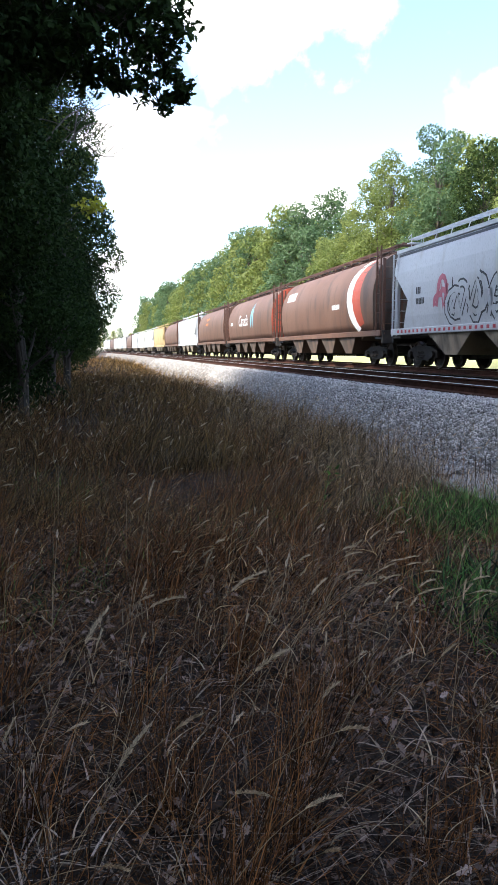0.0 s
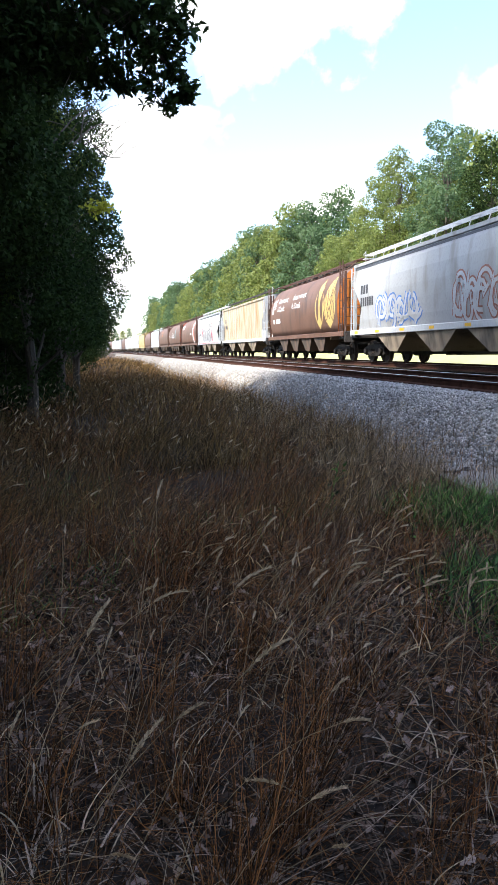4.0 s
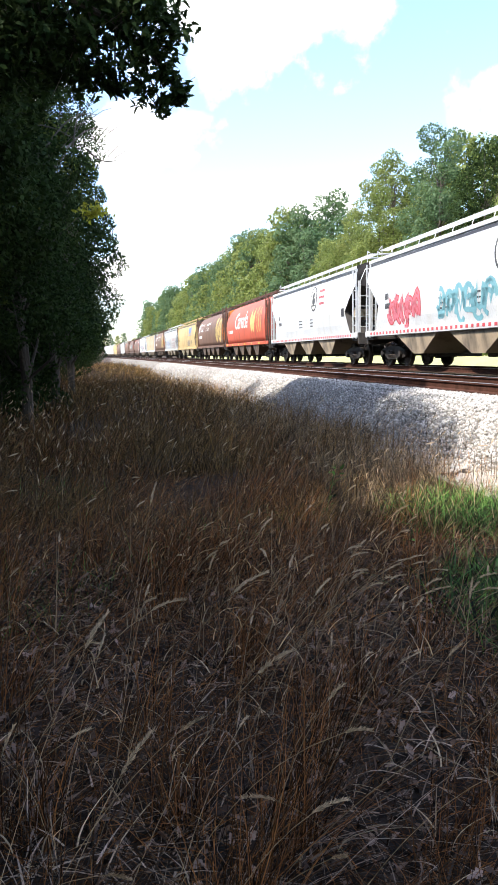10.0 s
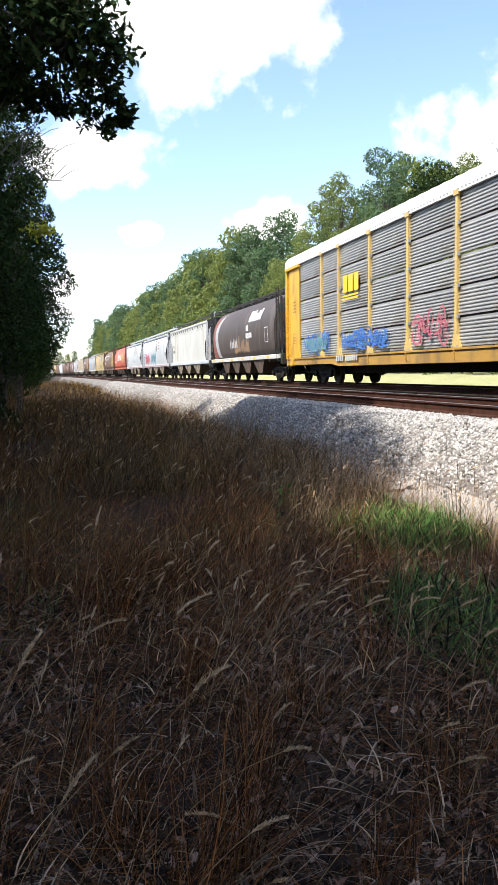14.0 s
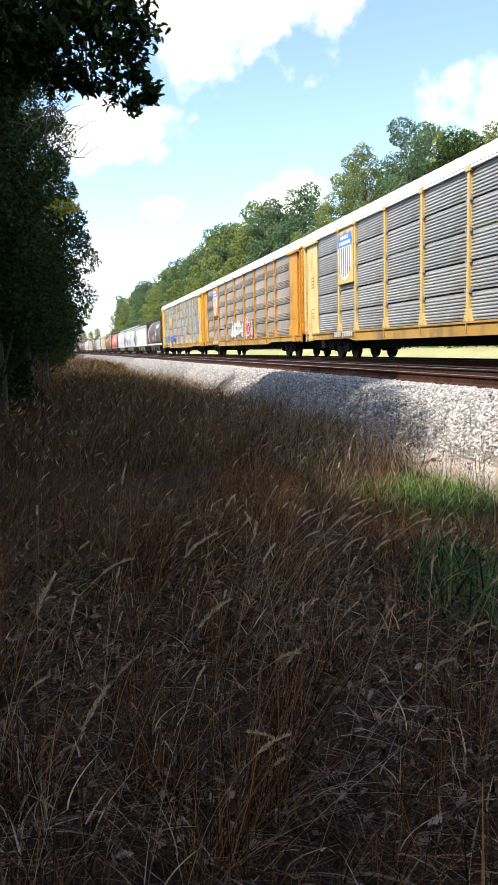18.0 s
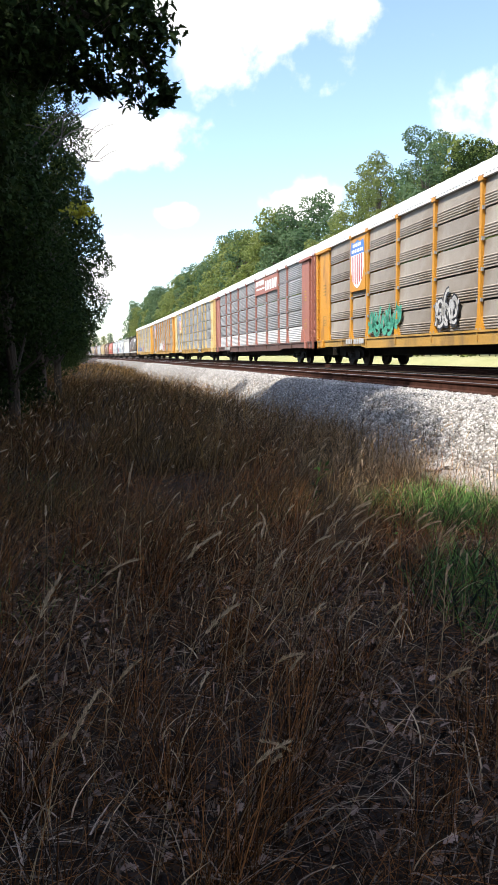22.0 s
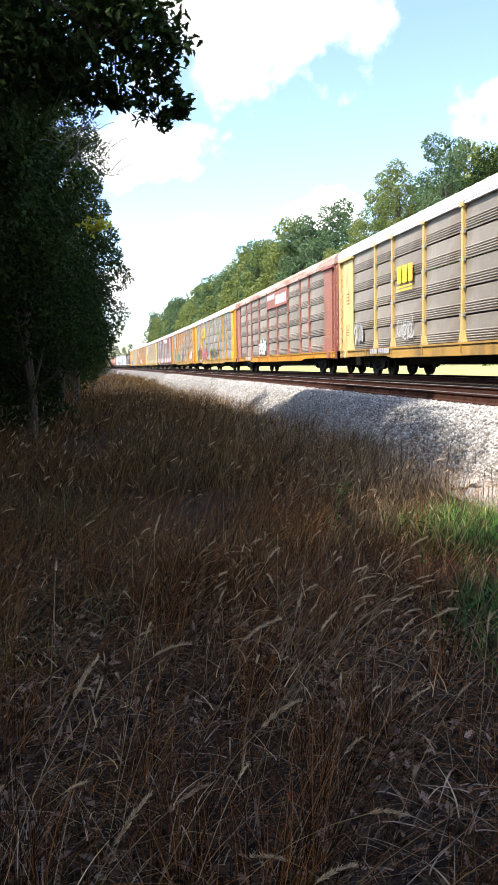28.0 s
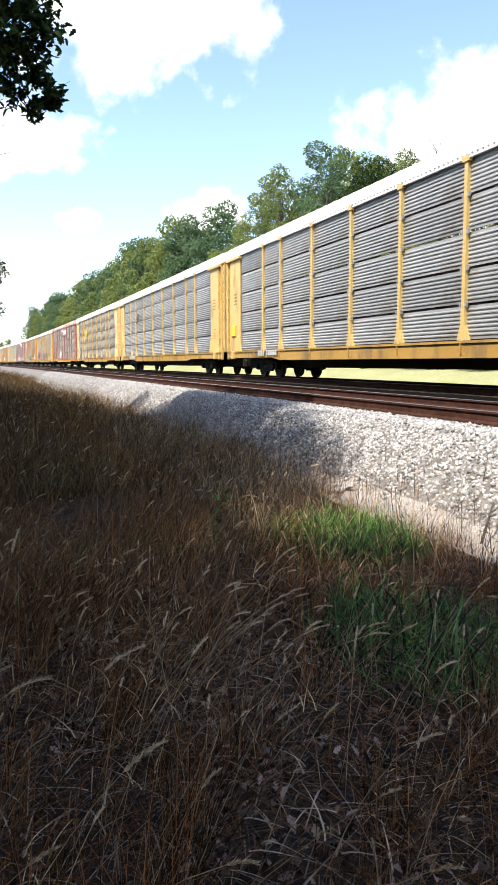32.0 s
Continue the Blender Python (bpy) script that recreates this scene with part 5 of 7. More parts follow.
part("grime_patch", outline_mesh(pale, sx, 1.2, 1.45, lift=0.011), P["ghost"], car, "worn sprayed flecks")
part("lettering", outline_mesh(bars([(0, 0, 0.6, 0.03), (0, 0.72, 0.6, 0.03), (0, 0, 0.03, 0.75), (0.57, 0, 0.03, 0.75)]), sx, -5.4, 2.0), P["ink_white"], car, "thin white boxed outline")
couple(car, 16.99)
FIRST_RACK = len(LINE_UP)

# car carriers


def shield(car, y, back="auto_cream"):
    plate(car, "sign_plate", y, 2.95, 1.75, 2.05, back, "plain sign plate behind the shield")
    body = [(0.15, 1.35), (0.15, 0.75), (0.3, 0.35), (0.6, 0.1), (0.875, 0.0), (1.15, 0.1), (1.45, 0.35), (1.6, 0.75), (1.6, 1.35)]
    part("shield", outline_mesh([body], sign_side, y, 3.05), P["ink_white"], car, "white shield badge")
    stripes = [[(u, 0.12 + 0.35 * abs(u - 0.83)), (u + 0.11, 0.12 + 0.35 * abs(u + 0.05 - 0.83)), (u + 0.11, 1.3), (u, 1.3)] for u in (0.24, 0.46, 0.68, 0.90, 1.12, 1.34)]
    part("shield", outline_mesh(stripes, sign_side, y, 3.05, lift=0.011), P["ink_red"], car, "red stripes of the shield")
    part("shield", outline_mesh([[(0.1, 1.32), (1.65, 1.32), (1.68, 1.55), (1.55, 1.85), (1.2, 1.78), (0.875, 1.88), (0.55, 1.78), (0.2, 1.85), (0.07, 1.55)]], sign_side, y, 3.05, lift=0.011), P["ink_blue"], car, "blue head of the shield")
    part("lettering", outline_mesh(char_bars(0.38, 1.62, 5, 0.14, 0.13) + char_bars(0.25, 1.40, 7, 0.14, 0.13), sign_side, y, 3.05, lift=0.015), P["ink_white"], car)


def rack_marks(car, y=9.6, mat="ghost"):
    part("lettering", outline_mesh(char_bars(0, 0, 4, 0.15, 0.2) + char_bars(0.95, 0, 6, 0.15, 0.2), lambda z: 1.585, y, 0.88), P[mat], car)


def letter_block(car, y, z, mat):
    """Three heavy slanted initials as plain blocks over a double rule."""
    part("lettering", outline_mesh(bars([(0.05 + 0.52 * k, 0, 0.42, 0.62) for k in range(3)] + [(0, -0.16, 1.5, 0.07), (0, -0.28, 1.5, 0.07)]), flat_side, y, z, lift=0.02), P[mat], car)


car = car_carrier("car carrier with yellow posts and silver panels, blue graffiti", "auto_cream", "galv", end="auto_yellow")
letter_block(car, 6.75, 3.35, "tape_yellow")
spray(car, rng, flat_side, 11.2, 1.25, 6, 0.5, 0.8, None, "ink_blue", 0.02)
spray(car, rng, flat_side, 11.0, 1.3, 5, 0.5, 0.6, None, "ink_teal", 0.03)
spray(car, rng, flat_side, 6.8, 1.25, 7, 0.55, 0.65, None, "ink_blue", 0.02)
spray(car, rng, flat_side, 6.4, 1.3, 6, 0.6, 0.6, None, "ink_blue", 0.03)
spray(car, rng, flat_side, 1.1, 1.25, 4, 0.55, 0.9, None, "ink_pink", 0.02)
spray(car, rng, flat_side, -12.6, 2.2, 2, 0.4, 0.75, None, "ghost", 0.02)
rack_marks(car, 7.4)
couple(car, 28.71)
car = car_carrier("grimy car carrier with orange-yellow posts and a shield sign", "auto_orange", "galv_old")
shield(car, 9.15, "auto_orange")
part("lettering", words("We will", 0.82, flat_side, 11.95, 4.22, squash=0.9, lift=0.02), P["ink_black"], car, "faded black slogan")
part("lettering", words("deliver", 0.82, flat_side, 11.95, 3.36, squash=0.9, lift=0.02), P["ink_black"], car, "faded black slogan")
spray(car, rng, flat_side, 2.4, 1.25, 6, 0.6, 1.0, "ink_white", "ink_white", 0.02)
spray(car, rng, flat_side, -2.0, 1.25, 3, 0.55, 1.0, "ink_red", "ink_white", 0.02)
rack_marks(car)
couple(car, 28.52)
car = car_carrier("car carrier with cream-yellow posts and a shield sign", "auto_cream", "galv", end="auto_pale")
shield(car, 9.15, "auto_cream")
rack_marks(car)
part("reporting_patch", outline_mesh(bars([(0, 0, 1.6, 0.3)]), lambda z: 1.585, -5.0, 0.83), P["ghost"], car, "grimy white patch on the sill")
part("lettering", outline_mesh(bars([(0.12 + 0.5 * k, 0.05, 0.34, 0.2) for k in range(3)]), lambda z: 1.592, -5.0, 0.83), P["ink_black"], car)
couple(car, 28.63)
car = car_carrier("car carrier with red-brown posts and pale lower panels", "auto_red", "galv", low_panel="galv_pale")
plate(car, "sign_plate", -1.48, 4.14, 5.74, 0.90, "auto_red", "red-brown sign plate")
part("lettering", outline_mesh([[(0.28 * k, 0.55), (0.2 + 0.28 * k, 0.55), (0.28 + 0.28 * k, 0.85), (0.08 + 0.28 * k, 0.85)] for k in range(8)] +
     [[(2.5 + 0.42 * k, 0.15), (2.8 + 0.42 * k, 0.15), (2.92 + 0.42 * k, 0.7), (2.62 + 0.42 * k, 0.7)] for k in range(7)] + bars([(0.2, 0.3, 2.2, 0.1)]), sign_side, -1.7, 4.13), P["ink_white"], car, "slanted white sign lettering bars")
rack_marks(car, 9.6)
couple(car, 28.60)
car = car_carrier("grimy car carrier with orange posts, shield sign and green graffiti", "auto_orange", "galv_old")
shield(car, 9.15, "auto_orange")
spray(car, rng, flat_side, 7.0, 1.2, 5, 0.62, 0.95, "ink_green", "ink_green", 0.02)
spray(car, rng, flat_side, 1.2, 1.2, 3, 0.5, 1.0, "ghost", "ink_black", 0.02)
spray(car, rng, flat_side, -9.4, 1.3, 4, 0.5, 0.9, None, "ink_white", 0.02)
rack_marks(car)
couple(car, 28.59)
car = car_carrier("car carrier with yellow posts, silver panels and pink graffiti", "auto_yellow", "galv")
plate(car, "sign_plate", 7.17, 3.42, 2.72, 1.0, "auto_yellow", "yellow sign plate")
part("lettering", outline_mesh(ribbon([(1.0 - 0.3 * math.cos(a) - 0.45, 0.55 + 0.3 * math.sin(a)) for a in [0.7 + 0.45 * k - 1.6 for k in range(9)]], 0.17) +
     ribbon([(1.05, 0.22), (1.05, 0.86), (1.65, 0.24), (1.68, 0.86)], 0.17), sign_side, 6.75, 3.38), P["ink_black"], car, "bold black looped initials as plain shapes")
spray(car, rng, flat_side, 7.1, 1.2, 4, 0.85, 1.1, "ink_pink", "ink_pink", 0.02)
spray(car, rng, flat_side, 11.6, 1.2, 7, 0.55, 1.3, None, "ink_black", 0.02)
spray(car, rng, flat_side, 0.9, 1.2, 10, 0.6, 0.9, None, "ink_black", 0.02)
rack_marks(car)
couple(car, 28.68)
car = car_carrier("rusty-roofed car carrier with red-brown posts and grimy panels", "auto_red", "galv_old", roof="roof_rust", sill="auto_orange")
plate(car, "sign_plate", 1.42, 4.10, 5.74, 0.94, "auto_red", "red-brown sign plate")
part("lettering", outline_mesh([[(0.28 * k, 0.55), (0.2 + 0.28 * k, 0.55), (0.28 + 0.28 * k, 0.85), (0.08 + 0.28 * k, 0.85)] for k in range(8)] +
     [[(2.5 + 0.42 * k, 0.15), (2.8 + 0.42 * k, 0.15), (2.92 + 0.42 * k, 0.7), (2.62 + 0.42 * k, 0.7)] for k in range(7)], sign_side, 1.2, 4.10), P["ink_white"], car)
spray(car, rng, flat_side, 4.2, 1.2, 4, 0.6, 1.0, "ink_white", "ink_white", 0.02)
rack_marks(car)
couple(car, 28.61)
car = car_carrier("grimy car carrier with cream-yellow posts and yellow initials", "auto_cream", "galv_old", end="auto_pale")
letter_block(car, 6.75, 3.35, "tape_yellow")
spray(car, rng, flat_side, 6.7, 1.3, 3, 0.5, 0.9, None, "ghost", 0.02)
spray(car, rng, flat_side, 11.6, 1.3, 2, 0.5, 0.8, "ghost", "ghost", 0.02)
spray(car, rng, flat_side, -2.0, 1.55, 2, 0.28, 0.6, None, "ghost", 0.02)
rack_marks(car, 9.6)
couple(car, 28.56)
car = car_carrier("car carrier with cream-yellow posts and weathered silver panels", "auto_cream", "galv")
spray(car, rng, flat_side, 6.9, 3.4, 2, 0.5, 0.6, None, "sill_dark", 0.02)
rack_marks(car)
couple(car, 28.72)
car = car_carrier("car carrier with pale yellow posts and clean silver panels", "auto_cream", "galv")
rack_marks(car)
plate(car, "defect_card", 13.2, 1.75, 0.55, 0.45, "tape_yellow", "bright yellow sticker")
couple(car, 28.60)

ahead = -sum(l for _, l in LINE_UP[:FIRST_RACK])
for car, length in LINE_UP:
    TRAIN.append((car, ahead + length / 2))
    ahead += length


# ---- trees ----
def leaf_cloud(rng, lobes, count, size, mat, flat=0.35):
    """Loose leaves scattered through and over swollen lobes (x, y, z, radius, height): small folded blades, more of them at the surface."""
    v, f = np.empty((count * 4, 3), np.float32), np.empty((count, 4), np.int32)
    weight = np.array([l[3] ** 2 for l in lobes])
    pick = rng.choice(len(lobes), count, p=weight / weight.sum())
    L = np.array(lobes)[pick]
    d = rng.normal(size=(count, 3))
    d /= np.linalg.norm(d, axis=1)[:, None]
    rad = rng.uniform(0.55, 1.0, count) ** 0.5
    rad *= 1 + 0.16 * np.sin(3.1 * d[:, 0] * 2 + pick) * np.cos(4.3 * d[:, 2] + pick * 1.7)
    c = L[:, :3] + d * (L[:, 3:4] * rad[:, None]) * np.stack([np.ones(count), np.ones(count), L[:, 4] / L[:, 3]], 1)
    n = d * 0.6 + rng.normal(size=(count, 3)) * 0.7 + np.array([0, 0, 0.5])
    n /= np.linalg.norm(n, axis=1)[:, None]
    a = np.cross(n, rng.normal(size=(count, 3)))
    a /= np.linalg.norm(a, axis=1)[:, None] + 1e-9
    b = np.cross(n, a)
    s = (size * rng.uniform(0.6, 1.35, count))[:, None]
    v[0::4] = c - a * s
    v[1::4] = c - b * s * 0.55 + n * s * 0.12
    v[2::4] = c + a * s
    v[3::4] = c + b * s * 0.55 + n * s * 0.12
    f[:] = np.arange(count * 4).reshape(count, 4)
    return from_arrays("crown", v, f, mat)


def trunk_mesh(rng, height, girth, lobes):
    """A tapered, slightly crooked trunk with limbs that reach into the lobes."""
    bm = bmesh.new()
    pts = [Vector((0.25 * girth * rng.normal() * min(i, 2), 0.25 * girth * rng.normal() * min(i, 2), -0.3 + (height * 0.8 + 0.3) * i / 6)) for i in range(7)]
    for i in range(6):
        rod(bm, pts[i], pts[i + 1] + (pts[i + 1] - pts[i]) * 0.03, girth * (1 - i / 7.5), girth * (1 - (i + 1) / 7.5), 8)
    for l in lobes:
        t = min(5, max(1, int(6 * (l[2] - l[4] * 0.6) / (height * 0.8))))
        tip = Vector((l[0], l[1], l[2]))
        mid = (pts[t] + tip) / 2 + Vector((0, 0, -0.15 * l[3]))
        rod(bm, pts[t], mid, girth * 0.32, girth * 0.2, 6)
        rod(bm, mid, tip, girth * 0.2, girth * 0.05, 5)
    return bm


def tree_master(name, seed, height, spread, leaves, size, mat, girth=0.18, low=0.25, lobes_n=16, glint=None):
    rng = np.random.default_rng(seed)
    lobes = []
    for i in range(lobes_n):
        t = (i + 0.5) / lobes_n
        z = height * (low + (0.93 - low) * t)
        r = spread * (1.05 - 0.75 * max(0, (t - 0.35) / 0.65) ** 1.5) * (0.75 + 0.25 * min(1, t / 0.2))
        ang = i * 2.4 + rng.uniform(-0.5, 0.5)
        off = r * rng.uniform(0.35, 0.75)
        lr = spread * rng.uniform(0.26, 0.50) * (1 - 0.35 * t)
        lobes.append((off * math.cos(ang), off * math.sin(ang), z, lr, lr * rng.uniform(0.65, 0.95)))
    t = thing(name, "", "tree")
    part("trunk", trunk_mesh(rng, height, girth, lobes), M["bark"], t)
    part("crown", leaf_cloud(rng, lobes, leaves, size, M[mat]), None, t)
    # some lobes repeat in the paler leaf, as sunlit patches by colour
    if glint:
        part("crown", leaf_cloud(rng, lobes[4::6], leaves // 9, size, M[glint]), None, t, "yellow-green sprays with sunlight put into their paler colour")
    return t


def place_tree(master, x, y, turn, size, label, group, tall=1.0):
    m = pose(x, y, ground_z(x, y) - 0.05, 0, 0, turn) @ Matrix.Diagonal((size, size, size * tall, 1))
    t = copy_thing(master, m)
    return tagged(t, label, "tree", group)


FAR_KINDS = [tree_master("broadleaf_tree", 11, 17.5, 4.4, 24000, 0.098, "leaf_sun", lobes_n=30), tree_master("broadleaf_tree", 12, 19, 3.9, 24000, 0.098, "leaf_blue", lobes_n=26),
             tree_master("broadleaf_tree", 13, 16.5, 4.2, 24000, 0.098, "leaf_gold", lobes_n=24), tree_master("broadleaf_tree", 14, 19.5, 3.7, 24000, 0.098, "leaf_sun", low=0.3, lobes_n=28),
             tree_master("broadleaf_tree", 15, 17.5, 4.6, 24000, 0.098, "leaf_dark", lobes_n=24)]
DIM_KINDS = [tree_master("broadleaf_tree", 16, 18, 4.4, 9000, 0.17, "leaf_sun", lobes_n=26), tree_master("broadleaf_tree", 17, 19, 4.2, 9000, 0.17, "leaf_blue", lobes_n=26),
             tree_master("broadleaf_tree", 18, 17, 4.4, 9000, 0.17, "leaf_gold", lobes_n=26)]
FAR_LABELS = ["mid-green broadleaf tree at the wood's edge", "grey-green tall broadleaf tree in the wood", "yellowing broadleaf tree at the wood's edge",
              "tall bright green tree in the wood", "dark green broadleaf tree in the wood"]
trng = random.Random(21)
y = 23.0
while y < 310:
    for row in range(2):
        near = y < 85 and row == 0
        k = trng.choice([0, 2, 1, 2, 3, 4, 0, 3]) if near else trng.choice([0, 0, 1, 1])
        x = 26.0 + row * 5.0 + trng.uniform(-1.2, 1.2)
        tree = place_tree((FAR_KINDS if near else DIM_KINDS)[k], x - BEND * y * y / 2, y + trng.uniform(-1.2, 1.2) + row * 2.3, trng.uniform(0, 360),
                          trng.uniform(0.86, 1.10) * (1.0 if row == 0 else 0.80 if 44 < y < 53 else 1.04) * (0.79 + 0.20 * smooth(43, 48, y) - 0.15 * smooth(37, 40, y) * smooth(51, 47, y) - 0.16 * smooth(62, 72, y) + 0.28 * smooth(82, 108, y)), FAR_LABELS[k], "trees behind the tracks")
    y += trng.uniform(4.0, 5.4) if y < 110 else trng.uniform(5.2, 6.8)
# the low wood that closes the line's far end
wrng = random.Random(5)
for i in range(12):
    place_tree(DIM_KINDS[i % 2], -14 + 3.6 * i - BEND * 90000 / 2 + wrng.uniform(-1, 1), 400 + wrng.uniform(-8, 8), wrng.uniform(0, 360), wrng.uniform(0.52, 0.68), FAR_LABELS[i % 2], "trees behind the tracks")
# scrub at the wood's foot
SCRUB = tree_master("shrub", 41, 4.2, 2.6, 2200, 0.15, "leaf_sun", girth=0.06, low=0.12, lobes_n=12)
y = 14.0
while y < 170:
    x = 22.4 + trng.uniform(-0.8, 0.8) - BEND * y * y / 2
    t = place_tree(SCRUB, x, y, trng.uniform(0, 360), trng.uniform(0.7, 1.25), "low green shrub at the foot of the wood", "shrubs behind the tracks")
    t["category"] = "shrub"
    y += trng.uniform(3.6, 5.6)

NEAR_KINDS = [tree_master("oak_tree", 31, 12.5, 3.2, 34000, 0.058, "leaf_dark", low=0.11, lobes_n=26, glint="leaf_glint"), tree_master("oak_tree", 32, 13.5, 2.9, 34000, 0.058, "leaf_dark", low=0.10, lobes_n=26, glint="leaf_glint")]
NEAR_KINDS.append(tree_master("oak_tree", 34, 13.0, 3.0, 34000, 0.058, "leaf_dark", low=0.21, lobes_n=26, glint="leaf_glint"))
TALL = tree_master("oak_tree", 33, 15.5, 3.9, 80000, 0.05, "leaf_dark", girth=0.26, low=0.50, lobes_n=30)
NEAR_LABELS = ["dark shaded oak tree at the verge", "dense shaded oak at the verge's edge", "shaded oak with a bare lower trunk"]
for x, y, k, s in [(-5.2, 10.6, 2, 1.3), (-4.6, 14.2, 2, 1.25), (-4.9, 18, 2, 0.9), (-5.0, 22, 1, 0.75), (-1.6, 15.0, 2, 0.65), (-1.3, 18.5, 2, 0.64), (-1.1, 22, 2, 0.65), (-1.7, 26, 0, 0.60), (-1.9, 31, 1, 0.58), (-2.0, 36, 0, 0.58), (-2.0, 41, 1, 0.6), (-2.0, 46, 0, 0.6), (-2.1, 52, 1, 0.62),
                   (-2.1, 59, 0, 0.60), (-2.6, 67, 1, 0.66), (-3.4, 77, 0, 0.8), (-3.6, 88, 1, 0.8), (-4.2, 101, 0, 0.9), (-4.8, 116, 1, 0.95), (-6.4, 134, 0, 0.95), (-8.0, 150, 1, 0.95),
                   (-8.0, 3.2, 1, 0.9), (-7.9, 8.8, 2, 1.1), (-8.2, 14, 1, 1.1), (-7.5, 19, 0, 0.95), (-6.5, 25, 1, 0.7), (-6, 32, 0, 0.7), (-6, 40, 1, 0.7), (-6, 48, 0, 0.7), (-6, 58, 1, 0.7), (-6, 70, 0, 0.7),
                   # this row: unseen trees added behind and beside the camera to shade the verge
                   (-6.5, -0.5, 1, 1.15), (-6.0, -5, 0, 1.15), (-4.0, -10, 0, 1.15), (0.0, -12, 1, 1.1), (-9, -9, 0, 1.2), (-11.5, -3, 1, 1.3), (-12, 2, 1, 1.3), (-12, 8, 0, 1.3), (-12, 14, 1, 1.25), (-12, 20, 1, 1.1)]:
    place_tree(NEAR_KINDS[k], x, y, trng.uniform(0, 360), s, NEAR_LABELS[k], "trees beside the camera's verge")
# tall oaks added mostly out of view, so their crowns shade the ballast
for x, y, s in [(-5.9, 7.2, 0.97), (-5.8, 10.2, 1.03), (-5.7, 13.2, 1.03)]:
    place_tree(TALL, x, y, trng.uniform(0, 360), s, "tall broad-crowned oak added to shade the ballast", "trees beside the camera's verge")
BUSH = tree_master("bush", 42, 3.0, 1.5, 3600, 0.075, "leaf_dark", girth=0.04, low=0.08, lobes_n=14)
for x, y, s in [(-5.6, 12.4, 0.9), (-5.2, 15, 1.0), (-4.8, 17.5, 0.9), (-3.9, 21, 0.9), (-2.9, 17.8, 0.75), (-2.3, 20.3, 0.75), (-3.5, 19.3, 0.9), (-3.2, 25, 0.8), (-3.0, 30.5, 0.8), (-2.8, 37, 0.8), (-3.0, 45, 0.8), (-5.6, 7.0, 1.4), (-2.1, 15.3, 0.62), (-1.75, 18.2, 0.55)]:
    t = place_tree(BUSH, x, y, trng.uniform(0, 360), s, "dark leafy bush under the trees", "bushes under the verge trees")
    t["category"] = "bush"
for t in FAR_KINDS + DIM_KINDS + NEAR_KINDS + [SCRUB, BUSH, TALL]:
    for o in (*t.children_recursive, t):
        bpy.data.objects.remove(o)


# the oak that leans over the camera: its canopy overhead shades the verge, and one low bough hangs into view
def lobed_leaves(rng, centres, normals, size, mat):
    """Oak leaves with rounded lobes: each a fan of ten rim points round its middle."""
    n = len(centres)
    rim = [(-1.0, 0.0), (-0.62, 0.26), (-0.40, 0.20), (-0.12, 0.46), (0.10, 0.24), (0.42, 0.50), (0.66, 0.26), (1.0, 0.0)]
    rim = rim + [(u, -v) for u, v in rim[1:-1][::-1]]
    k = len(rim)
    a = np.cross(normals, rng.normal(size=(n, 3)))
    a /= np.linalg.norm(a, axis=1)[:, None] + 1e-9
    b = np.cross(normals, a)
    s = (size * rng.uniform(0.7, 1.25, n))[:, None]
    v = np.empty((n, k + 1, 3), np.float32)
    v[:, 0] = centres
    for i, (u, w) in enumerate(rim):
        v[:, i + 1] = centres + a * s * u + b * s * w + normals * s * (0.25 * abs(w) - 0.12 * u * u)
    f = np.array([[0, 1 + i, 1 + (i + 1) % k] for i in range(k)])
    f = (np.arange(n)[:, None, None] * (k + 1) + f[None]).reshape(-1, 3)
    return from_arrays("leaves", v.reshape(-1, 3), f, mat)


orng = np.random.default_rng(77)
oak = thing("oak_tree", "big dark oak whose boughs hang over the verge", "tree", "trees beside the camera's verge", at=pose(-3.4, -2.2, ground_z(-3.4, -2.2)))
LOBES = [(-2.0, -2.0, 7.0, 2.4, 1.8), (-3.6, -0.2, 6.6, 2.0, 1.8), (-4.5, -2.0, 6.4, 2.0, 1.8),
         (-1.5, -5.0, 7.0, 2.4, 1.8), 
         (-5.5, 1.5, 4.6, 1.8, 1.8), (-6.0, -0.5, 4.5, 2.0, 2.0), (-5.5, -4.0, 4.6, 2.0, 2.0), (-2.5, -6.5, 4.6, 2.2, 2.2), (-3.5, 2.8, 4.3, 1.3, 1.9), (-3.9, 4.6, 4.4, 1.4, 1.9), (-4.5, 1.0, 4.8, 1.5, 2.2), (-3.9, 6.4, 4.5, 1.4, 2.0), (-4.0, 0.4, 3.4, 1.3, 1.6), (-3.4, -1.8, 3.6, 1.2, 1.2), (-5.4, 3.2, 7.4, 1.7, 1.3)]
OAK_BASE = Vector((-3.4, -2.2, ground_z(-3.4, -2.2)))
local = [(x - OAK_BASE.x, y - OAK_BASE.y, z - OAK_BASE.z, r, h) for x, y, z, r, h in LOBES]
part("trunk", trunk_mesh(orng, 9.5, 0.30, local), M["bark"], oak)
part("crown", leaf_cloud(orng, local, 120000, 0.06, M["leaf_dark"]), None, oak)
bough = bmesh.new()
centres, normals = [], []
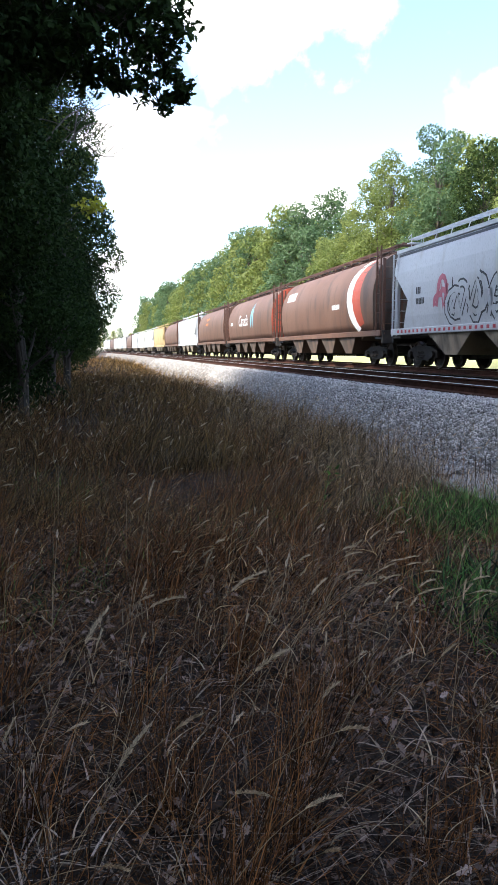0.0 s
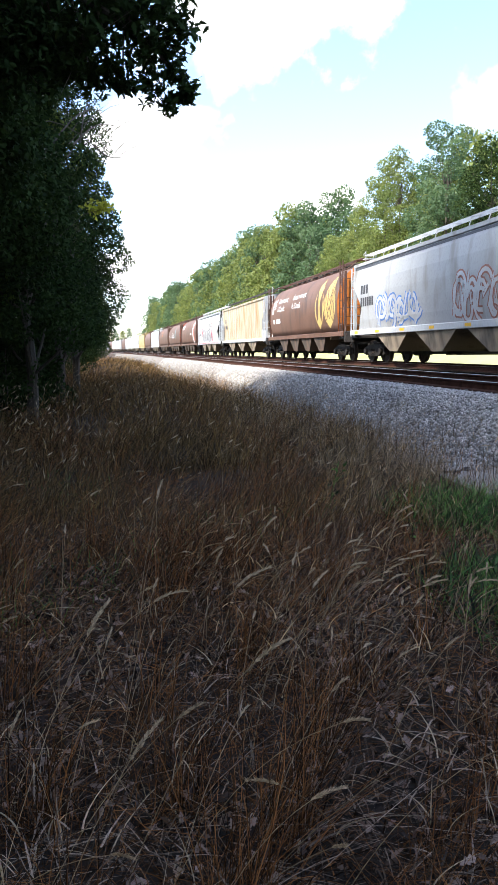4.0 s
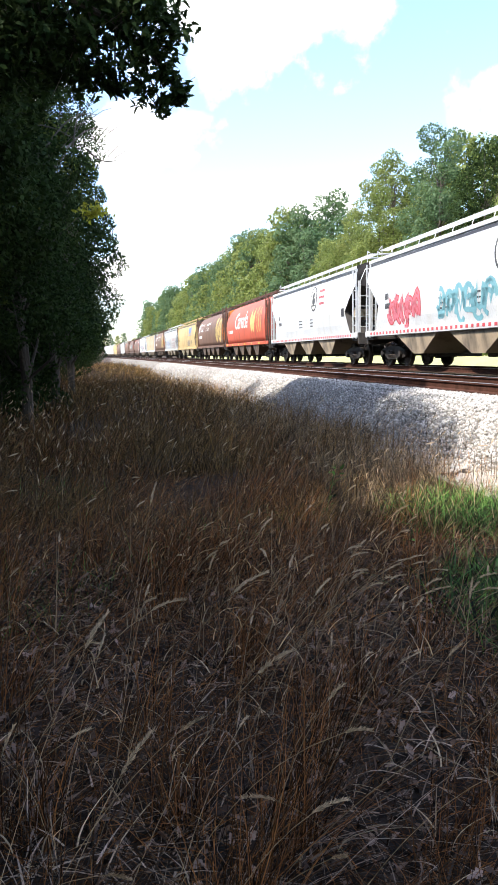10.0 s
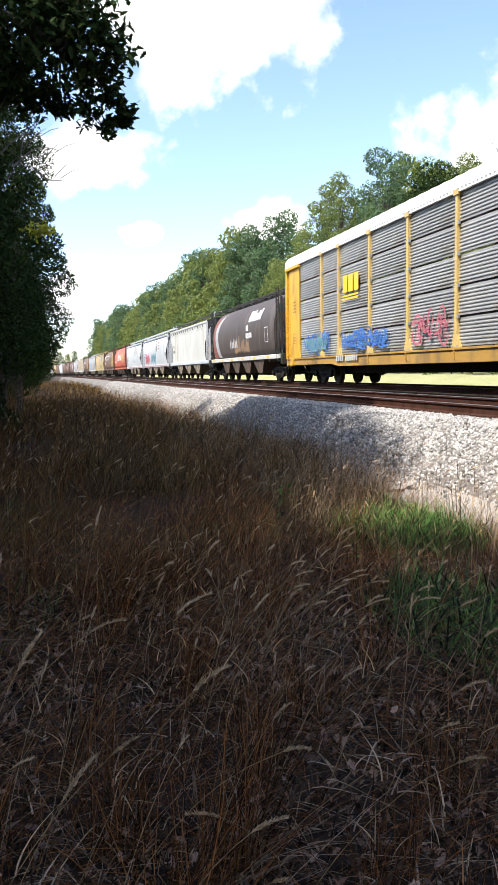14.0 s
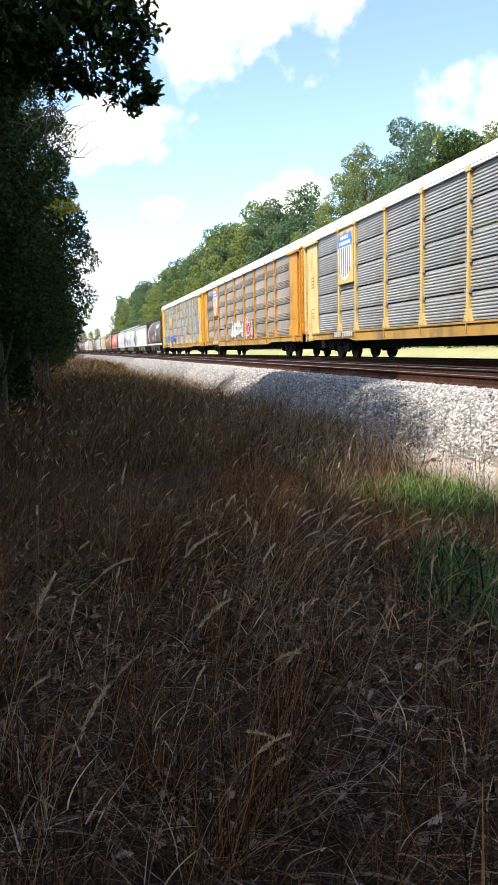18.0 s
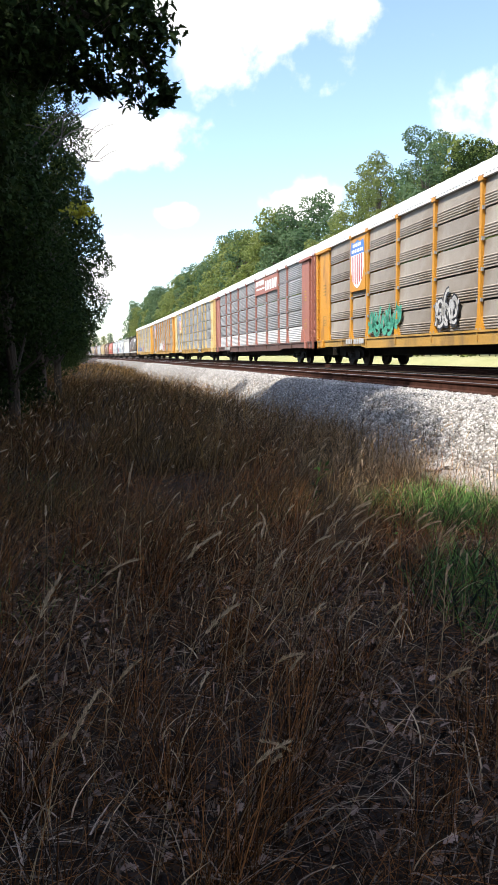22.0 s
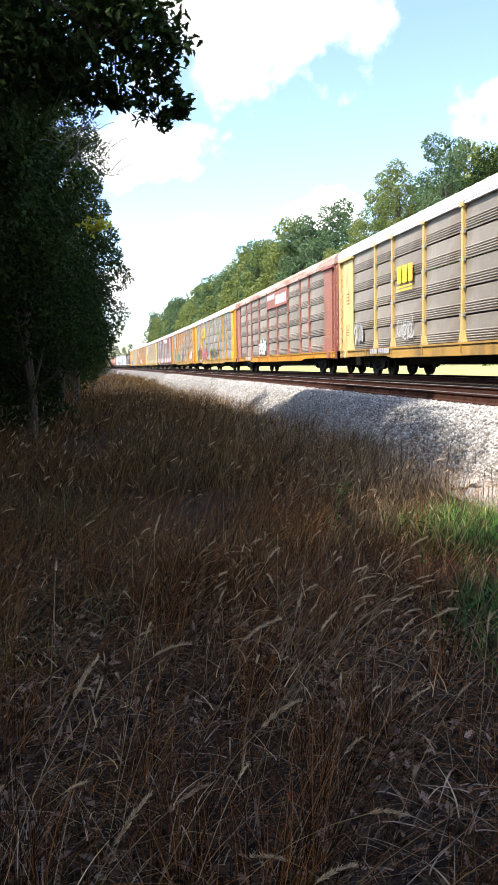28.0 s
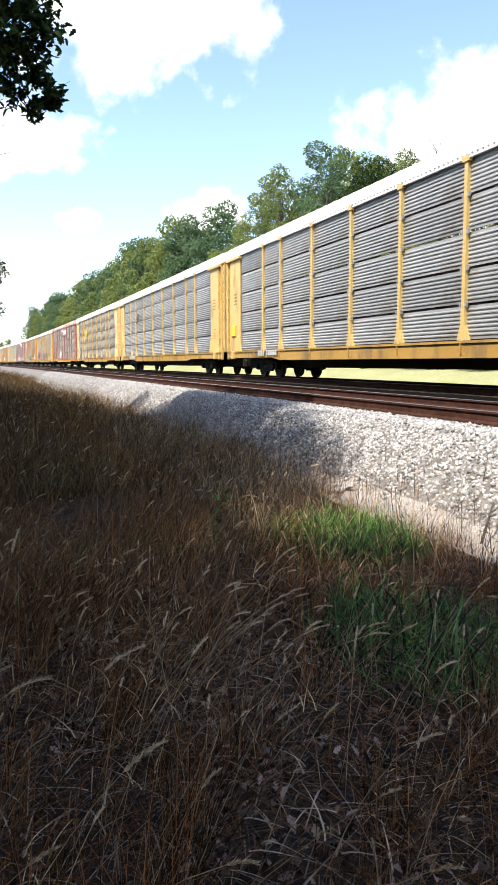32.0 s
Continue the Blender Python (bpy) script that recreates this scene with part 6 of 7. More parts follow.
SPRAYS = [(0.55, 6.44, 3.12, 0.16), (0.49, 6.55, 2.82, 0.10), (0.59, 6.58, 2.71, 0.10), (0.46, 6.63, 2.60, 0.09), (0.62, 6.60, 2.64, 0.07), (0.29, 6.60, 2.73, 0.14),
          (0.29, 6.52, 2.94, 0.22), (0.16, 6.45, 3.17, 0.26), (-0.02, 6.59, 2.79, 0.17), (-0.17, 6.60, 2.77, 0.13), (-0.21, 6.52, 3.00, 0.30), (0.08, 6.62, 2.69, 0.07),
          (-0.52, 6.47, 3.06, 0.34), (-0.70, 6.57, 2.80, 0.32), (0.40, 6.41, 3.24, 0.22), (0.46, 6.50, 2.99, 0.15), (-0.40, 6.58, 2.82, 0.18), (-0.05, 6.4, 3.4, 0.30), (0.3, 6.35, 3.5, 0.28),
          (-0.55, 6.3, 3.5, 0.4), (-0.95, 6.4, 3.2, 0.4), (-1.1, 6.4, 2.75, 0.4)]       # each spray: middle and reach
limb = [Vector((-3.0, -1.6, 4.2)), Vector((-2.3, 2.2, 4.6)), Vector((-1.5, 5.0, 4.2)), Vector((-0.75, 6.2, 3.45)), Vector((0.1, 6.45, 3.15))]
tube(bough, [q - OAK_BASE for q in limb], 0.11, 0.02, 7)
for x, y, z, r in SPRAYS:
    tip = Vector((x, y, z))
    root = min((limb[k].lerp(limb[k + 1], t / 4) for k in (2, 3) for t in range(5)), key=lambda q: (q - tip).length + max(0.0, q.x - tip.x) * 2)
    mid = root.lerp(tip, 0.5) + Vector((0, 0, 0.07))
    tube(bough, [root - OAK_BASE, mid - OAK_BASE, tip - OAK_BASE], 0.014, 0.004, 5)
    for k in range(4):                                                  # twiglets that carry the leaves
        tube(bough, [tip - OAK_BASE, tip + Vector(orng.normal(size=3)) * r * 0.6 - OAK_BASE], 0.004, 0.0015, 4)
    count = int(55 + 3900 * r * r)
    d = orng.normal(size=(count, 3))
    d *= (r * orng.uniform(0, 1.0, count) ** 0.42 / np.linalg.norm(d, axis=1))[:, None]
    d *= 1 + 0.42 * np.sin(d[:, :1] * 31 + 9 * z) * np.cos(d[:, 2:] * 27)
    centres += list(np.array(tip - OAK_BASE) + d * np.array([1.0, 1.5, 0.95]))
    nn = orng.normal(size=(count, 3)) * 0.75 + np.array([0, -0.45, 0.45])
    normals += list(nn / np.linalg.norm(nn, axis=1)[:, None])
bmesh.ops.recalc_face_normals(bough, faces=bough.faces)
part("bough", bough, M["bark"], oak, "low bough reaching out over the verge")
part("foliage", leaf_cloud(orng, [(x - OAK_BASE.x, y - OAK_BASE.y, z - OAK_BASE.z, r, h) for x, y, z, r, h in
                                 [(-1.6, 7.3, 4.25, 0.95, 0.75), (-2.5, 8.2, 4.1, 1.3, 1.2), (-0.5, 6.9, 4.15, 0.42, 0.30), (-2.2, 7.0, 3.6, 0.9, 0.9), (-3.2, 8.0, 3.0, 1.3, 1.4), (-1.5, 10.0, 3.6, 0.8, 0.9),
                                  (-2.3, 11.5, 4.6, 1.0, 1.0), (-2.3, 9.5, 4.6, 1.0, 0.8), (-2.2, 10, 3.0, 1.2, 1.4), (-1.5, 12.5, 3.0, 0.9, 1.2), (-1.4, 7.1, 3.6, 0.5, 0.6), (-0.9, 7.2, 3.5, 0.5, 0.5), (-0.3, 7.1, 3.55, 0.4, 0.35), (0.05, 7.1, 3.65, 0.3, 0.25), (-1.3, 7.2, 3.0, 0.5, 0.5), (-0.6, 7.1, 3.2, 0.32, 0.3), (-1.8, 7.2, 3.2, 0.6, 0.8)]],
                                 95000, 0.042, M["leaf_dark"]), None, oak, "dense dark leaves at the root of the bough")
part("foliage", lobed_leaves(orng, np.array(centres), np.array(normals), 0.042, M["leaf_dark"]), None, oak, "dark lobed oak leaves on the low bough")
# a dead twiggy branch on the verge's edge, and a spray of leaves coloured a backlit yellow
dead = bmesh.new()
for a, b in [((-1.6, 12, 3.6), (-0.3, 13.6, 4.0)), ((-0.9, 12.8, 3.8), (-0.1, 13.4, 4.5)), ((-0.6, 13.2, 3.9), (0.15, 13.8, 4.35)), ((-0.3, 13.6, 4.0), (0.2, 13.9, 3.9)), ((-0.5, 13.3, 3.95), (-0.35, 13.6, 4.7))]:
    a, b = Vector(a), Vector(b)
    sag = (b - a).length * 0.16
    tube(dead, [a.lerp(b, k / 6) + Vector((0, 0, sag * math.sin(math.pi * k / 6) * (1 if b.z > 3.95 else -1))) for k in range(7)], 0.016, 0.005, 5)
    for k in range(4):
        c = a.lerp(b, 0.35 + 0.18 * k)
        e = c + Vector((0.10 + 0.08 * k, 0.05, 0.16 - 0.12 * (k % 2) + 0.05 * k))
        tube(dead, [c, c.lerp(e, 0.5) + Vector((0.02, 0, 0.04)), e], 0.008, 0.003, 4)
solid("dead_branch", dead, M["bark"], "bare dead twigs sticking out of the trees", "branch")
spray_bm = bmesh.new()
tube(spray_bm, [Vector((-0.9, 13.7, 2.5)), Vector((-0.5, 13.6, 2.85)), Vector((-0.1, 13.5, 2.95))], 0.012, 0.004, 5)
gold = thing("yellow_leaf_branch", "branch of yellow-green leaves in the dark trees, backlight put into their colour", "branch")
part("twig", spray_bm, M["bark"], gold)
cc = np.array([(-0.22, 13.5, 2.95)]) + orng.normal(size=(170, 3)) * np.array([0.12, 0.10, 0.06])
cn = orng.normal(size=(170, 3)) + np.array([-0.5, -0.6, 0.9])
part("foliage", lobed_leaves(orng, cc, cn / np.linalg.norm(cn, axis=1)[:, None], 0.045, M["leaf_yellow"]), None, gold)

# a bare dead treetop standing among the green ones
bare = bmesh.new()
brng = random.Random(8)


def bare_limb(a, d, length, r, depth):
    b = a + d * length
    rod(bare, a, b, r, r * 0.6, 6 if depth > 1 else 4)
    if depth:
        for k in range(3):
            t = brng.uniform(0.45, 1.0)
            nd = (d + Vector((brng.uniform(-0.75, 0.75), brng.uniform(-0.75, 0.75), brng.uniform(-0.1, 0.5)))).normalized()
            bare_limb(a.lerp(b, t), nd, length * brng.uniform(0.5, 0.75), r * 0.55, depth - 1)


bare_limb(Vector((0, 0, -0.3)), Vector((0.02, 0, 1)).normalized(), 6.2, 0.15, 4)
solid("dead_tree", bare, M["dead_wood"], "bare grey dead tree at the wood's edge", "tree", at=pose(24.6, 40.2, ground_z(24.6, 40.2)))


# ---- ballast stones, ties and grass ----
def stones(rng, pts, size, mat="stone"):
    """Broken stones: squashed, turned octahedra with uneven corners."""
    n = len(pts)
    d = np.array([(1, 0, 0), (-1, 0, 0), (0, 1, 0), (0, -1, 0), (0, 0, 1), (0, 0, -1)], float)
    faces = np.array([(0, 2, 4), (2, 1, 4), (1, 3, 4), (3, 0, 4), (2, 0, 5), (1, 2, 5), (3, 1, 5), (0, 3, 5)])
    q = rng.normal(size=(n, 3, 3))
    u = q[:, 0] / np.linalg.norm(q[:, 0], axis=1)[:, None]
    w = np.cross(u, q[:, 1])
    w /= np.linalg.norm(w, axis=1)[:, None]
    x = np.cross(u, w)
    r = size * rng.uniform(0.55, 1.25, (n, 6)) * rng.uniform(0.7, 1.2, (n, 1))
    v = (d[None, :, 0:1] * u[:, None] + d[None, :, 1:2] * w[:, None] * 0.8 + d[None, :, 2:3] * x[:, None] * 0.65) * r[:, :, None] + pts[:, None]
    f = (np.arange(n)[:, None, None] * 6 + faces[None]).reshape(-1, 3)
    return from_arrays("stones", v.reshape(-1, 3), f, M[mat])


def bank_z(x, y):
    return max(ground_z(x, y), -0.2 if x > track_x(5.15, y) else -9)


srng = np.random.default_rng(9)
pts = []
for n, u0, u1, y0, y1 in [(9000, 3.9, 5.7, -12, 4.5), (26000, 3.8, 5.8, 4.5, 16), (17000, 3.9, 5.8, 16, 34), (8000, 4.0, 5.7, 34, 70)]:
    for u, y in zip(srng.uniform(u0, u1, n), srng.uniform(y0, y1, n)):
        if srng.uniform() < (u - 3.95 - 0.18 * smooth(9.5, 7.5, y)) / 0.55:
            x = track_x(u, y)
            pts.append((x, y, bank_z(x, y) + srng.uniform(0.0, 0.035)))
tagged(new("ballast_stones", stones(srng, np.array(pts), 0.036)), "pale grey crushed stones on the ballast shoulder", "ballast", kind="stuff")
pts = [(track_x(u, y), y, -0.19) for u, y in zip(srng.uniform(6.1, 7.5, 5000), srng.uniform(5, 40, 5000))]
tagged(new("ballast_stones", stones(srng, np.array(pts), 0.036, "dark_stone")), "dark stones between the rails", "ballast", kind="stuff")

TIE = mesh_object("tie", boxes((-1.3, 1.3, -0.11, 0.11, -0.36, -0.165), bevel=0.012), M["tie"])
for tx in (NEAR_X, TRAIN_X):
    y = 4.0
    while y < 78:
        part("tie", TIE, None, bed, at=pose(track_x(tx, y) + srng.uniform(-0.04, 0.04), y, 0, 0, 0, track_turn(y) + srng.uniform(-1, 1)))
        y += 0.52


def blades(name, rng, xy, height, width, mat, lean=0.25, bend=0.5, joints=3, lift=0.0, wide=1.0, sway=0.0, clump=0.0):
    """Grass blades: narrow tapered strips that lean and droop."""
    n = len(xy)
    base = np.array([(x, y, ground_z(x, y) - 0.02 + lift * rng.uniform()) for x, y in xy])
    h = height * rng.uniform(0.5, 1.15, n)
    if clump:
        h *= np.array([max(0.35, 0.85 + clump * noise.noise((x * 1.5, y * 1.5, 41)) + 0.5 * clump * noise.noise((x * 4, y * 4, 43))) for x, y in xy])
    ang = rng.uniform(0, 2 * np.pi, n)
    ang = np.where(rng.uniform(size=n) < sway, 0.45 + 0.7 * rng.normal(size=n), ang)
    out = np.stack([np.cos(ang), np.sin(ang), np.zeros(n)], 1)
    twist = ang + np.pi / 2 + rng.uniform(-0.9, 0.9, n)
    side = np.stack([np.cos(twist), np.sin(twist), 0.2 * rng.normal(size=n)], 1)
    l0, b0 = rng.uniform(lean * 0.1, lean, n), rng.uniform(bend * 0.1, bend, n)
    w0 = width * rng.uniform(0.6, 1.4, n)
    rows = []
    for k in range(joints + 1):
        t = k / joints
        c = base + out * (h * (l0 * t + b0 * t * t))[:, None]
        c[:, 2] += h * (t / np.sqrt(1 + l0 * l0) - 0.45 * b0 * t * t)
        w = (w0 * (1 - 0.88 * t ** wide))[:, None]
        rows.append((c - side * w, c + side * w))
    v = np.stack([p for r in rows for p in r], 1).reshape(-1, 3)
    k = 2 * (joints + 1)
    i = np.arange(n)[:, None] * k
    f = np.concatenate([i + np.array([[2 * j, 2 * j + 1, 2 * j + 3, 2 * j + 2]]) for j in range(joints)])
    return from_arrays(name, v, f, mat)


def patchy(x, y, seed, scale=0.9):
    return noise.noise((x * scale, y * scale, seed))


def scatter(rng, n, x0, x1, y0, y1, keep=None):
    p = np.stack([rng.uniform(x0, x1, n), rng.uniform(y0, y1, n)], 1)
    return p if keep is None else p[np.array([bool(keep(a, b)) for a, b in p])]


def grassy(x, y):
    return x < track_x(3.9, y) + 0.35 * patchy(x, y, 2)


def tall_zone(x, y):
    """Thick standing grass: everywhere but the trodden foreground."""
    if not grassy(x, y):
        return False
    open_floor = smooth(4.6, 2.8, y)                                    # near the camera it stands in clumps with bare litter between
    cover = patchy(x, y, 4) * (0.9 + 1.6 * open_floor) + patchy(x, y, 17, 2.6) * 0.8 * open_floor + 0.56 - 0.40 * open_floor
    return cover - 0.5 * green_zone(x, y) > grng.uniform()


def green_zone(x, y):
    tuft = ((x - 2.85) / 0.62) ** 2 + ((y - 5.95) / 0.85) ** 2
    sparse = ((x - 2.25) / 0.55) ** 2 + ((y - 3.75) / 0.75) ** 2
    return max(smooth(1.3, 0.6, tuft), 0.55 * smooth(1.4, 0.5, sparse))


grng = np.random.default_rng(5)


def grass(name, label, mesh):
    tagged(new(name, mesh), label, "grass", kind="stuff")


# where the verge is sunlit: standing grass there gets a paler colour
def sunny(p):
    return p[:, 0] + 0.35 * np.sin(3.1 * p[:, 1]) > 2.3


# matted litter on the floor, then brown standing grass near and far, then paler stems
grass("grass_litter", "bleached matted grass litter on the ground", blades("grass_litter", grng, scatter(grng, 21000, -1.6, 3.6, 1.2, 6.5, grassy), 0.080, 0.0030, M["litter"], lean=2.0, bend=2.6, lift=0.09, joints=4, wide=2.5))
grass("grass_litter", "brown matted grass litter on the ground", blades("grass_litter", grng, scatter(grng, 26000, -2.2, 4.0, 1.2, 9, grassy), 0.20, 0.0022, M["rust_straw"], lean=2.0, bend=1.6, lift=0.08, joints=4))
near = scatter(grng, 26000, -1.4, 3.4, 1.3, 5.5, tall_zone)
grass("dry_grass", "thin brown dry grass leaning on the verge", blades("dry_grass", grng, near, 0.36, 0.0015, M["rust_straw"], lean=1.0, bend=1.2, joints=4, sway=0.35, clump=0.8))
mid = np.concatenate([scatter(grng, 52000, -2.3, 4.2, 4.5, 13, tall_zone), scatter(grng, 36000, -2.5, 4.4, 12, 28, tall_zone)])
mid = mid[np.array([green_zone(a, b) < 0.3 and (b > 8.0 or a < 2.4 or grng.uniform() < 0.35) for a, b in mid])]
tone = np.array([patchy(a, b, 23, 0.55) + 0.35 * patchy(a, b, 29, 2.1) for a, b in mid]) + 0.12 * grng.normal(size=len(mid))
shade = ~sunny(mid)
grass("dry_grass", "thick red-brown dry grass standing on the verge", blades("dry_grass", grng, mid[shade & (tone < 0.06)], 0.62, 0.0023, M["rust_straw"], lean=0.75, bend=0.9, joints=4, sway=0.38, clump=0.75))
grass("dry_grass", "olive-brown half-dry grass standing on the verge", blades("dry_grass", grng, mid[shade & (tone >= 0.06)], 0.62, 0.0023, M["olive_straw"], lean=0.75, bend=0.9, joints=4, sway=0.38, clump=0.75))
# lit grass by colour: straw in place of the red and olive browns
grass("dry_grass", "straw-coloured grass at the sunny edge, sunlight put into its paler tone", blades("dry_grass", grng, mid[sunny(mid)], 0.58, 0.0024, M["straw"], lean=0.6, bend=0.8, sway=0.3, clump=0.6))
far = np.concatenate([scatter(grng, 24000, -2.3, 4.3, 9, 30, tall_zone), scatter(grng, 14000, -2.0, 4.2, 28, 75, tall_zone)])
grass("dry_grass", "straw-brown dry grass farther along the verge", blades("dry_grass", grng, far, 0.80, 0.0042, M["olive_straw"], lean=0.5, bend=0.6, sway=0.35, clump=0.5))
pale = np.concatenate([scatter(grng, 900, -1.4, 3.4, 1.6, 5, tall_zone), scatter(grng, 6500, -2.0, 4.1, 4.5, 13, tall_zone)])
grass("dry_grass", "pale straw stems among the brown grass", blades("dry_grass", grng, pale, 0.78, 0.0014, M["straw"], lean=0.6, bend=0.5, joints=4, sway=0.4))
flecks = np.concatenate([scatter(grng, 5200, -1.5, 3.4, 1.7, 5, tall_zone), scatter(grng, 9000, -2.0, 4.0, 4.5, 12, tall_zone)])
grass("dry_grass", "short bleached leaf blades bent off the stems", blades("dry_grass", grng, flecks, 0.10, 0.0021, M["fleck"], lean=1.0, bend=1.4, joints=3, lift=0.46, wide=1.6, sway=0.6))
edge = scatter(grng, 5000, 3.2, 4.7, 4.5, 30, lambda x, y: patchy(x, y, 8, 1.5) > (-0.05 if y > 9 else 0.12))
grass("dry_grass", "thin straw grass along the ballast's foot", blades("dry_grass", grng, edge, 0.38, 0.0018, M["straw"], lean=0.4, bend=0.5))
fringe = scatter(grng, 2600, 3.3, 4.25, 7.0, 34, lambda x, y: patchy(x, y, 19, 1.1) > -0.1)
grass("dry_grass", "thin dark grass stems against the ballast", blades("dry_grass", grng, fringe, 0.62, 0.0018, M["rust_straw"], lean=0.4, bend=0.4, joints=4))
green = scatter(grng, 22000, 1.1, 3.6, 2.0, 7.0, lambda x, y: green_zone(x, y) > 0.04 and green_zone(x, y) * 0.9 + 0.5 * patchy(x, y, 11, 1.9) > grng.uniform())
grass("dry_grass", "straw blades through the green tuft", blades("dry_grass", grng, green[::16], 0.42, 0.0024, M["straw"], lean=0.7, bend=0.7))
grass("green_grass", "fresh green grass tuft by the ballast", blades("green_grass", grng, green, 0.34, 0.0036, M["grass_green"], lean=0.6, bend=0.8))
sprinkle = scatter(grng, 5000, -1.0, 3.6, 3.0, 9, lambda x, y: patchy(x, y, 14, 0.7) > 0.18)
grass("green_grass", "sparse green blades under the dry grass", blades("green_grass", grng, sprinkle, 0.26, 0.0025, M["grass_green"], lean=0.7, bend=0.8))
# these blades take the green with put-in shade
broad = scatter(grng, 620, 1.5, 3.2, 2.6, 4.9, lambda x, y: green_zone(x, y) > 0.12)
grass("green_grass", "broad-bladed green grass, shade put into its darker green", blades("green_grass", grng, broad, 0.34, 0.008, M["grass_shaded"], lean=0.7, bend=0.9, joints=4, wide=2.0))


around = np.concatenate([scatter(grng, 9000, -7, 4.0, -10, 1.4), scatter(grng, 3500, -9, -2.2, 1.2, 16), scatter(grng, 1800, 3.4, 5.2, -10, 4.6, lambda x, y: patchy(x, y, 8, 1.5) > 0.0)])
grass("dry_grass", "brown dry grass on the verge round the trees", blades("dry_grass", grng, around, 0.34, 0.006, M["rust_straw"], lean=0.8, bend=0.8))
grass("grass_litter", "brown litter under the trees", blades("grass_litter", grng, scatter(grng, 9000, -7, 3.8, -10, 1.4), 0.22, 0.006, M["litter"], lean=2.2, bend=1.2, lift=0.05))


STALKS = []                                                             # each with its place, the way it leans and its phase


def seed_stalk(rng, x, y, tall, lean_to, droop, head, fluff, lean=0.5):
    """A single dry stalk: a leaning stem and a narrow, slightly nodding head of many small spikelets."""
    st = thing("seed_stalk", "dry grass stalk with a pale narrow seed head", "grass stalk", "seed stalks on the verge", at=pose(x, y, ground_z(x, y) - 0.02))
    pts = []
    dirn = Vector((math.cos(lean_to), math.sin(lean_to), 0))
    n = 9
    for i in range(n + 1):
        t = i / n
        pts.append(dirn * (tall * (lean * t * (0.75 + 0.25 * t) + 0.5 * droop * t ** 4)) + Vector((0, 0, tall * (t * (1 - 0.3 * lean) - 0.3 * droop * t ** 4))))
    bm = bmesh.new()
    tube(bm, pts, 0.0015, 0.0009)
    part("stem", bm, M["pale_stem"], st)
    tip, before = pts[-1], pts[-2]
    fwd = (tip - before).normalized()
    v, f = [], []
    count = int(head * 1700)
    for i in range(count):
        t = rng.uniform()
        bend = fwd * (t * head) + dirn * (0.12 * head * t * t) + Vector((0, 0, -(0.1 + 0.7 * droop) * head * t * t))
        r = 0.8 * fluff * (min(1, 0.35 + 2 * t) * (1 - 0.7 * t)) * (0.7 + 0.5 * abs(math.sin(14 * t + tall * 40)))
        o = Vector((rng.normal(), rng.normal(), rng.normal())).normalized()
        c = tip - fwd * head * 0.15 + bend + o * r * rng.uniform(0.2, 0.8)
        d = (fwd + o * 0.55).normalized() * rng.uniform(0.006, 0.013)
        s = d.cross(Vector((rng.normal(), rng.normal(), rng.normal()))).normalized() * 0.0016
        k = len(v)
        v += [c - d * 0.5, c + s, c + d, c - s]
        f.append((k, k + 1, k + 2, k + 3))
    part("seed_head", from_arrays("seed_head", v, f, M["seed"]), None, st)
    STALKS.append((st, (x, y, ground_z(x, y) - 0.02), lean_to, rng.uniform(0, 6.28), lean))
    return st


for x, y, tall, to, droop, head, fluff in [(-0.16, 2.10, 0.95, 0.5, 0.25, 0.15, 0.011), (-0.10, 1.80, 0.80, 0.4, 0.22, 0.13, 0.012), (0.32, 2.45, 0.75, 0.5, 0.1, 0.09, 0.009), (0.80, 2.65, 0.72, 0.5, 0.3, 0.10, 0.010),
                                           (-0.42, 1.75, 0.86, 0.9, 0.08, 0.13, 0.013), (-0.30, 1.55, 0.62, 0.7, 0.1, 0.13, 0.012), (0.10, 1.65, 0.50, 0.2, 0.3, 0.10, 0.010), (0.95, 2.2, 0.55, 0.1, 0.3, 0.10, 0.009),
                                           (-0.45, 2.35, 0.88, 0.3, 0.3, 0.12, 0.010), (0.62, 1.85, 0.42, 3.0, 0.3, 0.09, 0.008), (1.25, 2.5, 0.60, 0.3, 0.3, 0.11, 0.010), (-0.05, 3.0, 0.98, 1.2, 0.02, 0.12, 0.009), (0.35, 3.3, 0.8, 0.8, 0.2, 0.10, 0.010)]:
    seed_stalk(grng, x, y, tall, to, droop, head, fluff)
for i in range(13):                                                     # a leaning spray of drooping panicles
    seed_stalk(grng, 0.72 + grng.uniform(-0.15, 0.3), 3.35 + grng.uniform(-0.35, 0.35), grng.uniform(0.55, 0.75), grng.uniform(-0.2, 0.5), grng.uniform(0.0, 0.35), grng.uniform(0.06, 0.11), grng.uniform(0.006, 0.010), grng.uniform(0.6, 1.1))
for i in range(24):                                                     # long thin stems that lean over the litter
    seed_stalk(grng, grng.uniform(0.1, 1.7), grng.uniform(1.9, 3.7), grng.uniform(0.55, 0.85), grng.normal() * 0.5 + 0.3, grng.uniform(0.0, 0.25), grng.uniform(0.03, 0.07), grng.uniform(0.004, 0.007), grng.uniform(0.35, 0.9))
curls = scatter(grng, 420, -1.2, 2.6, 1.4, 4.2, grassy)
grass("dry_grass", "bleached curled dead blades in the litter", blades("dry_grass", grng, curls, 0.16, 0.0028, M["seed"], lean=0.6, bend=1.9, joints=6, lift=0.12, wide=2.0))
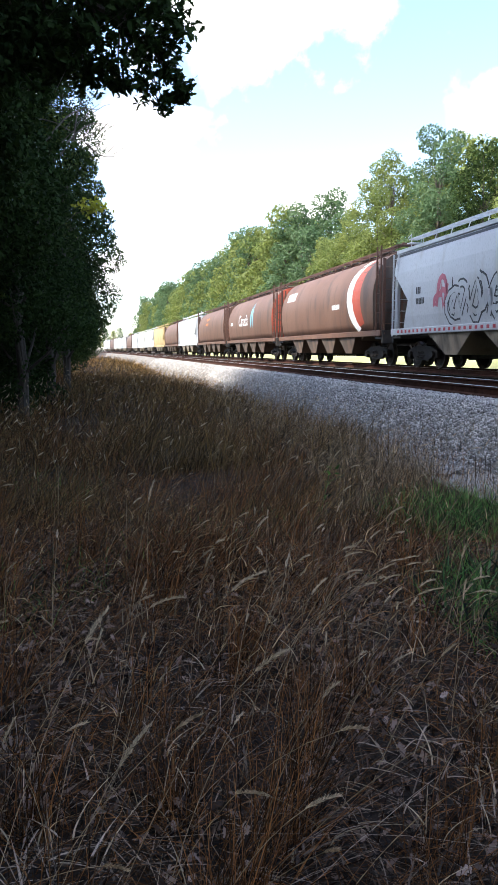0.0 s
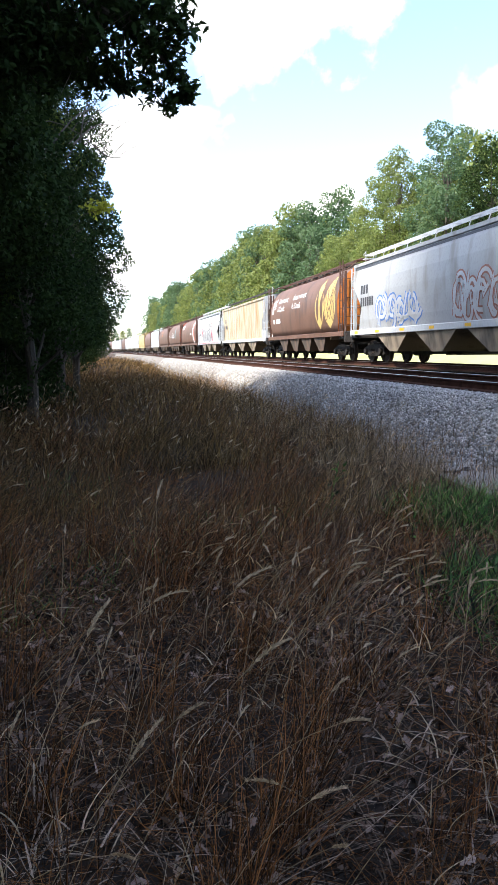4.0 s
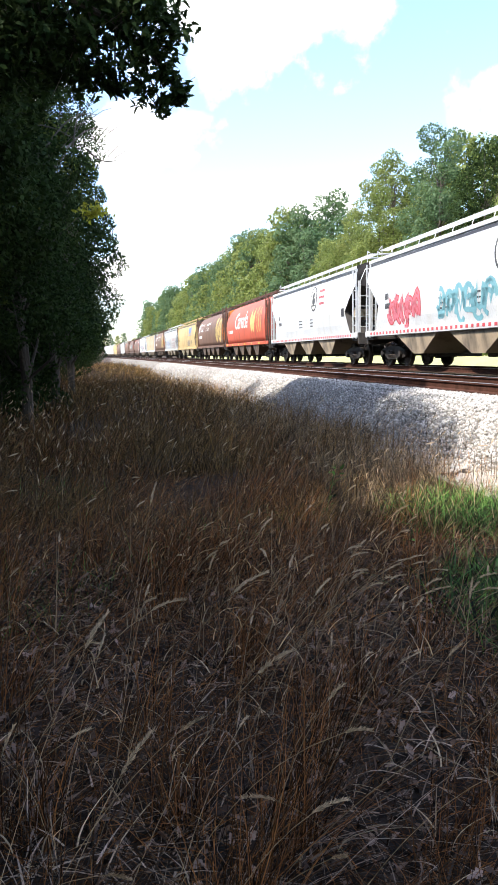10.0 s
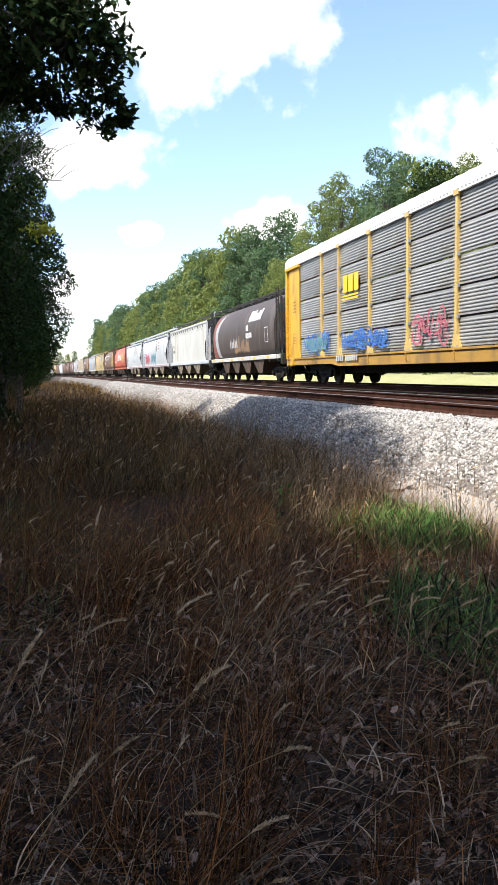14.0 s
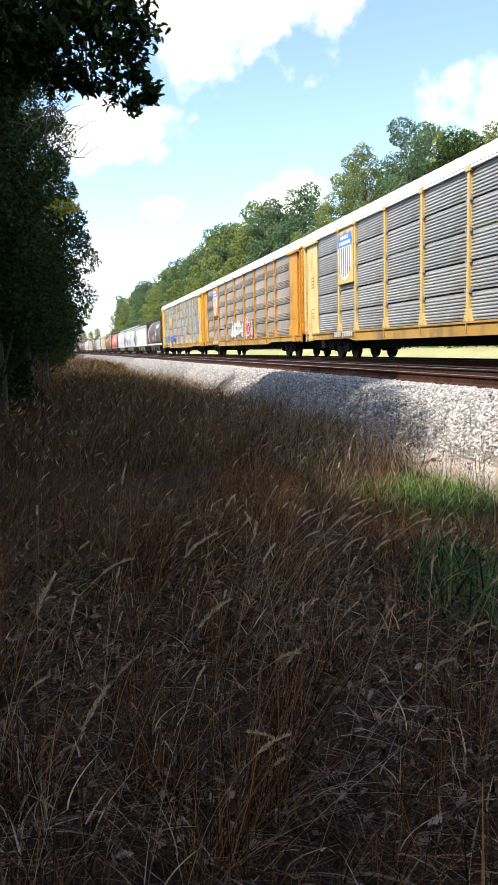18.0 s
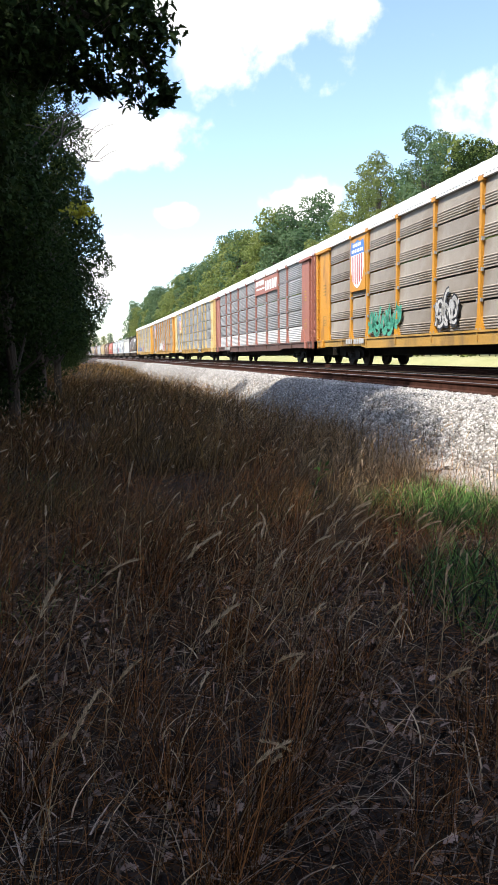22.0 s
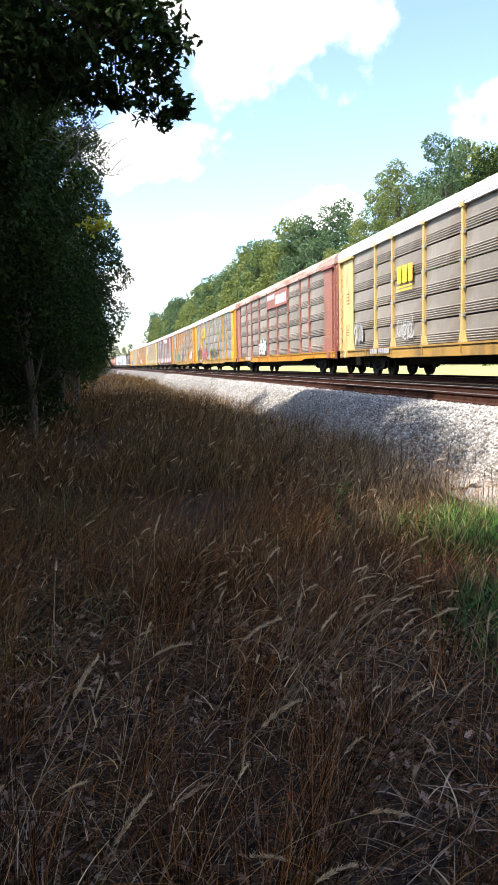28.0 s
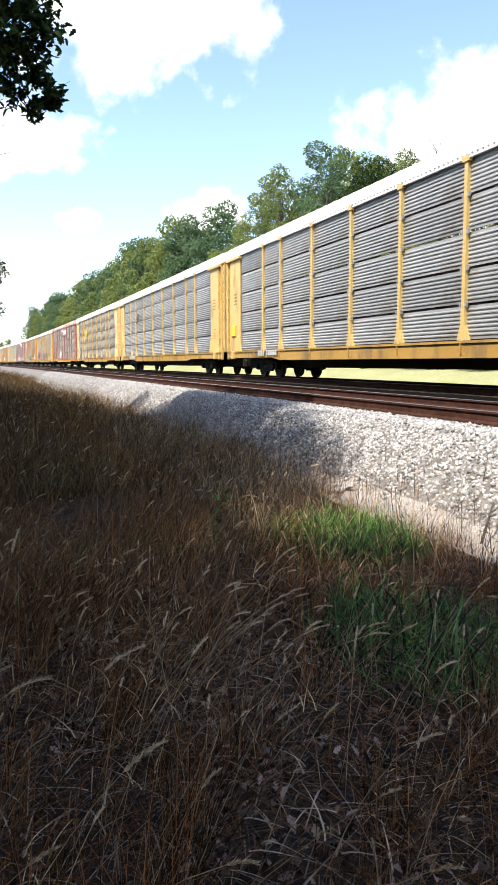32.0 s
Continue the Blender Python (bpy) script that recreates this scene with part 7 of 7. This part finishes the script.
for i in range(110):
    y = grng.uniform(1.7, 8.5)
    x = grng.uniform(-0.25 * y - 0.2, min(3.4, 0.62 * y))
    if green_zone(x, y) < 0.3:
        seed_stalk(grng, x, y, grng.uniform(0.45, 0.85), grng.normal() * 0.8 + 0.4, grng.uniform(0.0, 0.35), grng.uniform(0.04, 0.09), grng.uniform(0.005, 0.009), grng.uniform(0.1, 0.9))


def tussock(rng, x, y, count, tall, spread, mat):
    """A clump of dry stems that fan out from one root."""
    a, r = rng.uniform(0, 2 * np.pi, count), 0.09 * np.sqrt(rng.uniform(0, 1, count))
    root = np.stack([r * np.cos(a), r * np.sin(a), np.full(count, -0.02)], 1)
    a = np.where(rng.uniform(size=count) < 0.5, 0.5 + 0.6 * rng.normal(size=count), a + rng.normal(size=count) * 1.6)
    out = np.stack([np.cos(a), np.sin(a), 0 * a], 1)
    h = tall * rng.uniform(0.45, 1.1, count)
    l0, b0 = spread * rng.uniform(0.0, 1, count) ** 1.2, rng.uniform(-0.25, 0.8, count)
    tw = a + np.pi / 2 + rng.normal(size=count) * 0.5
    side = np.stack([np.cos(tw), np.sin(tw), 0 * a], 1) * (0.0013 * rng.uniform(0.7, 1.8, count))[:, None]
    rows = []
    for k in range(5):
        t = k / 4
        c = root + out * (h * (l0 * t + b0 * t ** 3))[:, None]
        c[:, 2] += h * (t / np.sqrt(1 + l0 * l0) - 0.4 * b0 * t ** 3)
        w = side * (1 - 0.8 * t)
        rows += [c - w, c + w]
    v = np.stack(rows, 1).reshape(-1, 3)
    i = np.arange(count)[:, None] * 10
    f = np.concatenate([i + np.array([[2 * j, 2 * j + 1, 2 * j + 3, 2 * j + 2]]) for j in range(4)])
    clump = thing("grass_tussock", "clump of tall dry brown grass stems", "grass clump", "grass clumps on the verge", at=pose(x, y, ground_z(x, y)))
    cut = f[:, 0] // 10 < count * 0.72
    tagged(part("stem_tuft", from_arrays("stem_tuft", v, f[cut], M[mat]), None, clump), kind="stuff")
    low = v * np.array([1.25, 1.25, 0.38])
    tagged(part("dead_base", from_arrays("dead_base", low, f[~cut], M["litter"]), None, clump, "pale bent blades low in the clump"), kind="stuff")


for x, y, n, tall in [(0.22, 1.75, 420, 0.62), (0.42, 2.05, 380, 0.66), (0.12, 2.25, 300, 0.6), (-0.35, 2.3, 320, 0.72), (0.62, 2.5, 300, 0.6), (0.05, 2.8, 300, 0.7), (0.95, 2.9, 300, 0.62), (1.25, 2.3, 240, 0.5),
                      (1.45, 3.4, 300, 0.65), (0.5, 3.3, 300, 0.7), (-0.5, 3.1, 320, 0.78), (-0.25, 1.75, 220, 0.55), (0.85, 1.9, 200, 0.45), (1.9, 2.7, 240, 0.6), (1.1, 4.0, 320, 0.72), (0.2, 4.1, 320, 0.75), (-0.7, 4.2, 320, 0.8),
                      (1.8, 4.5, 320, 0.7), (0.7, 4.9, 320, 0.75), (-0.2, 5.3, 320, 0.8), (1.4, 5.6, 320, 0.75), (2.2, 5.6, 300, 0.7), (-1.0, 5.6, 320, 0.85), (2.6, 2.9, 260, 0.6), (3.2, 4.4, 260, 0.6)]:
    tussock(grng, x, y, int(n * 0.50), tall * 0.95, 0.95, "rust_straw")
# loose seed heads far off, too small to tell apart
tops = np.concatenate([scatter(grng, 2600, -2.2, 4.0, 5, 22, tall_zone), scatter(grng, 2600, -1.2, 3.0, 1.6, 6, tall_zone)])
v, f = [], []
for x, y in tops:
    c = Vector((x, y, ground_z(x, y) + grng.uniform(0.45, 0.85) * (1 if y > 6 else grng.uniform(0.25, 0.8))))
    d = Vector((grng.uniform(-0.5, 1), grng.normal() * 0.5, grng.uniform(0.2, 1.2))).normalized() * grng.uniform(0.03, 0.06) * (1 if y > 6 else 0.3)
    s = Vector((0.8, -0.3, 0.2)).cross(d).normalized() * (0.006 if y > 6 else 0.0026)
    k = len(v)
    v += [c - d, c + s, c + d, c - s]
    f.append((k, k + 1, k + 2, k + 3))
tagged(new("seed_heads", from_arrays("seed_heads", v, f, M["seed"])), "small pale seed heads over the far grass", "grass", kind="stuff")

# dead oak leaves on the floor
cs = scatter(grng, 9500, -1.5, 2.8, 1.2, 5.0, lambda x, y: patchy(x, y, 31, 1.6) + 0.3 * patchy(x, y, 37, 5.0) > -0.02)
cen = np.array([(x, y, ground_z(x, y) + grng.uniform(0.01, 0.09)) for x, y in cs])
nn = grng.normal(size=(len(cs), 3)) * 1.1 + np.array([0, 0, 0.9])
nn /= np.linalg.norm(nn, axis=1)[:, None]
tagged(new("fallen_leaves", lobed_leaves(grng, cen, nn, 0.026, M["dead_leaf"])), "curled dead oak leaves lying in the grass", "leaves", kind="stuff")

# weeds on the stones, a stick, a small green weed
def weed(x, y, tall, mat, label, leaf, count):
    w = thing("weed", label, "weed", "weeds by the track", at=pose(x, y, bank_z(x, y) - 0.01))
    bm = bmesh.new()
    tip = Vector((grng.normal() * 0.12 * tall, grng.normal() * 0.12 * tall, tall))
    rod(bm, (0, 0, 0), tip, 0.005, 0.002, 5)
    for i in range(4):
        a = tip * grng.uniform(0.3, 0.9)
        rod(bm, a, a + Vector((grng.normal(), grng.normal(), 1.2)) * 0.12 * tall, 0.003, 0.001, 4)
    part("stem", bm, M[mat], w)
    c = np.array([tip * t + Vector((grng.normal(), grng.normal(), grng.normal() * 0.4)) * leaf * 1.4 for t in np.linspace(0.25, 1, count)])
    m = grng.normal(size=(count, 3)) * 0.6 + np.array([0, 0, 0.8])
    m /= np.linalg.norm(m, axis=1)[:, None]
    part("foliage", lobed_leaves(grng, c, m, leaf, M[mat]), None, w)


for i in range(44):
    y = grng.uniform(5.2, 13)
    weed(track_x(grng.uniform(3.8, 4.7), y), y, grng.uniform(0.15, 0.4), "bark", "thin dark dead weed among the ballast", 0.012, 7)
weed(1.75, 6.3, 0.55, "grass_green", "small leafy green weed in the dry grass", 0.026, 26)
weed(2.05, 5.1, 0.40, "grass_green", "small leafy green weed in the dry grass", 0.024, 20)
stick = bmesh.new()
rod(stick, (0, 0, -0.05), (0.10, 0.02, 0.22), 0.014, 0.012, 6)
rod(stick, (0.10, 0.02, 0.22), (0.17, 0.05, 0.36), 0.012, 0.006, 6)
solid("stick", stick, M["bark"], "dark broken stick leaning at the ballast's foot", "stick", at=pose(4.0, 5.7, bank_z(4.0, 5.7)))


# ---- the train rolls away from the camera ----
def train_at(t):
    """Where the front of the first car carrier stands along the line, t seconds in: it slows a little."""
    return -174.33 + 15.334 * t - 0.035752 * t * t + 0.000363398 * t ** 3


def car_pose(y):
    return pose(track_x(TRAIN_X, y), y, 0, 0, 0, track_turn(y))


GUST = ((0.0, 0.0), (17.0, 0.0), (18.2, 0.3), (19.4, 0.7), (20.1, 1.0), (20.5, 0.85), (21.0, 0.6), (21.6, 0.5), (22.2, 0.3), (23.0, 0.1), (24.5, 0.0), (32.0, 0.0))


def gust(t):
    """The wind that straightens the leaning stalks, 0 to 1."""
    for (a, u), (b, v) in zip(GUST, GUST[1:]):
        if a <= t <= b:
            return u + (v - u) * smooth(a, b, t)
    return 0.0


def sway(stalk, place, to, phase, lean):
    rows = []
    for t in [1.0 * k for k in range(18)] + [17.6 + 0.4 * k for k in range(17)] + [25.0 + k for k in range(8)]:
        back = gust(t) * (1.25 * math.degrees(math.atan(lean)) + 4) + 1.6 * math.sin(1.9 * t + phase)
        turn = Matrix.Rotation(radians(-back), 4, Vector((-math.sin(to), math.cos(to), 0)))
        rows.append((t, Matrix.Translation(place) @ turn))
    walk(stalk, rows)


def motions():
    for entry in STALKS:
        sway(*entry)
    facing = TO_SUN.to_track_quat("Y", "Z").to_matrix().to_4x4()
    # path of the added cloud sheet, fitted to where its shade should lie
    walk(SHADE_SHEET, [(t, Matrix.Translation(Vector((-20 + 0.66 * d, -10 + 0.75 * d, 0)) + TO_SUN * 600) @ facing) for t, d in
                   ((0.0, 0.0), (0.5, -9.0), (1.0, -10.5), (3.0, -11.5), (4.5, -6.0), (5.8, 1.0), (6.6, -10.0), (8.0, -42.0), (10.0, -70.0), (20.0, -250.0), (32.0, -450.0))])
    for car, offset in TRAIN:
        walk(car, [(t, car_pose(train_at(t) - offset)) for t in [0.0] + [2.0 * i for i in range(1, 17)]])


motions()
